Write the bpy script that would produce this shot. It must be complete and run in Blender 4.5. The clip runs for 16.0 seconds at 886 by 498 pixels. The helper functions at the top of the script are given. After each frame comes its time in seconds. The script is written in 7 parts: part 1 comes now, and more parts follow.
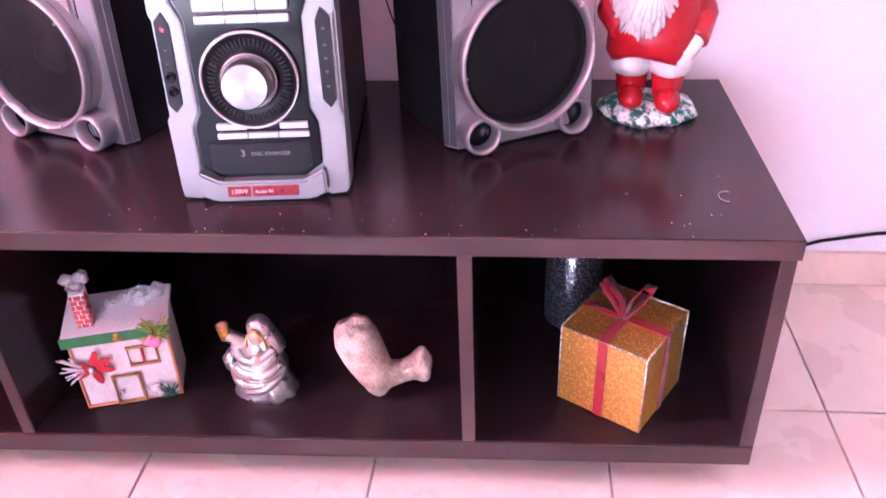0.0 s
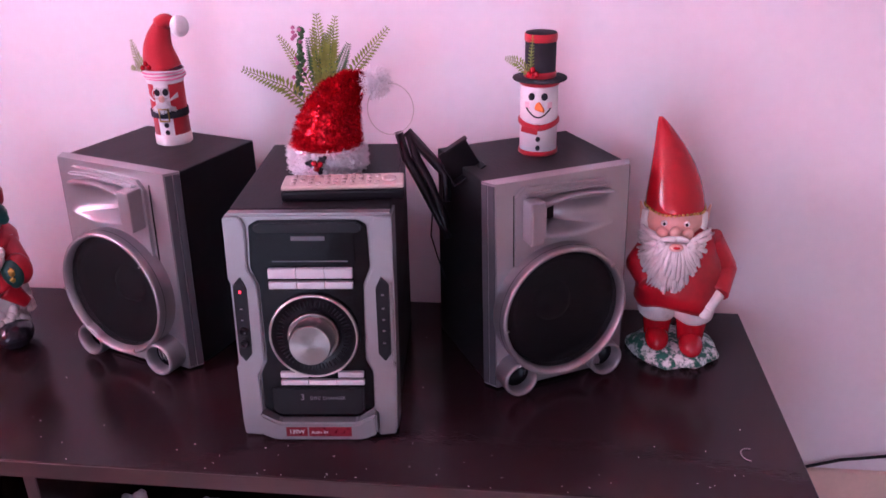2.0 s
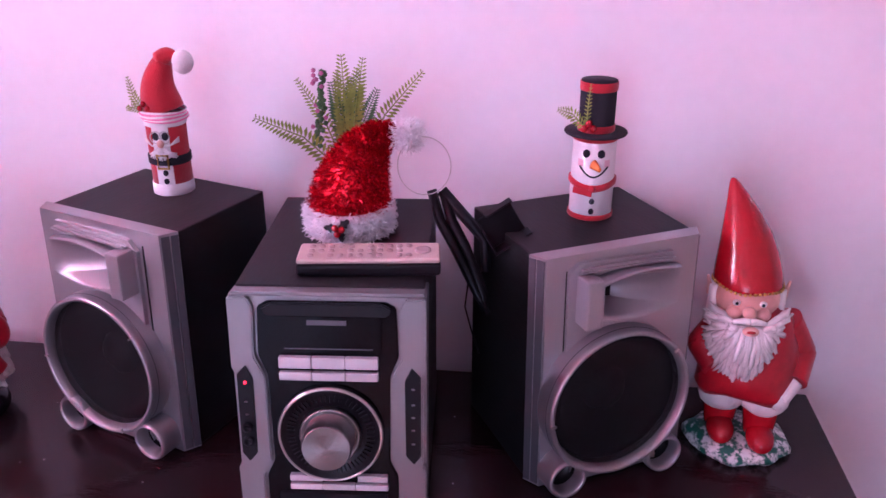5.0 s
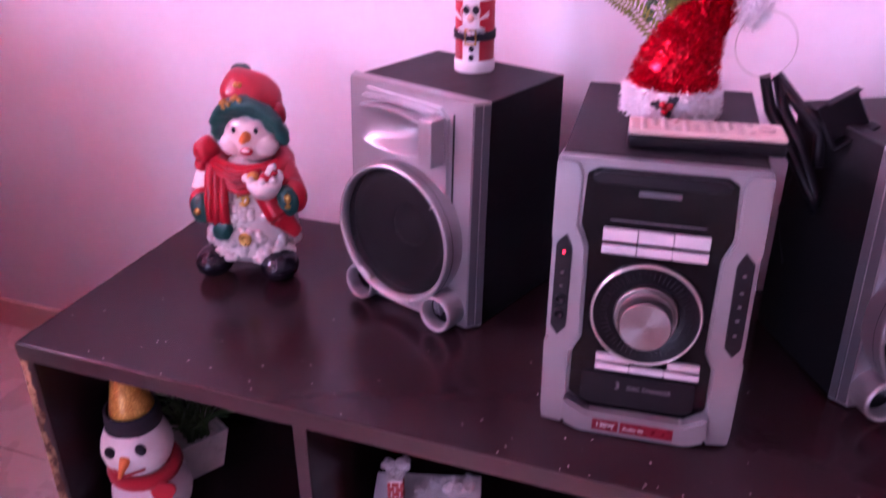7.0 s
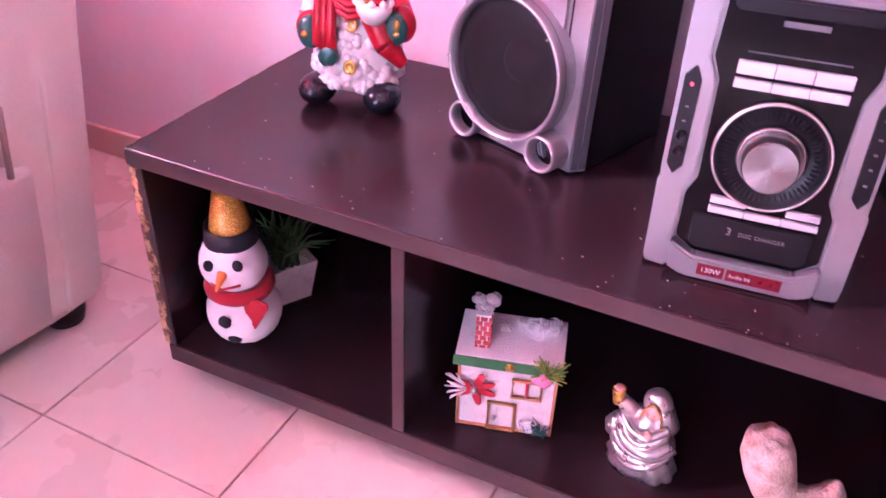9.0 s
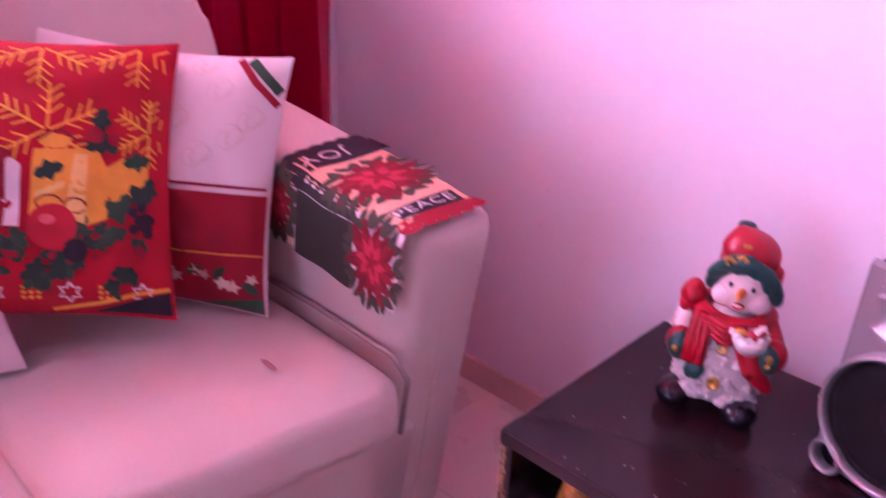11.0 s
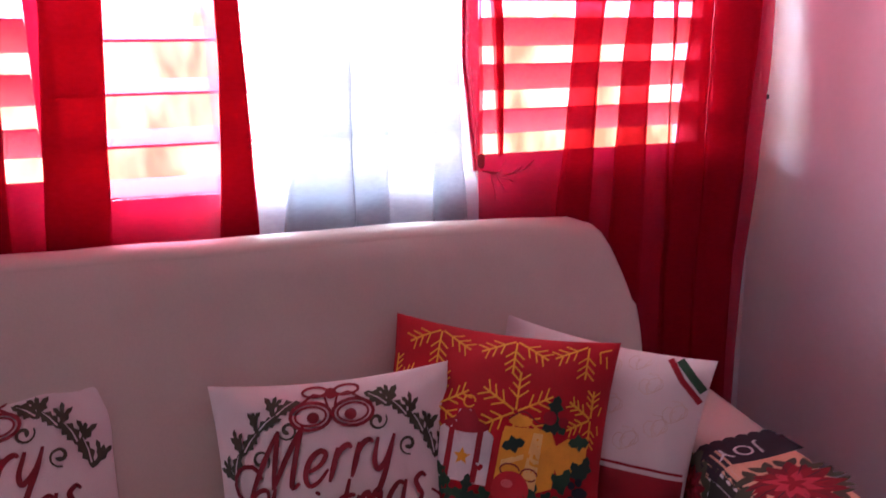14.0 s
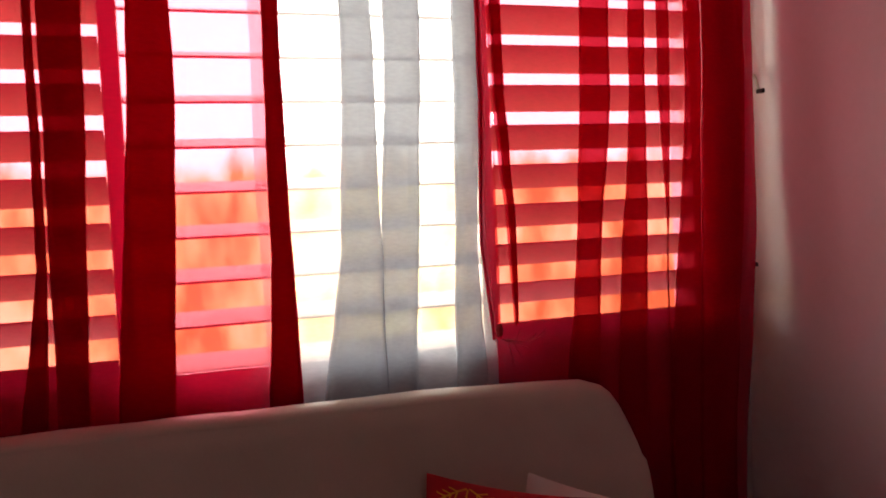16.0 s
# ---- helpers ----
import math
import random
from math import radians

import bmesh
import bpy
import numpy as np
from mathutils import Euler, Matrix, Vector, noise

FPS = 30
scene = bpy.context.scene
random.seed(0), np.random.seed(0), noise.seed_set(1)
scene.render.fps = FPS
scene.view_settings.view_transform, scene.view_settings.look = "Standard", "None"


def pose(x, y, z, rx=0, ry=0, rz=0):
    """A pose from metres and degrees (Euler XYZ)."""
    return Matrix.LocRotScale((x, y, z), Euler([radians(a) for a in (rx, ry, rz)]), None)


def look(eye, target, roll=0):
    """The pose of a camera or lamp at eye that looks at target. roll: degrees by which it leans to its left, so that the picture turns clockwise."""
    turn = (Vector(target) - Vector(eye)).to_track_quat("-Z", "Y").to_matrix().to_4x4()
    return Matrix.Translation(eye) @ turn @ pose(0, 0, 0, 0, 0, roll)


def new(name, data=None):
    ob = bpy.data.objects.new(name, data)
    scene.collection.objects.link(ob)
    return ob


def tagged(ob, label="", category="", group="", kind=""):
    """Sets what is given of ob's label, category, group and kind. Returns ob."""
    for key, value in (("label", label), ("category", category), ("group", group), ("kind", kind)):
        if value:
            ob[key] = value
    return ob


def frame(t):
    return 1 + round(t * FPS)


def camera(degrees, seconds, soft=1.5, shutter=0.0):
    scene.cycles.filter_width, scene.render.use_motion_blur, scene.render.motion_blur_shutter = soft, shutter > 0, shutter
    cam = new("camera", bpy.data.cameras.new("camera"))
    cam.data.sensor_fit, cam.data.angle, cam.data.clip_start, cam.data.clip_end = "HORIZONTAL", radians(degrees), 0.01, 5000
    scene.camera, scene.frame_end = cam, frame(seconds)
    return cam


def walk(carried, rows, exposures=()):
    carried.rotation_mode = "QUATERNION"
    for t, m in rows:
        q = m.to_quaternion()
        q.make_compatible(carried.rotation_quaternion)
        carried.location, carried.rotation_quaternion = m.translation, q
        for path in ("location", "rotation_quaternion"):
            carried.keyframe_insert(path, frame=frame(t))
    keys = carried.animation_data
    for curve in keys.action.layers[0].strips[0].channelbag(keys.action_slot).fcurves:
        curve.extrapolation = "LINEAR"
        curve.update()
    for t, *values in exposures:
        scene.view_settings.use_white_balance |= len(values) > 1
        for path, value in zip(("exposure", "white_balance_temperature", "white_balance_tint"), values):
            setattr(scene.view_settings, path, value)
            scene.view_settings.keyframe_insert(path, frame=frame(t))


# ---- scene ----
EXPOSURES = [(0, 1.95, 5200, 27), (0.5, 1.8, 5200, 24), (1, 1.65, 5150, 27), (1.5, 1.1, 5100, 31), (2, 0.38, 5250, 29), (2.5, 0.08, 5150, 29), (3, 0.36, 5050, 28), (5.5, 0.32, 5070, 40), (6.5, 0.42, 5150, 53), (7, 0.62, 5250, 60), (8, 1.92, 5450, 54), (10.5, 0.85, 5480, 72), (11.5, 0.1, 5650, 80), (12, -0.05, 5950, 66), (12.5, -0.15, 5800, 60), (13, -0.26, 5500, 45), (13.5, -0.36, 5250, 28), (14, -0.9, 5350, 16), (14.5, -1.5, 5550, 11), (15, -1.92, 6500, 9), (15.5, -2.4, 7100, 9), (16, -2.72, 7300, 9)]
cam = camera(56.8, 16.0, 1.5, 0.4)
PATH = [
    (0, (-0.31, -1.237, 0.89), (-0.481, 0.433, -0.196), -2.4),
    (0.5, (-0.324, -1.243, 0.943), (-0.525, 0.453, -0.098), -2.1),
    (1, (-0.336, -1.247, 1.007), (-0.551, 0.489, 0.038), -1.7),
    (1.5, (-0.332, -1.249, 1.049), (-0.561, 0.534, 0.174), -1.4),
    (2, (-0.34, -1.244, 1.078), (-0.557, 0.563, 0.249), -1.1),
    (2.5, (-0.355, -1.242, 1.096), (-0.563, 0.585, 0.31), -1.3),
    (3, (-0.367, -1.202, 1.102), (-0.574, 0.643, 0.358), -0.9),
    (3.2, (-0.373, -1.173, 1.102), (-0.582, 0.674, 0.363), -0.7),
    (5.3, (-0.417, -1.077, 1.087), (-0.654, 0.734, 0.271), 0.4),
    (5.5, (-0.433, -1.081, 1.085), (-0.697, 0.73, 0.278), 0.4),
    (6, (-0.483, -1.086, 1.088), (-0.854, 0.711, 0.291), 0.5),
    (6.5, (-0.529, -1.097, 1.067), (-1.044, 0.657, 0.255), 0.0),
    (7, (-0.56, -1.123, 0.998), (-1.168, 0.552, 0.09), -0.2),
    (7.5, (-0.561, -1.139, 0.929), (-1.202, 0.447, -0.108), -0.9),
    (8, (-0.573, -1.157, 0.898), (-1.205, 0.371, -0.227), -0.1),
    (8.2, (-0.578, -1.159, 0.891), (-1.214, 0.361, -0.243), 0.4),
    (10.3, (-0.723, -1.197, 1.098), (-1.643, 0.23, 0.041), 3.5),
    (10.5, (-0.758, -1.223, 1.129), (-1.737, 0.194, 0.112), 3.4),
    (11, (-0.773, -1.257, 1.178), (-2.018, 0.049, 0.315), 1.8),
    (11.5, (-0.795, -1.309, 1.238), (-2.188, -0.078, 0.5), 1.3),
    (12, (-0.804, -1.349, 1.279), (-2.286, -0.179, 0.619), 0.8),
    (12.5, (-0.812, -1.381, 1.282), (-2.411, -0.353, 0.662), 0.4),
    (13, (-0.841, -1.436, 1.283), (-2.535, -0.571, 0.663), 0.7),
    (13.5, (-0.813, -1.45, 1.337), (-2.592, -0.721, 0.786), -0.2),
    (14, (-0.71, -1.422, 1.418), (-2.542, -0.754, 0.974), -1.2),
    (14.5, (-0.611, -1.414, 1.459), (-2.447, -0.709, 1.09), -2.2),
    (15, (-0.55, -1.415, 1.495), (-2.394, -0.703, 1.195), -2.4),
    (15.5, (-0.518, -1.438, 1.506), (-2.388, -0.76, 1.294), -2.5),
    (16, (-0.511, -1.48, 1.52), (-2.405, -0.849, 1.411), -2.6),
]
walk(cam, [(t, look(eye, target, roll)) for t, eye, target, roll in PATH], EXPOSURES)

# ---- daylight ----
world = bpy.data.worlds.new("daylight")
world.use_nodes = True
scene.world = world
sky = world.node_tree.nodes.new("ShaderNodeTexSky")
sky.sky_type, sky.sun_disc = "NISHITA", False
sky.sun_elevation, sky.sun_rotation = radians(50), radians(60)
world.node_tree.links.new(sky.outputs[0], world.node_tree.nodes["Background"].inputs[0])
world.node_tree.nodes["Background"].inputs[1].default_value = 0.15


def lamp(name, kind, energy, m, color=(1, 1, 1), size=1.0, size_y=None):
    data = bpy.data.lights.new(name, kind)
    data.energy, data.color = energy, color
    if kind == "AREA":
        data.shape, data.size, data.size_y = "RECTANGLE", size, size_y or size
    else:
        data.angle = size
    ob = new(name, data)
    ob.matrix_world = m
    return ob


lamp("sun", "SUN", 5.0, look((0, 0, 0), (-0.6, -0.45, -0.9)), (1, 0.95, 0.88), radians(0.5))
# sky light in the louvred window's opening
lamp("window_daylight", "AREA", 300, look((-2.66, -1.30, 1.68), (0, -1.30, 0.9)), (1.0, 0.98, 0.97), 2.5, 0.95)
# whiter front fill, added in an unseen, assumed door opening behind the camera
lamp("doorway_fill", "AREA", 34, look((-1.71, -6.18, 1.1), (-1.0, 0, 0.7)), (0.98, 0.97, 1.0), 1.25, 2.0)

# ---- materials ----
def mat(name, color, rough=0.5, metal=0.0, vary=0.12, scale=8.0, fine=120.0, bump=0.0, coat=0.0, sheen=0.0, stretch=(1, 1, 1), dark=None, spec=0.5, patch=(0.42, 0.98)):
    """A painted or solid surface: two scales of noise in its colour, its gloss and its relief."""
    m = bpy.data.materials.new(name)
    m.use_nodes = True
    n, ln = m.node_tree.nodes, m.node_tree.links.new
    b = n["Principled BSDF"]
    b.inputs["Metallic"].default_value = metal
    b.inputs["Coat Weight"].default_value = coat
    b.inputs["Specular IOR Level"].default_value = spec
    b.inputs["Coat Roughness"].default_value = 0.15
    b.inputs["Sheen Weight"].default_value = sheen
    co, mp = n.new("ShaderNodeTexCoord"), n.new("ShaderNodeMapping")
    mp.inputs["Scale"].default_value = stretch
    ln(co.outputs["Object"], mp.inputs[0])
    big, small = n.new("ShaderNodeTexNoise"), n.new("ShaderNodeTexNoise")
    big.inputs["Scale"].default_value, small.inputs["Scale"].default_value = scale, fine
    big.inputs["Detail"].default_value, small.inputs["Detail"].default_value = 4, 2
    ln(mp.outputs[0], big.inputs[0]), ln(mp.outputs[0], small.inputs[0])
    add = n.new("ShaderNodeMath")
    add.operation = "MULTIPLY_ADD"
    add.inputs[1].default_value = 0.4
    ln(small.outputs[0], add.inputs[0]), ln(big.outputs[0], add.inputs[2])
    ramp = n.new("ShaderNodeValToRGB")
    ramp.color_ramp.elements[0].position, ramp.color_ramp.elements[1].position = patch
    lo = dark or tuple(c * (1 - vary) for c in color)
    hi = tuple(min(1, c * (1 + vary * 0.6)) for c in color)
    ramp.color_ramp.elements[0].color, ramp.color_ramp.elements[1].color = (*lo, 1), (*hi, 1)
    ln(add.outputs[0], ramp.inputs[0])
    ln(ramp.outputs[0], b.inputs["Base Color"])
    rr = n.new("ShaderNodeMapRange")
    rr.inputs[3].default_value, rr.inputs[4].default_value = max(0.02, rough - 0.1), min(1, rough + 0.1)
    ln(big.outputs[0], rr.inputs[0])
    ln(rr.outputs[0], b.inputs["Roughness"])
    if bump:
        bp = n.new("ShaderNodeBump")
        bp.inputs["Strength"].default_value, bp.inputs["Distance"].default_value = min(1, bump), 0.002
        ln(small.outputs[0], bp.inputs["Height"])
        ln(bp.outputs[0], b.inputs["Normal"])
    return m


def glitter(name, color, spark, scale=900.0, amount=0.25):
    """Glitter-covered paper: tiny flakes, each with its own tilt and shine."""
    m = bpy.data.materials.new(name)
    m.use_nodes = True
    n, ln = m.node_tree.nodes, m.node_tree.links.new
    b = n["Principled BSDF"]
    co, v = n.new("ShaderNodeTexCoord"), n.new("ShaderNodeTexVoronoi")
    v.inputs["Scale"].default_value = scale
    ln(co.outputs["Object"], v.inputs["Vector"])
    sep = n.new("ShaderNodeSeparateColor")
    ln(v.outputs["Color"], sep.inputs[0])
    pick = n.new("ShaderNodeMath")
    pick.operation, pick.inputs[1].default_value = "GREATER_THAN", 1 - amount
    ln(sep.outputs[0], pick.inputs[0])
    mix = n.new("ShaderNodeMix")
    mix.data_type = "RGBA"
    mix.inputs["A"].default_value, mix.inputs["B"].default_value = (*color, 1), (*spark, 1)
    ln(pick.outputs[0], mix.inputs["Factor"])
    ln(mix.outputs["Result"], b.inputs["Base Color"])
    ln(pick.outputs[0], b.inputs["Metallic"])
    b.inputs["Roughness"].default_value = 0.3
    nm = n.new("ShaderNodeNormalMap")
    nm.inputs["Strength"].default_value = 0.6
    ln(v.outputs["Color"], nm.inputs["Color"])
    bp = n.new("ShaderNodeBump")
    bp.inputs["Strength"].default_value, bp.inputs["Distance"].default_value = 0.9, 0.0006
    ln(sep.outputs[1], bp.inputs["Height"])
    ln(bp.outputs[0], b.inputs["Normal"])
    return m


def sheer(name, color, cover, through_light=0.45, weave=700.0):
    """Thin voile: threads that scatter light on both sides, and gaps between them."""
    m = bpy.data.materials.new(name)
    m.use_nodes = True
    n, ln = m.node_tree.nodes, m.node_tree.links.new
    n.remove(n["Principled BSDF"])
    out = n["Material Output"]
    d, tl, tp = n.new("ShaderNodeBsdfDiffuse"), n.new("ShaderNodeBsdfTranslucent"), n.new("ShaderNodeBsdfTransparent")
    co, mp, nz = n.new("ShaderNodeTexCoord"), n.new("ShaderNodeMapping"), n.new("ShaderNodeTexNoise")
    mp.inputs["Scale"].default_value = (1, 0.25, 1.0)
    nz.inputs["Scale"].default_value, nz.inputs["Detail"].default_value = weave * 0.25, 3
    ln(co.outputs["Object"], mp.inputs[0]), ln(mp.outputs[0], nz.inputs[0])
    mr = n.new("ShaderNodeMapRange")
    mr.inputs[1].default_value, mr.inputs[2].default_value = 0.3, 0.7
    mr.inputs[3].default_value, mr.inputs[4].default_value = cover - 0.03, cover + 0.03
    ln(nz.outputs[0], mr.inputs[0])
    for s in (d, tl):
        s.inputs[0].default_value = (*color, 1)
    tp.inputs[0].default_value = (*(0.2 + 0.8 * c ** 0.5 for c in color), 1) if max(color) - min(color) > 0.3 else (1, 1, 1, 1)
    half, mix = n.new("ShaderNodeMixShader"), n.new("ShaderNodeMixShader")
    half.inputs[0].default_value = through_light
    ln(d.outputs[0], half.inputs[1]), ln(tl.outputs[0], half.inputs[2])
    ln(mr.outputs[0], mix.inputs[0]), ln(tp.outputs[0], mix.inputs[1]), ln(half.outputs[0], mix.inputs[2])
    ln(mix.outputs[0], out.inputs[0])
    return m


def glow(name, color, strength):
    m = bpy.data.materials.new(name)
    m.use_nodes = True
    b = m.node_tree.nodes["Principled BSDF"]
    b.inputs["Base Color"].default_value = (*color, 1)
    b.inputs["Emission Color"].default_value, b.inputs["Emission Strength"].default_value = (*color, 1), strength
    return m


WALL = mat("lilac_white_wall_paint", (0.80, 0.745, 0.795), 0.6, vary=0.05, scale=1.6, fine=60, bump=0.25)
CEIL = mat("white_ceiling_paint", (0.8, 0.79, 0.78), 0.8, vary=0.04, scale=2)
TILE = mat("beige_ceramic_tile", (0.69, 0.60, 0.525), 0.28, vary=0.05, scale=5, fine=40)
GROUT = mat("tile_grout", (0.46, 0.36, 0.31), 0.9, vary=0.2, scale=20)
SKIRT = mat("baseboard_tile", (0.68, 0.50, 0.42), 0.35, vary=0.12, scale=6)
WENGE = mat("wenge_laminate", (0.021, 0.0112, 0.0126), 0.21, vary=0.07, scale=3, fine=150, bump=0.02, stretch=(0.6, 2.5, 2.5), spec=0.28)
WENGE_EDGE = mat("wenge_edge_band", (0.042, 0.024, 0.025), 0.42, vary=0.3, scale=9, fine=160, bump=0.06, stretch=(0.5, 6, 6))
CHIP = mat("raw_particle_board", (0.42, 0.26, 0.14), 0.9, vary=0.2, scale=60, fine=260, bump=0.8, dark=(0.1, 0.045, 0.03), patch=(0.6, 0.8))
SILVER = mat("silver_plastic", (0.375, 0.36, 0.375), 0.38, metal=0.7, vary=0.05, scale=4, fine=500, bump=0.02)
PANEL = mat("silver_front_panel", (0.235, 0.228, 0.24), 0.34, metal=0.5, vary=0.05, scale=4, fine=500, bump=0.02)
SILVER_DARK = mat("grey_plastic_trim", (0.10, 0.098, 0.11), 0.42, metal=0.3, vary=0.08, scale=6)
CHROME = mat("brushed_metal", (0.5, 0.48, 0.46), 0.36, metal=1.0, vary=0.08, scale=30, fine=300)
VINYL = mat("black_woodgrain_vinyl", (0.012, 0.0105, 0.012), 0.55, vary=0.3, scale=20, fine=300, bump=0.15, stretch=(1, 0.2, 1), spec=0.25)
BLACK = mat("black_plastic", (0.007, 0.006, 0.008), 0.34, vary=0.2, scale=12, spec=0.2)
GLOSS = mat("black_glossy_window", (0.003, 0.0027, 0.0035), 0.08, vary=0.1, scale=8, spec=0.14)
CONE = mat("woofer_cone_paper", (0.02, 0.017, 0.019), 0.6, vary=0.15, scale=30, spec=0.25)
DUST_CAP = mat("woofer_dust_cap", (0.025, 0.018, 0.02), 0.42, vary=0.15, scale=40)
CREAM = mat("cream_leatherette", (0.62, 0.555, 0.49), 0.45, vary=0.1, scale=5, fine=220, bump=0.12)
RED_SHEER = sheer("red_voile", (0.54, 0.006, 0.040), 0.5, 0.36)
WHITE_SHEER = sheer("white_voile", (0.60, 0.65, 0.72), 0.5, 0.30)
# cream slats: backlit shade and the curtains' red bounce are in this colour
LOUVRE = mat("shade_tinted_louvre", (0.43, 0.28, 0.19), 0.4, vary=0.08, scale=8)
ALU = mat("window_aluminium", (0.6, 0.56, 0.5), 0.4, metal=0.3, vary=0.1)


def spun_metal():
    """Turned metal: fine rings about the axis, drawn as anisotropic gloss."""
    m = mat("spun_metal", (0.24, 0.22, 0.215), 0.33, metal=1.0, vary=0.02, scale=40, fine=400)
    n, ln = m.node_tree.nodes, m.node_tree.links.new
    b = n["Principled BSDF"]
    b.inputs["Anisotropic"].default_value = 0.7
    tg = n.new("ShaderNodeTangent")
    tg.direction_type, tg.axis = "RADIAL", "Y"
    ln(tg.outputs[0], b.inputs["Tangent"])
    return m


SPUN = spun_metal()


def perforated():
    """Black steel sheet with fine round holes in staggered rows."""
    m = mat("perforated_black_steel", (0.012, 0.011, 0.012), 0.5, vary=0.3, scale=40, spec=0.12)
    n, ln = m.node_tree.nodes, m.node_tree.links.new
    co, mp, v = n.new("ShaderNodeTexCoord"), n.new("ShaderNodeMapping"), n.new("ShaderNodeTexVoronoi")
    mp.inputs["Rotation"].default_value = (0, radians(45), 0)
    mp.inputs["Scale"].default_value = (1, 0, 1)
    v.inputs["Scale"].default_value, v.inputs["Randomness"].default_value = 640.0, 0.0
    ln(co.outputs["Object"], mp.inputs[0]), ln(mp.outputs[0], v.inputs["Vector"])
    hole = n.new("ShaderNodeMath")
    hole.operation, hole.inputs[1].default_value = "GREATER_THAN", 0.30
    ln(v.outputs["Distance"], hole.inputs[0])
    ln(hole.outputs[0], n["Principled BSDF"].inputs["Alpha"])
    return m


MESH = perforated()

BUTTON = mat("pale_silver_button", (0.5, 0.49, 0.515), 0.35, metal=0.15, vary=0.05, scale=20)

# ---- building blocks ----
def part(name, bm, material, parent=None, label="", smooth=False):
    me = bpy.data.meshes.new(name)
    bm.to_mesh(me)
    bm.free()
    for m in material if isinstance(material, (list, tuple)) else (material,):
        me.materials.append(m)
    if smooth:
        me.shade_smooth()
    ob = new(name, me)
    if parent:
        ob.parent = parent
    if label:
        ob["label"] = label
    return ob


def thing(name, label, category, m=Matrix(), group="", kind=""):
    ob = new(name)
    ob.empty_display_size = 0.05
    ob.matrix_basis = m
    return tagged(ob, label, category, group, kind)


def moved(bm, m):
    bmesh.ops.transform(bm, matrix=m, verts=bm.verts)
    return bm


def box(x0, x1, y0, y1, z0, z1, bevel=0.0, seg=2):
    bm = bmesh.new()
    bmesh.ops.create_cube(bm, size=1)
    for v in bm.verts:
        v.co = Vector((x0 + (v.co.x + 0.5) * (x1 - x0), y0 + (v.co.y + 0.5) * (y1 - y0), z0 + (v.co.z + 0.5) * (z1 - z0)))
    if bevel:
        bmesh.ops.bevel(bm, geom=bm.edges[:], offset=bevel, segments=seg, profile=0.6, affect="EDGES")
    return bm


def lathe(profile, seg=32, m=Matrix(), flat=False):
    """A shape turned about z from (radius, height) pairs."""
    bm = bmesh.new()
    rings = []
    for r, z in profile:
        if r < 1e-6:
            rings.append([bm.verts.new((0, 0, z))])
        else:
            rings.append([bm.verts.new((r * math.cos(a * math.tau / seg), r * math.sin(a * math.tau / seg), z)) for a in range(seg)])
    for a, b in zip(rings, rings[1:]):
        for i in range(seg):
            j = (i + 1) % seg
            q = []
            for v in (a[i % len(a)], a[j % len(a)], b[j % len(b)], b[i % len(b)]):
                if v not in q:
                    q.append(v)
            if len(q) > 2:
                f = bm.faces.new(q)
                f.smooth = not flat
    return moved(bm, m)


def prism(poly, depth, m=Matrix(), bevel=0.0):
    """A polygon in x and z, extruded from y = 0 to y = depth."""
    bm = bmesh.new()
    f = bm.faces.new([bm.verts.new((x, 0, z)) for x, z in poly])
    ext = bmesh.ops.extrude_face_region(bm, geom=[f])
    bmesh.ops.translate(bm, vec=(0, depth, 0), verts=[v for v in ext["geom"] if isinstance(v, bmesh.types.BMVert)])
    bmesh.ops.recalc_face_normals(bm, faces=bm.faces)
    if bevel:
        bmesh.ops.bevel(bm, geom=bm.edges[:], offset=bevel, segments=2, affect="EDGES")
    return moved(bm, m)


def tube(points, radius, seg=8, closed=False):
    """A round rod along points; radius: one number or one for each point."""
    pts = [Vector(p) for p in points]
    rad = radius if isinstance(radius, (list, tuple)) else [radius] * len(pts)
    bm = bmesh.new()
    rings, up = [], Vector((0.123, 0.31, 0.94))
    for i, p in enumerate(pts):
        a, b = pts[(i - 1) % len(pts)] if closed or i else p, pts[(i + 1) % len(pts)] if closed or i + 1 < len(pts) else p
        d = (b - a).normalized()
        s = d.cross(up)
        s = (s if s.length > 1e-3 else d.cross(Vector((1, 0, 0)))).normalized()
        u = s.cross(d)
        rings.append([bm.verts.new(p + rad[i] * (math.cos(k * math.tau / seg) * s + math.sin(k * math.tau / seg) * u)) for k in range(seg)])
    for a, b in list(zip(rings, rings[1:])) + ([(rings[-1], rings[0])] if closed else []):
        for k in range(seg):
            bm.faces.new((a[k], a[(k + 1) % seg], b[(k + 1) % seg], b[k])).smooth = True
    if not closed:
        bm.faces.new(rings[0][::-1]), bm.faces.new(rings[-1])
    return bm


def ball(x, y, z, rx, ry=None, rz=None, rough=0.0, freq=20.0, sub=3, m=None):
    """A rounded lump, its skin roughened by noise."""
    bm = bmesh.new()
    bmesh.ops.create_icosphere(bm, subdivisions=sub, radius=1)
    for v in bm.verts:
        n = v.co.normalized()
        c = Vector((n.x * rx, n.y * (ry or rx), n.z * (rz or rx)))
        if rough:
            c *= 1 + rough * noise.noise((c + Vector((x, y, z))) * freq)
        v.co = (m.to_3x3() @ c if m else c) + Vector((x, y, z))
    for f in bm.faces:
        f.smooth = True
    return bm


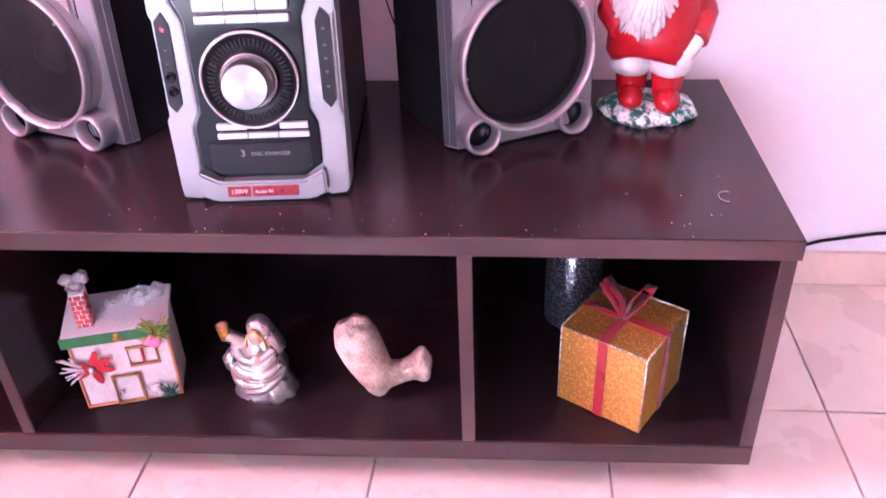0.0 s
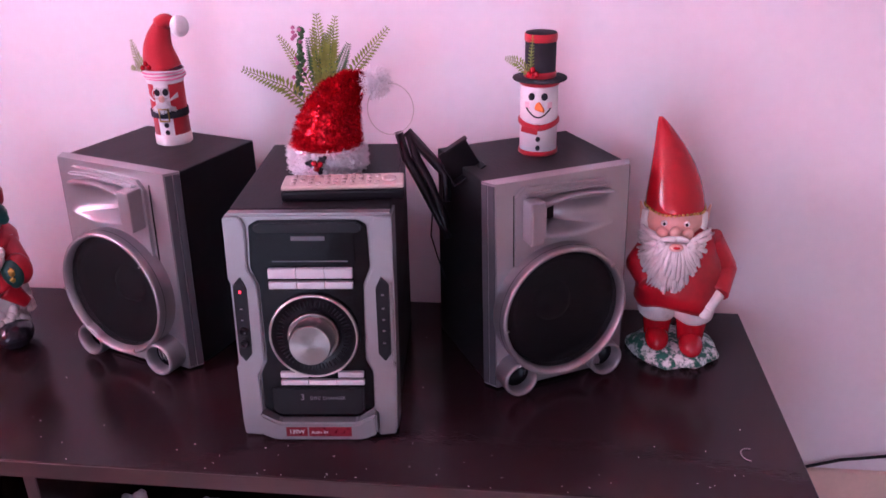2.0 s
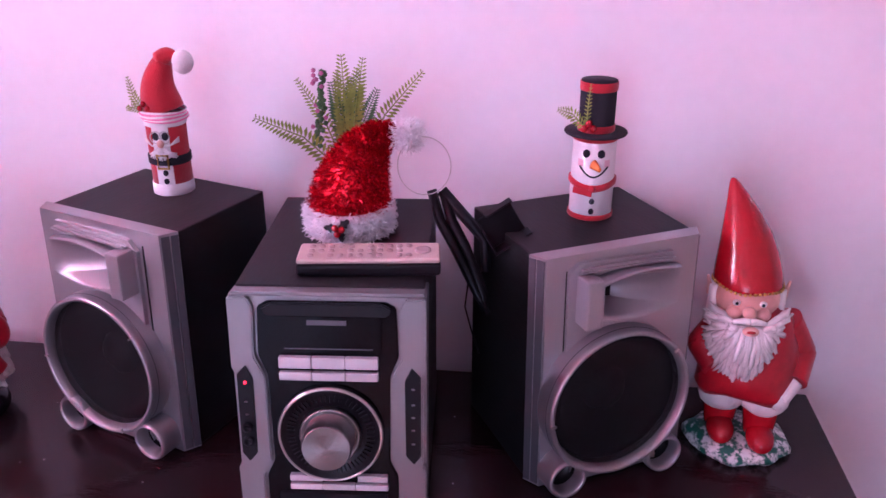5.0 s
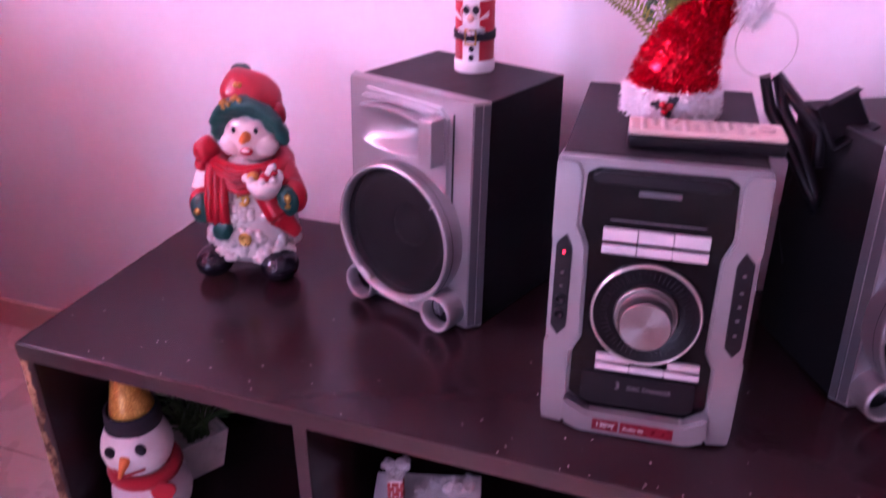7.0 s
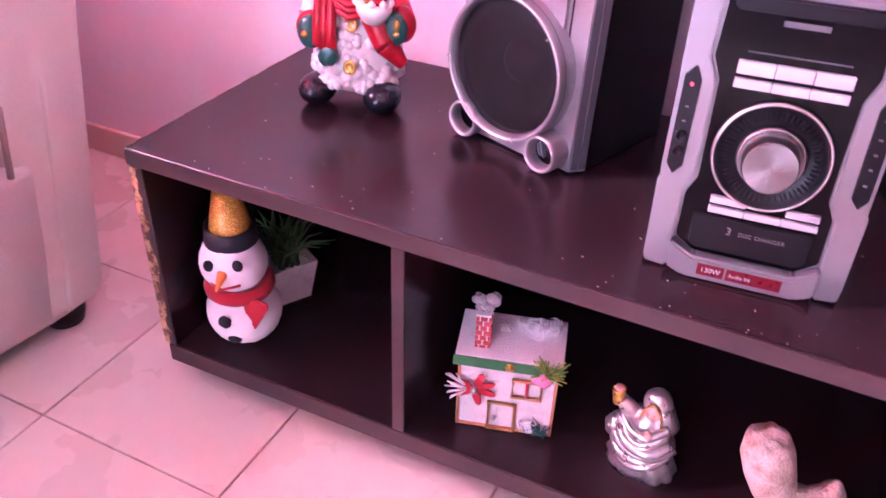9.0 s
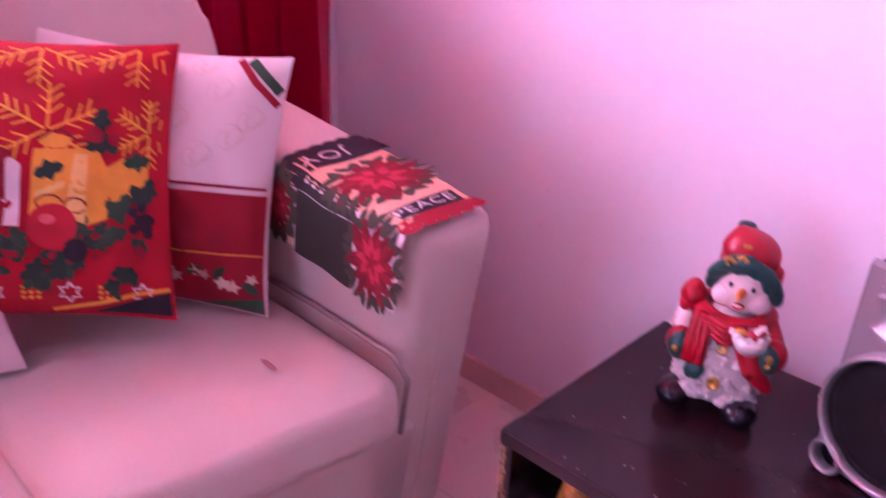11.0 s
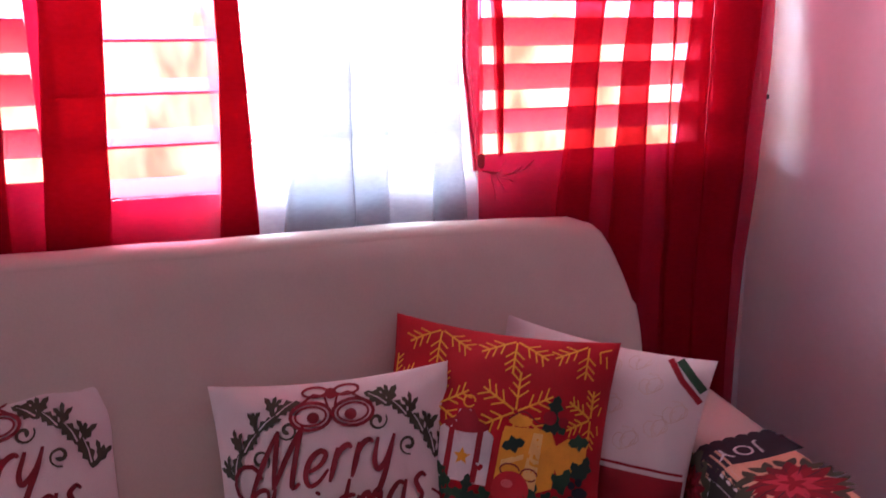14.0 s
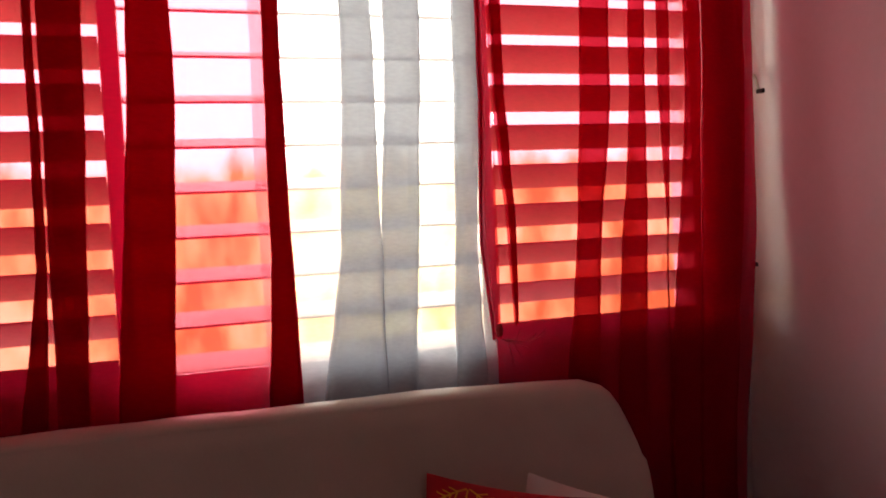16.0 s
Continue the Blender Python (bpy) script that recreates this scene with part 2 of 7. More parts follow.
def join(*bms):
    """One bmesh from several; a (bmesh, index) pair gives its faces that material."""
    out = bmesh.new()
    tmp = bpy.data.meshes.new("tmp")
    for item in bms:
        bm, k = item if isinstance(item, tuple) else (item, None)
        if k is not None:
            for f in bm.faces:
                f.material_index = k
        bm.to_mesh(tmp)
        bm.free()
        out.from_mesh(tmp)
    bpy.data.meshes.remove(tmp)
    return out


def lettering(text, size, extrude=0.0003, spacing=1.0, shear=0.0, align="CENTER", weight=0.0):
    """Built-in lettering as a bmesh in x and z, facing -y, centred on its origin."""
    cu = bpy.data.curves.new("letters", "FONT")
    cu.body, cu.size, cu.extrude, cu.space_character, cu.shear, cu.align_x = text, size, extrude, spacing, shear, align
    cu.resolution_u, cu.offset = 3, weight
    ob = new("letters", cu)
    me = bpy.data.meshes.new_from_object(ob.evaluated_get(bpy.context.evaluated_depsgraph_get()))
    bm = bmesh.new()
    bm.from_mesh(me)
    bpy.data.objects.remove(ob)
    bpy.data.curves.remove(cu)
    bpy.data.meshes.remove(me)
    return moved(bm, pose(0, 0, 0, 90, 0, 0))

# ---- room ----
WX, WY = -2.40, 0.04          # window wall and bench wall, inner faces
RX, SY, H = 5.6, -6.2, 2.55   # far wall, wall behind the camera, ceiling

tagged(part("wall_north", box(WX - 0.2, RX + 0.15, WY, WY + 0.15, -0.1, H), WALL), "smooth lilac white painted plaster wall", "wall", kind="structure")
tagged(part("wall_east", box(RX, RX + 0.15, SY, WY, -0.1, H), WALL), "plain lilac white painted plaster wall", "wall", kind="structure")
tagged(part("ceiling", box(WX - 0.2, RX + 0.15, SY - 0.15, WY + 0.15, H, H + 0.12), CEIL), "plain white painted ceiling", "ceiling", kind="structure")
# window wall, with the opening for the louvred window
W0, W1, WZ0, WZ1 = -2.55, -0.09, 1.17, 2.15
tagged(part("wall_west", join(box(WX - 0.16, WX, SY, WY, -0.1, WZ0), box(WX - 0.16, WX, SY, WY, WZ1, H),
                              box(WX - 0.16, WX, W1, WY, WZ0, WZ1), box(WX - 0.16, WX, SY, W0, WZ0, WZ1)), WALL),
       "painted wall round a wide louvred window", "wall", kind="structure")
# unseen wall behind the camera, with a wide door opening added for the fill lamp
D0, D1, DZ = -2.36, -1.06, 2.1
tagged(part("wall_south", join(box(WX - 0.16, D0, SY - 0.15, SY, -0.1, H), box(D1, RX + 0.15, SY - 0.15, SY, -0.1, H), box(D0, D1, SY - 0.15, SY, DZ, H)), WALL),
       "unseen painted wall with a doorway added for fill light", "wall", kind="structure")

# ---- low TV bench ----
BT = 0.41                                     # top of the bench


def bay_floor(x):
    """Height of the bottom board's upper face: the bench sags towards its worn end."""
    return 0.099 + 0.021 * x


def sagged(bm):
    for v in bm.verts:
        if v.co.z < 0.2:
            v.co.z += 0.021 * v.co.x
    return bm


bench = thing("tv_bench", "dark wenge laminate media bench with three open bays, chipped edges", "bench")
X0, X1, Y0, Y1 = -1.388, 0.002, -0.474, -0.008
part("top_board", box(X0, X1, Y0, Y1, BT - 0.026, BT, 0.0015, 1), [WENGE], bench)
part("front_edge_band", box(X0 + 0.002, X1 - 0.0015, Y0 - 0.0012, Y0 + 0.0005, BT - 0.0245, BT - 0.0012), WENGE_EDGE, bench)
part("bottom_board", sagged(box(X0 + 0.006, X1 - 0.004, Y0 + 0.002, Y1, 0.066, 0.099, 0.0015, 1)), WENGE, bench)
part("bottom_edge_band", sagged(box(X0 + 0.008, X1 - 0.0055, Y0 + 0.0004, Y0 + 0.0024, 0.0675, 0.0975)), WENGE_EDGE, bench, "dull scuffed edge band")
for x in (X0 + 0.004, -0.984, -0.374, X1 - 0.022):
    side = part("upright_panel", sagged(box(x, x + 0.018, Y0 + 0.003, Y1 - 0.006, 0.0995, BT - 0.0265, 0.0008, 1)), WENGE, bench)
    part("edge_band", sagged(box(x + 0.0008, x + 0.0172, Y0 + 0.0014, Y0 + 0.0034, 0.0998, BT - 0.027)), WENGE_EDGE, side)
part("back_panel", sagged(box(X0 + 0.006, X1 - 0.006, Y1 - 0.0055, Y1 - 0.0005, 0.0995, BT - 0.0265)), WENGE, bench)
# bare chipboard along the worn end of the bench
rag = random.Random(4)
chip = bmesh.new()
zs = [0.072 + i * 0.01245 for i in range(26)]
prev = None
for z in zs:
    w = 0.007 + 0.012 * rag.random()
    row = [chip.verts.new((X0 + 0.0015, Y0 - 0.0008 * rag.random(), z)), chip.verts.new((X0 + 0.0015 + w, Y0 + 0.0005, z)), chip.verts.new((X0 + 0.0015, Y0 + 0.05 + 0.03 * rag.random(), z))]
    if prev:
        chip.faces.new((prev[0], prev[1], row[1], row[0]))
        chip.faces.new((prev[2], prev[0], row[0], row[2]))
    prev = row
part("chipped_edge", chip, CHIP, bench, "bare torn chipboard edge")
chip = bmesh.new()
prev = None
for i in range(40):
    y = Y0 + i * (Y1 - Y0) / 39
    d = 0.0035 * rag.random() ** 2
    row = [chip.verts.new((X0 - 0.001, y, BT - 0.0245)), chip.verts.new((X0 - 0.001, y, BT - 0.003 - d)), chip.verts.new((X0 + 0.001 + d, y, BT + 0.0006))]
    if prev:
        chip.faces.new((prev[0], row[0], row[1], prev[1]))
        chip.faces.new((prev[1], row[1], row[2], prev[2]))
    prev = row
part("worn_end_edge", chip, CHIP, bench, "worn bare end of the top board")
for x in (X0 + 0.12, -0.69, X1 - 0.12):
    for y in (Y0 + 0.1, Y1 - 0.08):
        part("foot", box(x - 0.025, x + 0.025, y - 0.025, y + 0.025, 0, 0.0655 + 0.021 * x, 0.003), BLACK, bench)

# ---- stereo ----
def leaning(bm):
    """The loudspeaker's front leans back a little: its foot stands forward of its top."""
    for v in bm.verts:
        if v.co.y < 0.06:
            v.co.y -= 0.011 * (1 - v.co.z / 0.3)
    return bm


def plan_prism(poly, z0, z1, bevel=0.0):
    """A polygon in x and y, raised from z0 to z1."""
    bm = bmesh.new()
    f = bm.faces.new([bm.verts.new((x, y, z0)) for x, y in poly])
    ext = bmesh.ops.extrude_face_region(bm, geom=[f])
    bmesh.ops.translate(bm, vec=(0, 0, z1 - z0), verts=[v for v in ext["geom"] if isinstance(v, bmesh.types.BMVert)])
    bmesh.ops.recalc_face_normals(bm, faces=bm.faces)
    if bevel:
        bmesh.ops.bevel(bm, geom=bm.edges[:], offset=bevel, segments=2, affect="EDGES")
    return bm


def plate(outer, holes, y0, y1, widen=1.0):
    """A plate in x and z with holes through it, from y0 back to y1; its back is wider by the factor widen."""
    bm = bmesh.new()
    loops = [[bm.verts.new((x, y0, z)) for x, z in lp] for lp in [outer] + holes]
    edges = [bm.edges.new((lp[i], lp[(i + 1) % len(lp)])) for lp in loops for i in range(len(lp))]
    bmesh.ops.triangle_fill(bm, edges=edges, use_beauty=True)
    for k, lp in enumerate(loops):
        back = [bm.verts.new((v.co.x * (widen if k == 0 else 1.0), y1, v.co.z)) for v in lp]
        for i in range(len(lp)):
            j = (i + 1) % len(lp)
            bm.faces.new((lp[i], lp[j], back[j], back[i]))
    bmesh.ops.recalc_face_normals(bm, faces=bm.faces)
    return bm


def speaker(m, s):
    """A bookshelf loudspeaker, its front at y = 0 towards -y; s: the side (1 or -1) of the broad bare strip."""
    sp = thing("loudspeaker", "silver and black bookshelf loudspeaker with a round woofer, on the bench", "speaker", m, "pair of loudspeakers")

    def lean_part(name, bm, *rest):
        return part(name, leaning(bm), *rest)

    z1 = 0.306
    FW, BW, BD = 0.101, 0.1125, 0.020       # half width of the face, of the frame's back, and its depth
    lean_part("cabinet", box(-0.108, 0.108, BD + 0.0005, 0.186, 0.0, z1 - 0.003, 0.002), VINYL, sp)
    px = -0.005 if s > 0 else 0.003
    wx, wz = (-0.004, 0.1175) if s > 0 else (-0.0095, 0.117)       # the woofer sits off the middle

    # horn mouth: v runs from -1, the low open end, to 1, the end at the pillar
    def mouth(inset, n=10):
        top = [(-0.066 + inset + (0.113 - 2 * inset) * i / n, 0.2775 - inset + 0.007 * math.sin(math.pi * i / n)) for i in range(n + 1)]
        low = [(-0.066 + inset + (0.113 - 2 * inset) * i / n, 0.2315 + inset - 0.0065 * math.sin(math.pi * i / n)) for i in range(n, -1, -1)]
        return [(px + s * x, z) for x, z in top + low]

    woofer_cut = [(wx + 0.0925 * math.cos(a * math.tau / 48), wz + 0.0925 * math.sin(a * math.tau / 48)) for a in range(48)]
    bz = lean_part("front_bezel", plate([(-FW, 0.003), (FW, 0.003), (FW, z1), (-FW, z1)], [mouth(0.0035), woofer_cut], 0.0, BD, BW / FW), SILVER, sp)
    # two grey strips with a fine light line between them on each slanting flank
    dx, dy = BW - FW, BD
    l = math.hypot(dx, dy)
    for k in (-1, 1):
        for f0, f1 in ((0.10, 0.52), (0.60, 0.97)):
            poly = [(FW + dx * f + o * dy / l, dy * f - o * dx / l) for f, o in ((f0, -0.001), (f0, 0.0013), (f1, 0.0013), (f1, -0.001))]
            lean_part("flank_strip", plan_prism([(k * x, y) for x, y in poly], 0.006, z1 - 0.0035), SILVER_DARK, bz, "dark grey strip along the flank")
    # upper panel with the horn tweeter, and the groove beside it; its foot is cut round the woofer
    arc = [(wx + 0.0945 * math.sin(a), wz + 0.0945 * math.cos(a)) for a in [0.74 - 1.48 * i / 16 for i in range(17)]]
    lean_part("upper_panel", plate([(-0.078 + px, 0.170), (-0.078 + px, 0.286), (-0.064 + px, 0.297), (0.06 + px, 0.293), (0.072 + px, 0.280), (0.072 + px, 0.170)] + [q for q in arc if -0.077 + px < q[0] < 0.071 + px], [mouth(0.003)], -0.006, 0.0005), SILVER, sp)
    lean_part("panel_groove", box(px + s * 0.078 - 0.0011, px + s * 0.078 + 0.0011, -0.0006, 0.001, 0.075, 0.287), BLACK, sp)
    lean_part("panel_brow", prism([(-0.070, 0.2855), (-0.066, 0.2905), (-0.03, 0.2925), (0.03, 0.291), (0.060, 0.2875), (0.062, 0.2845)], 0.010, pose(px, -0.0135, 0), 0.003), SILVER, sp)
    hn = bmesh.new()

    def stand(x):
        """How far the lip stands forward: least at the open end, most at the pillar."""
        f = min(1.0, max(0.0, (s * (x - px) + 0.066) / 0.113))
        return -0.0165 - 0.0105 * f ** 0.6

    n_lip = len(mouth(0))
    throat = [(px + s * x, z) for x, z in [(0.014 + 0.028 * i / 10, 0.2680) for i in range(11)] + [(0.014 + 0.028 * i / 10, 0.2425) for i in range(10, -1, -1)]]
    rs = [[hn.verts.new((x, -0.004, z)) for x, z in mouth(0)], [hn.verts.new((x, stand(x) + 0.002, z)) for x, z in mouth(0)], [hn.verts.new((x, stand(x), z)) for x, z in mouth(0.0012)], [hn.verts.new((x, stand(x) + 0.0005, z)) for x, z in mouth(0.0032)]]
    lip = mouth(0.0036)
    for k in range(1, 8):
        t = k / 7
        f = 1 - (1 - t) ** 1.5
        rs.append([hn.verts.new((x + (p - x) * f, stand(x) * (1 - t) + 0.010 * t, z + (q - z) * f)) for (x, z), (p, q) in zip(lip, throat)])
    for k, (a, b) in enumerate(zip(rs, rs[1:])):
        for i in range(n_lip):
            j = (i + 1) % n_lip
            hn.faces.new((a[i], a[j], b[j], b[i])).smooth = k > 2
    bmesh.ops.recalc_face_normals(hn, faces=hn.faces)
    lean_part("horn", hn, SILVER, sp, "flared silver tweeter horn")
    lean_part("horn_throat", box(px + s * 0.028 - 0.017, px + s * 0.028 + 0.017, 0.0096, 0.0116, 0.240, 0.270), BLACK, sp)
    lean_part("horn_pillar", box(px + s * 0.0575 - 0.0105, px + s * 0.0575 + 0.0105, -0.031, -0.004, 0.2245, 0.2840, 0.003), SILVER, sp)
    # woofer: barrel and ring, surround, cone and cap behind a perforated grille
    wm = pose(wx, 0, wz, 90) @ Matrix.Diagonal((0.995, 0.995, 1.0, 1))
    wo = lean_part("woofer_ring", lathe([(0.0965, -0.002), (0.0965, 0.025), (0.0962, 0.0295), (0.0950, 0.0312), (0.0930, 0.0318), (0.0912, 0.0312), (0.0902, 0.0298), (0.0885, 0.0262), (0.0878, 0.022), (0.0876, 0.008)], 80, wm), SILVER, sp, "silver ring round the woofer")
    lean_part("barrel_line", lathe([(0.0966, 0.0190), (0.0971, 0.0194), (0.0966, 0.0200)], 72, wm), SILVER_DARK, wo)
    lean_part("woofer_cone", lathe([(0.0876, 0.009), (0.084, 0.0135), (0.077, 0.0145), (0.071, 0.0105), (0.068, 0.0055), (0.052, -0.0035), (0.030, -0.0105)], 56, wm), CONE, wo, "dark paper cone with a rolled edge", True)
    lean_part("dust_cap", lathe([(0.0305, -0.0108), (0.026, -0.0035), (0.016, 0.0018), (0, 0.0035)], 40, wm), DUST_CAP, wo, "domed dust cap", True)
    lean_part("woofer_grille", lathe([(0.0878, 0.0195), (0.082, 0.0216), (0.06, 0.0246), (0.03, 0.0262), (0, 0.0266)], 48, wm), MESH, wo, "black perforated metal grille", True)
    for a in (50, 160, 265):
        c = Matrix.Translation((wx, -0.0316, wz)) @ Matrix.Rotation(radians(a), 4, "Y")
        lean_part("clip", moved(box(-0.0012, 0.0012, -0.0014, 0.001, 0.0885, 0.095), c), CHROME, wo)
    # bass ports
    for x in (-0.066, 0.072) if s > 0 else (-0.077, 0.060):
        pm = pose(x, 0, 0.027, 90)
        pt = lean_part("bass_port", lathe([(0.0262, -0.002), (0.0258, 0.026), (0.0245, 0.0305), (0.0222, 0.0312), (0.0204, 0.029), (0.0192, 0.022), (0.0188, 0.012)], 36, pm), SILVER, sp, "flared silver bass port")
        lean_part("port_hole", lathe([(0.0189, 0.0125), (0.0175, 0.001), (0, 0.0005)], 24, pm), BLACK, pt)
    lean_part("lower_fascia", prism([(-0.066, 0.003), (0.066, 0.003), (0.056, 0.036), (-0.056, 0.036)], 0.012, pose(0, -0.010, 0), 0.003), SILVER, sp)
    return sp


speaker(pose(-0.9367, -0.2073, BT, 0, 0, -19.8), 1)
speaker(pose(-0.3002, -0.205, BT, 0, 0, 28.4), -1)


DIM_PRINT = mat("dim_grey_print", (0.1, 0.095, 0.1), 0.5, vary=0.1)


def stereo(m):
    """The main unit. Its front leans back by F degrees; on it u runs -1 to 1 and v 0 to 1."""
    st = thing("mini_hifi_system", "silver and black compact stereo system with a large round volume knob", "stereo", m)
    F, HW, HH = 6.0, 0.1025, 0.302
    fm = pose(0, 0, 0, -F)

    def P(poly):
        return [(u * HW, v * HH) for u, v in poly]

    def plate(name, poly, y, d, material, parent=st, bev=0.0012, label=""):
        return part(name, prism(P(poly), d, fm @ Matrix.Translation((0, y, 0)), bev), material, parent, label)

    def block(name, u0, u1, v0, v1, y0, y1, material, parent=st, bev=0.0008):
        return part(name, moved(box(u0 * HW, u1 * HW, y0, y1, v0 * HH, v1 * HH, bev, 1), fm), material, parent)

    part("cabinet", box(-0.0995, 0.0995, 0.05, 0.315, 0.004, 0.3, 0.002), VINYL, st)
    fp = plate("front_panel", [(-0.99, 0.012), (-0.93, 0.0), (0.93, 0.0), (0.99, 0.012), (1, 1), (-1, 1)], 0.0, 0.05, PANEL, st, 0.003)
    # raised silver side pillars with the waisted outline
    for k in (-1, 1):
        pts = [(1.0, 0.99), (0.8, 0.99), (0.74, 0.955), (0.755, 0.77), (0.655, 0.70), (0.64, 0.36), (0.73, 0.30), (0.72, 0.135), (0.74, 0.10), (0.75, 0.003), (0.97, 0.012), (0.985, 0.06), (1.0, 0.335), (0.965, 0.345), (0.965, 0.71), (1.0, 0.72)]
        pl = plate("side_pillar", [(k * u, v) for u, v in pts], -0.006, 0.008, PANEL, fp, 0.0015)
        hexa = [(0.85, 0.74), (0.945, 0.705), (0.945, 0.395), (0.87, 0.36), (0.785, 0.395), (0.78, 0.69)]
        pod = plate("control_strip", [(k * u, v) for u, v in hexa], -0.0078, 0.004, BLACK, st, 0.0008, "black side control strip")
        for v in (0.66, 0.6, 0.55, 0.5, 0.445):
            if k > 0:
                block("button", 0.845, 0.885, v - 0.004, v + 0.004, -0.0088, -0.0065, DIM_PRINT, pod)
            elif v in (0.6, 0.55):
                block("button", -0.885, -0.845, v - 0.003, v + 0.003, -0.0088, -0.0065, DIM_PRINT, pod)
        if k < 0:
            for v in (0.5, 0.445):
                part("jack_socket", lathe([(0.006, 0), (0.006, 0.003), (0.0035, 0.003), (0.0033, 0.001), (0, 0.001)], 16, fm @ pose(-0.865 * HW, -0.0075, v * HH, 90)), BLACK, pod)
            part("standby_light", moved(box(-0.875 * HW, -0.85 * HW, -0.0090, -0.0075, 0.671 * HH, 0.680 * HH), fm), glow("red_standby_light", (1.0, 0.02, 0.03), 3.0), pod, "lit red standby light")
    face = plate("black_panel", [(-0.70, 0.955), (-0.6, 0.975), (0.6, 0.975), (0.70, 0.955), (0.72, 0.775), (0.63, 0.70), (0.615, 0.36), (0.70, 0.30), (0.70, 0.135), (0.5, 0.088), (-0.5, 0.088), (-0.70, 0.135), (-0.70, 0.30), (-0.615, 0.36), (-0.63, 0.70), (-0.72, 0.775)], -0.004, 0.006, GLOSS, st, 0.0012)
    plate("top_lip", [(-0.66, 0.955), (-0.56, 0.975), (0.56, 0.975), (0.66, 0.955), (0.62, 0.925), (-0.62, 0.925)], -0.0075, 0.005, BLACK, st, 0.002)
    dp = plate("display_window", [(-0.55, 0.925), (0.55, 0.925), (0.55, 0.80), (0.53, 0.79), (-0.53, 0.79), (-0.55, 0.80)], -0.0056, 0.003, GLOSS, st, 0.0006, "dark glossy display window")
    part("maker_mark", moved(box(-0.2 * HW, 0.2 * HW, -0.0061, -0.0055, 0.893 * HH, 0.911 * HH), fm), SILVER_DARK, dp)
    part("print_line", moved(box(-0.44 * HW, 0.46 * HW, -0.0061, -0.0055, 0.803 * HH, 0.807 * HH), fm), SILVER_DARK, dp)
    for v0, v1 in ((0.735, 0.777), (0.69, 0.72)):
        for i in range(3):
            block("button", -0.5 + i * 0.34, -0.5 + i * 0.34 + 0.335, v0, v1, -0.0105, -0.003, BUTTON)
    for u0, u1 in ((-0.42, -0.07), (0.3, 0.62)):
        block("button", u0 - 0.03, u1 - 0.03, 0.287, 0.312, -0.010, -0.003, BUTTON)
    for i in range(3):
        block("button", -0.45 + i * 0.35, -0.45 + i * 0.35 + 0.345, 0.252, 0.275, -0.010, -0.003, BUTTON)
    tray = plate("disc_tray", [(-0.58, 0.235), (0.58, 0.235), (0.58, 0.125), (0.5, 0.105), (-0.5, 0.105), (-0.58, 0.125)], -0.0065, 0.004, BLACK, st, 0.0015, "black disc tray door")
    part("tray_print", moved(lettering("3", 0.012, 0.0002), fm @ pose(-0.2 * HW, -0.0069, 0.177 * HH)), PANEL, tray)
    part("tray_print", moved(lettering("DISC CHANGER", 0.0062, 0.0002, 1.05), fm @ pose(0.12 * HW, -0.0069, 0.179 * HH)), PANEL, tray)
    # volume dial
    km = fm @ pose(0, -0.004, 0.478 * HH, 90) @ Matrix.Diagonal((1.06, 1.06, 1, 1))
    dial = part("dial", lathe([(0.054, -0.001), (0.054, 0.004), (0.051, 0.007), (0.0485, 0.0065), (0.046, 0.004), (0.034, 0.003), (0.031, 0.002)], 64, km), BLACK, st, "black ridged volume dial")
    part("dial_ring", lathe([(0.0535, 0.0052), (0.0525, 0.0078), (0.0510, 0.0080), (0.0502, 0.0066)], 64, km), CHROME, dial)
    ticks = join(*[moved(box(0.037, 0.0445, -0.0006, 0.0006, 0.0036, 0.0052), Matrix.Rotation(i * math.tau / 56, 4, "Z")) for i in range(56)])
    tagged(part("ridge", moved(ticks, km), BLACK, dial), kind="stuff")
    knob = part("volume_knob", lathe([(0.0312, 0.001), (0.0310, 0.0075), (0.0300, 0.0095), (0.0285, 0.0098), (0.0262, 0.0080), (0.0254, 0.0082), (0.0250, 0.030), (0.0243, 0.0328), (0.0236, 0.0336)], 64, km), SPUN, st, "spun metal volume knob")
    part("knob_cap", lathe([(0.0237, 0.0335), (0.0, 0.0335)], 64, km, True), SPUN, knob, "turned metal face of the knob")
    # projecting chin with the stickers
    chin = part("chin", moved(prism(P([(-0.56, 0.0), (0.56, 0.0), (0.745, 0.028), (0.735, 0.128), (0.49, 0.083), (-0.49, 0.083), (-0.735, 0.128), (-0.745, 0.028)]), 0.038, pose(0, -0.0175, 0), 0.003), fm), PANEL, st)
    RED = mat("red_foil_sticker", (0.2, 0.006, 0.018), 0.3, metal=0.4, vary=0.3, scale=200)
    for i, (u, txt) in enumerate(((-0.28, "130W"), (0.01, "Audio IN"), (0.28, ""))):
        stk = part("sticker", moved(box((u - 0.135) * HW, (u + 0.135) * HW, -0.0181, -0.0173, 0.022 * HH, 0.066 * HH), fm), RED, chin, "red foil sticker")
        if txt:
            part("sticker_print", moved(lettering(txt, 0.0058 if i else 0.008, 0.0001), fm @ pose(u * HW, -0.0183, 0.036 * HH)), WHITE_INK, stk)
    for x in (-0.08, 0.08):
        for y in (0.06, 0.28):
            part("foot", lathe([(0, 0), (0.01, 0), (0.01, 0.006), (0, 0.006)], 16, pose(x, y, 0)), BLACK, st)
    return st


WHITE_INK = mat("white_print", (0.75, 0.75, 0.75), 0.5, vary=0.05)
stereo(pose(-0.609, -0.384, BT, 0, 0, 5))

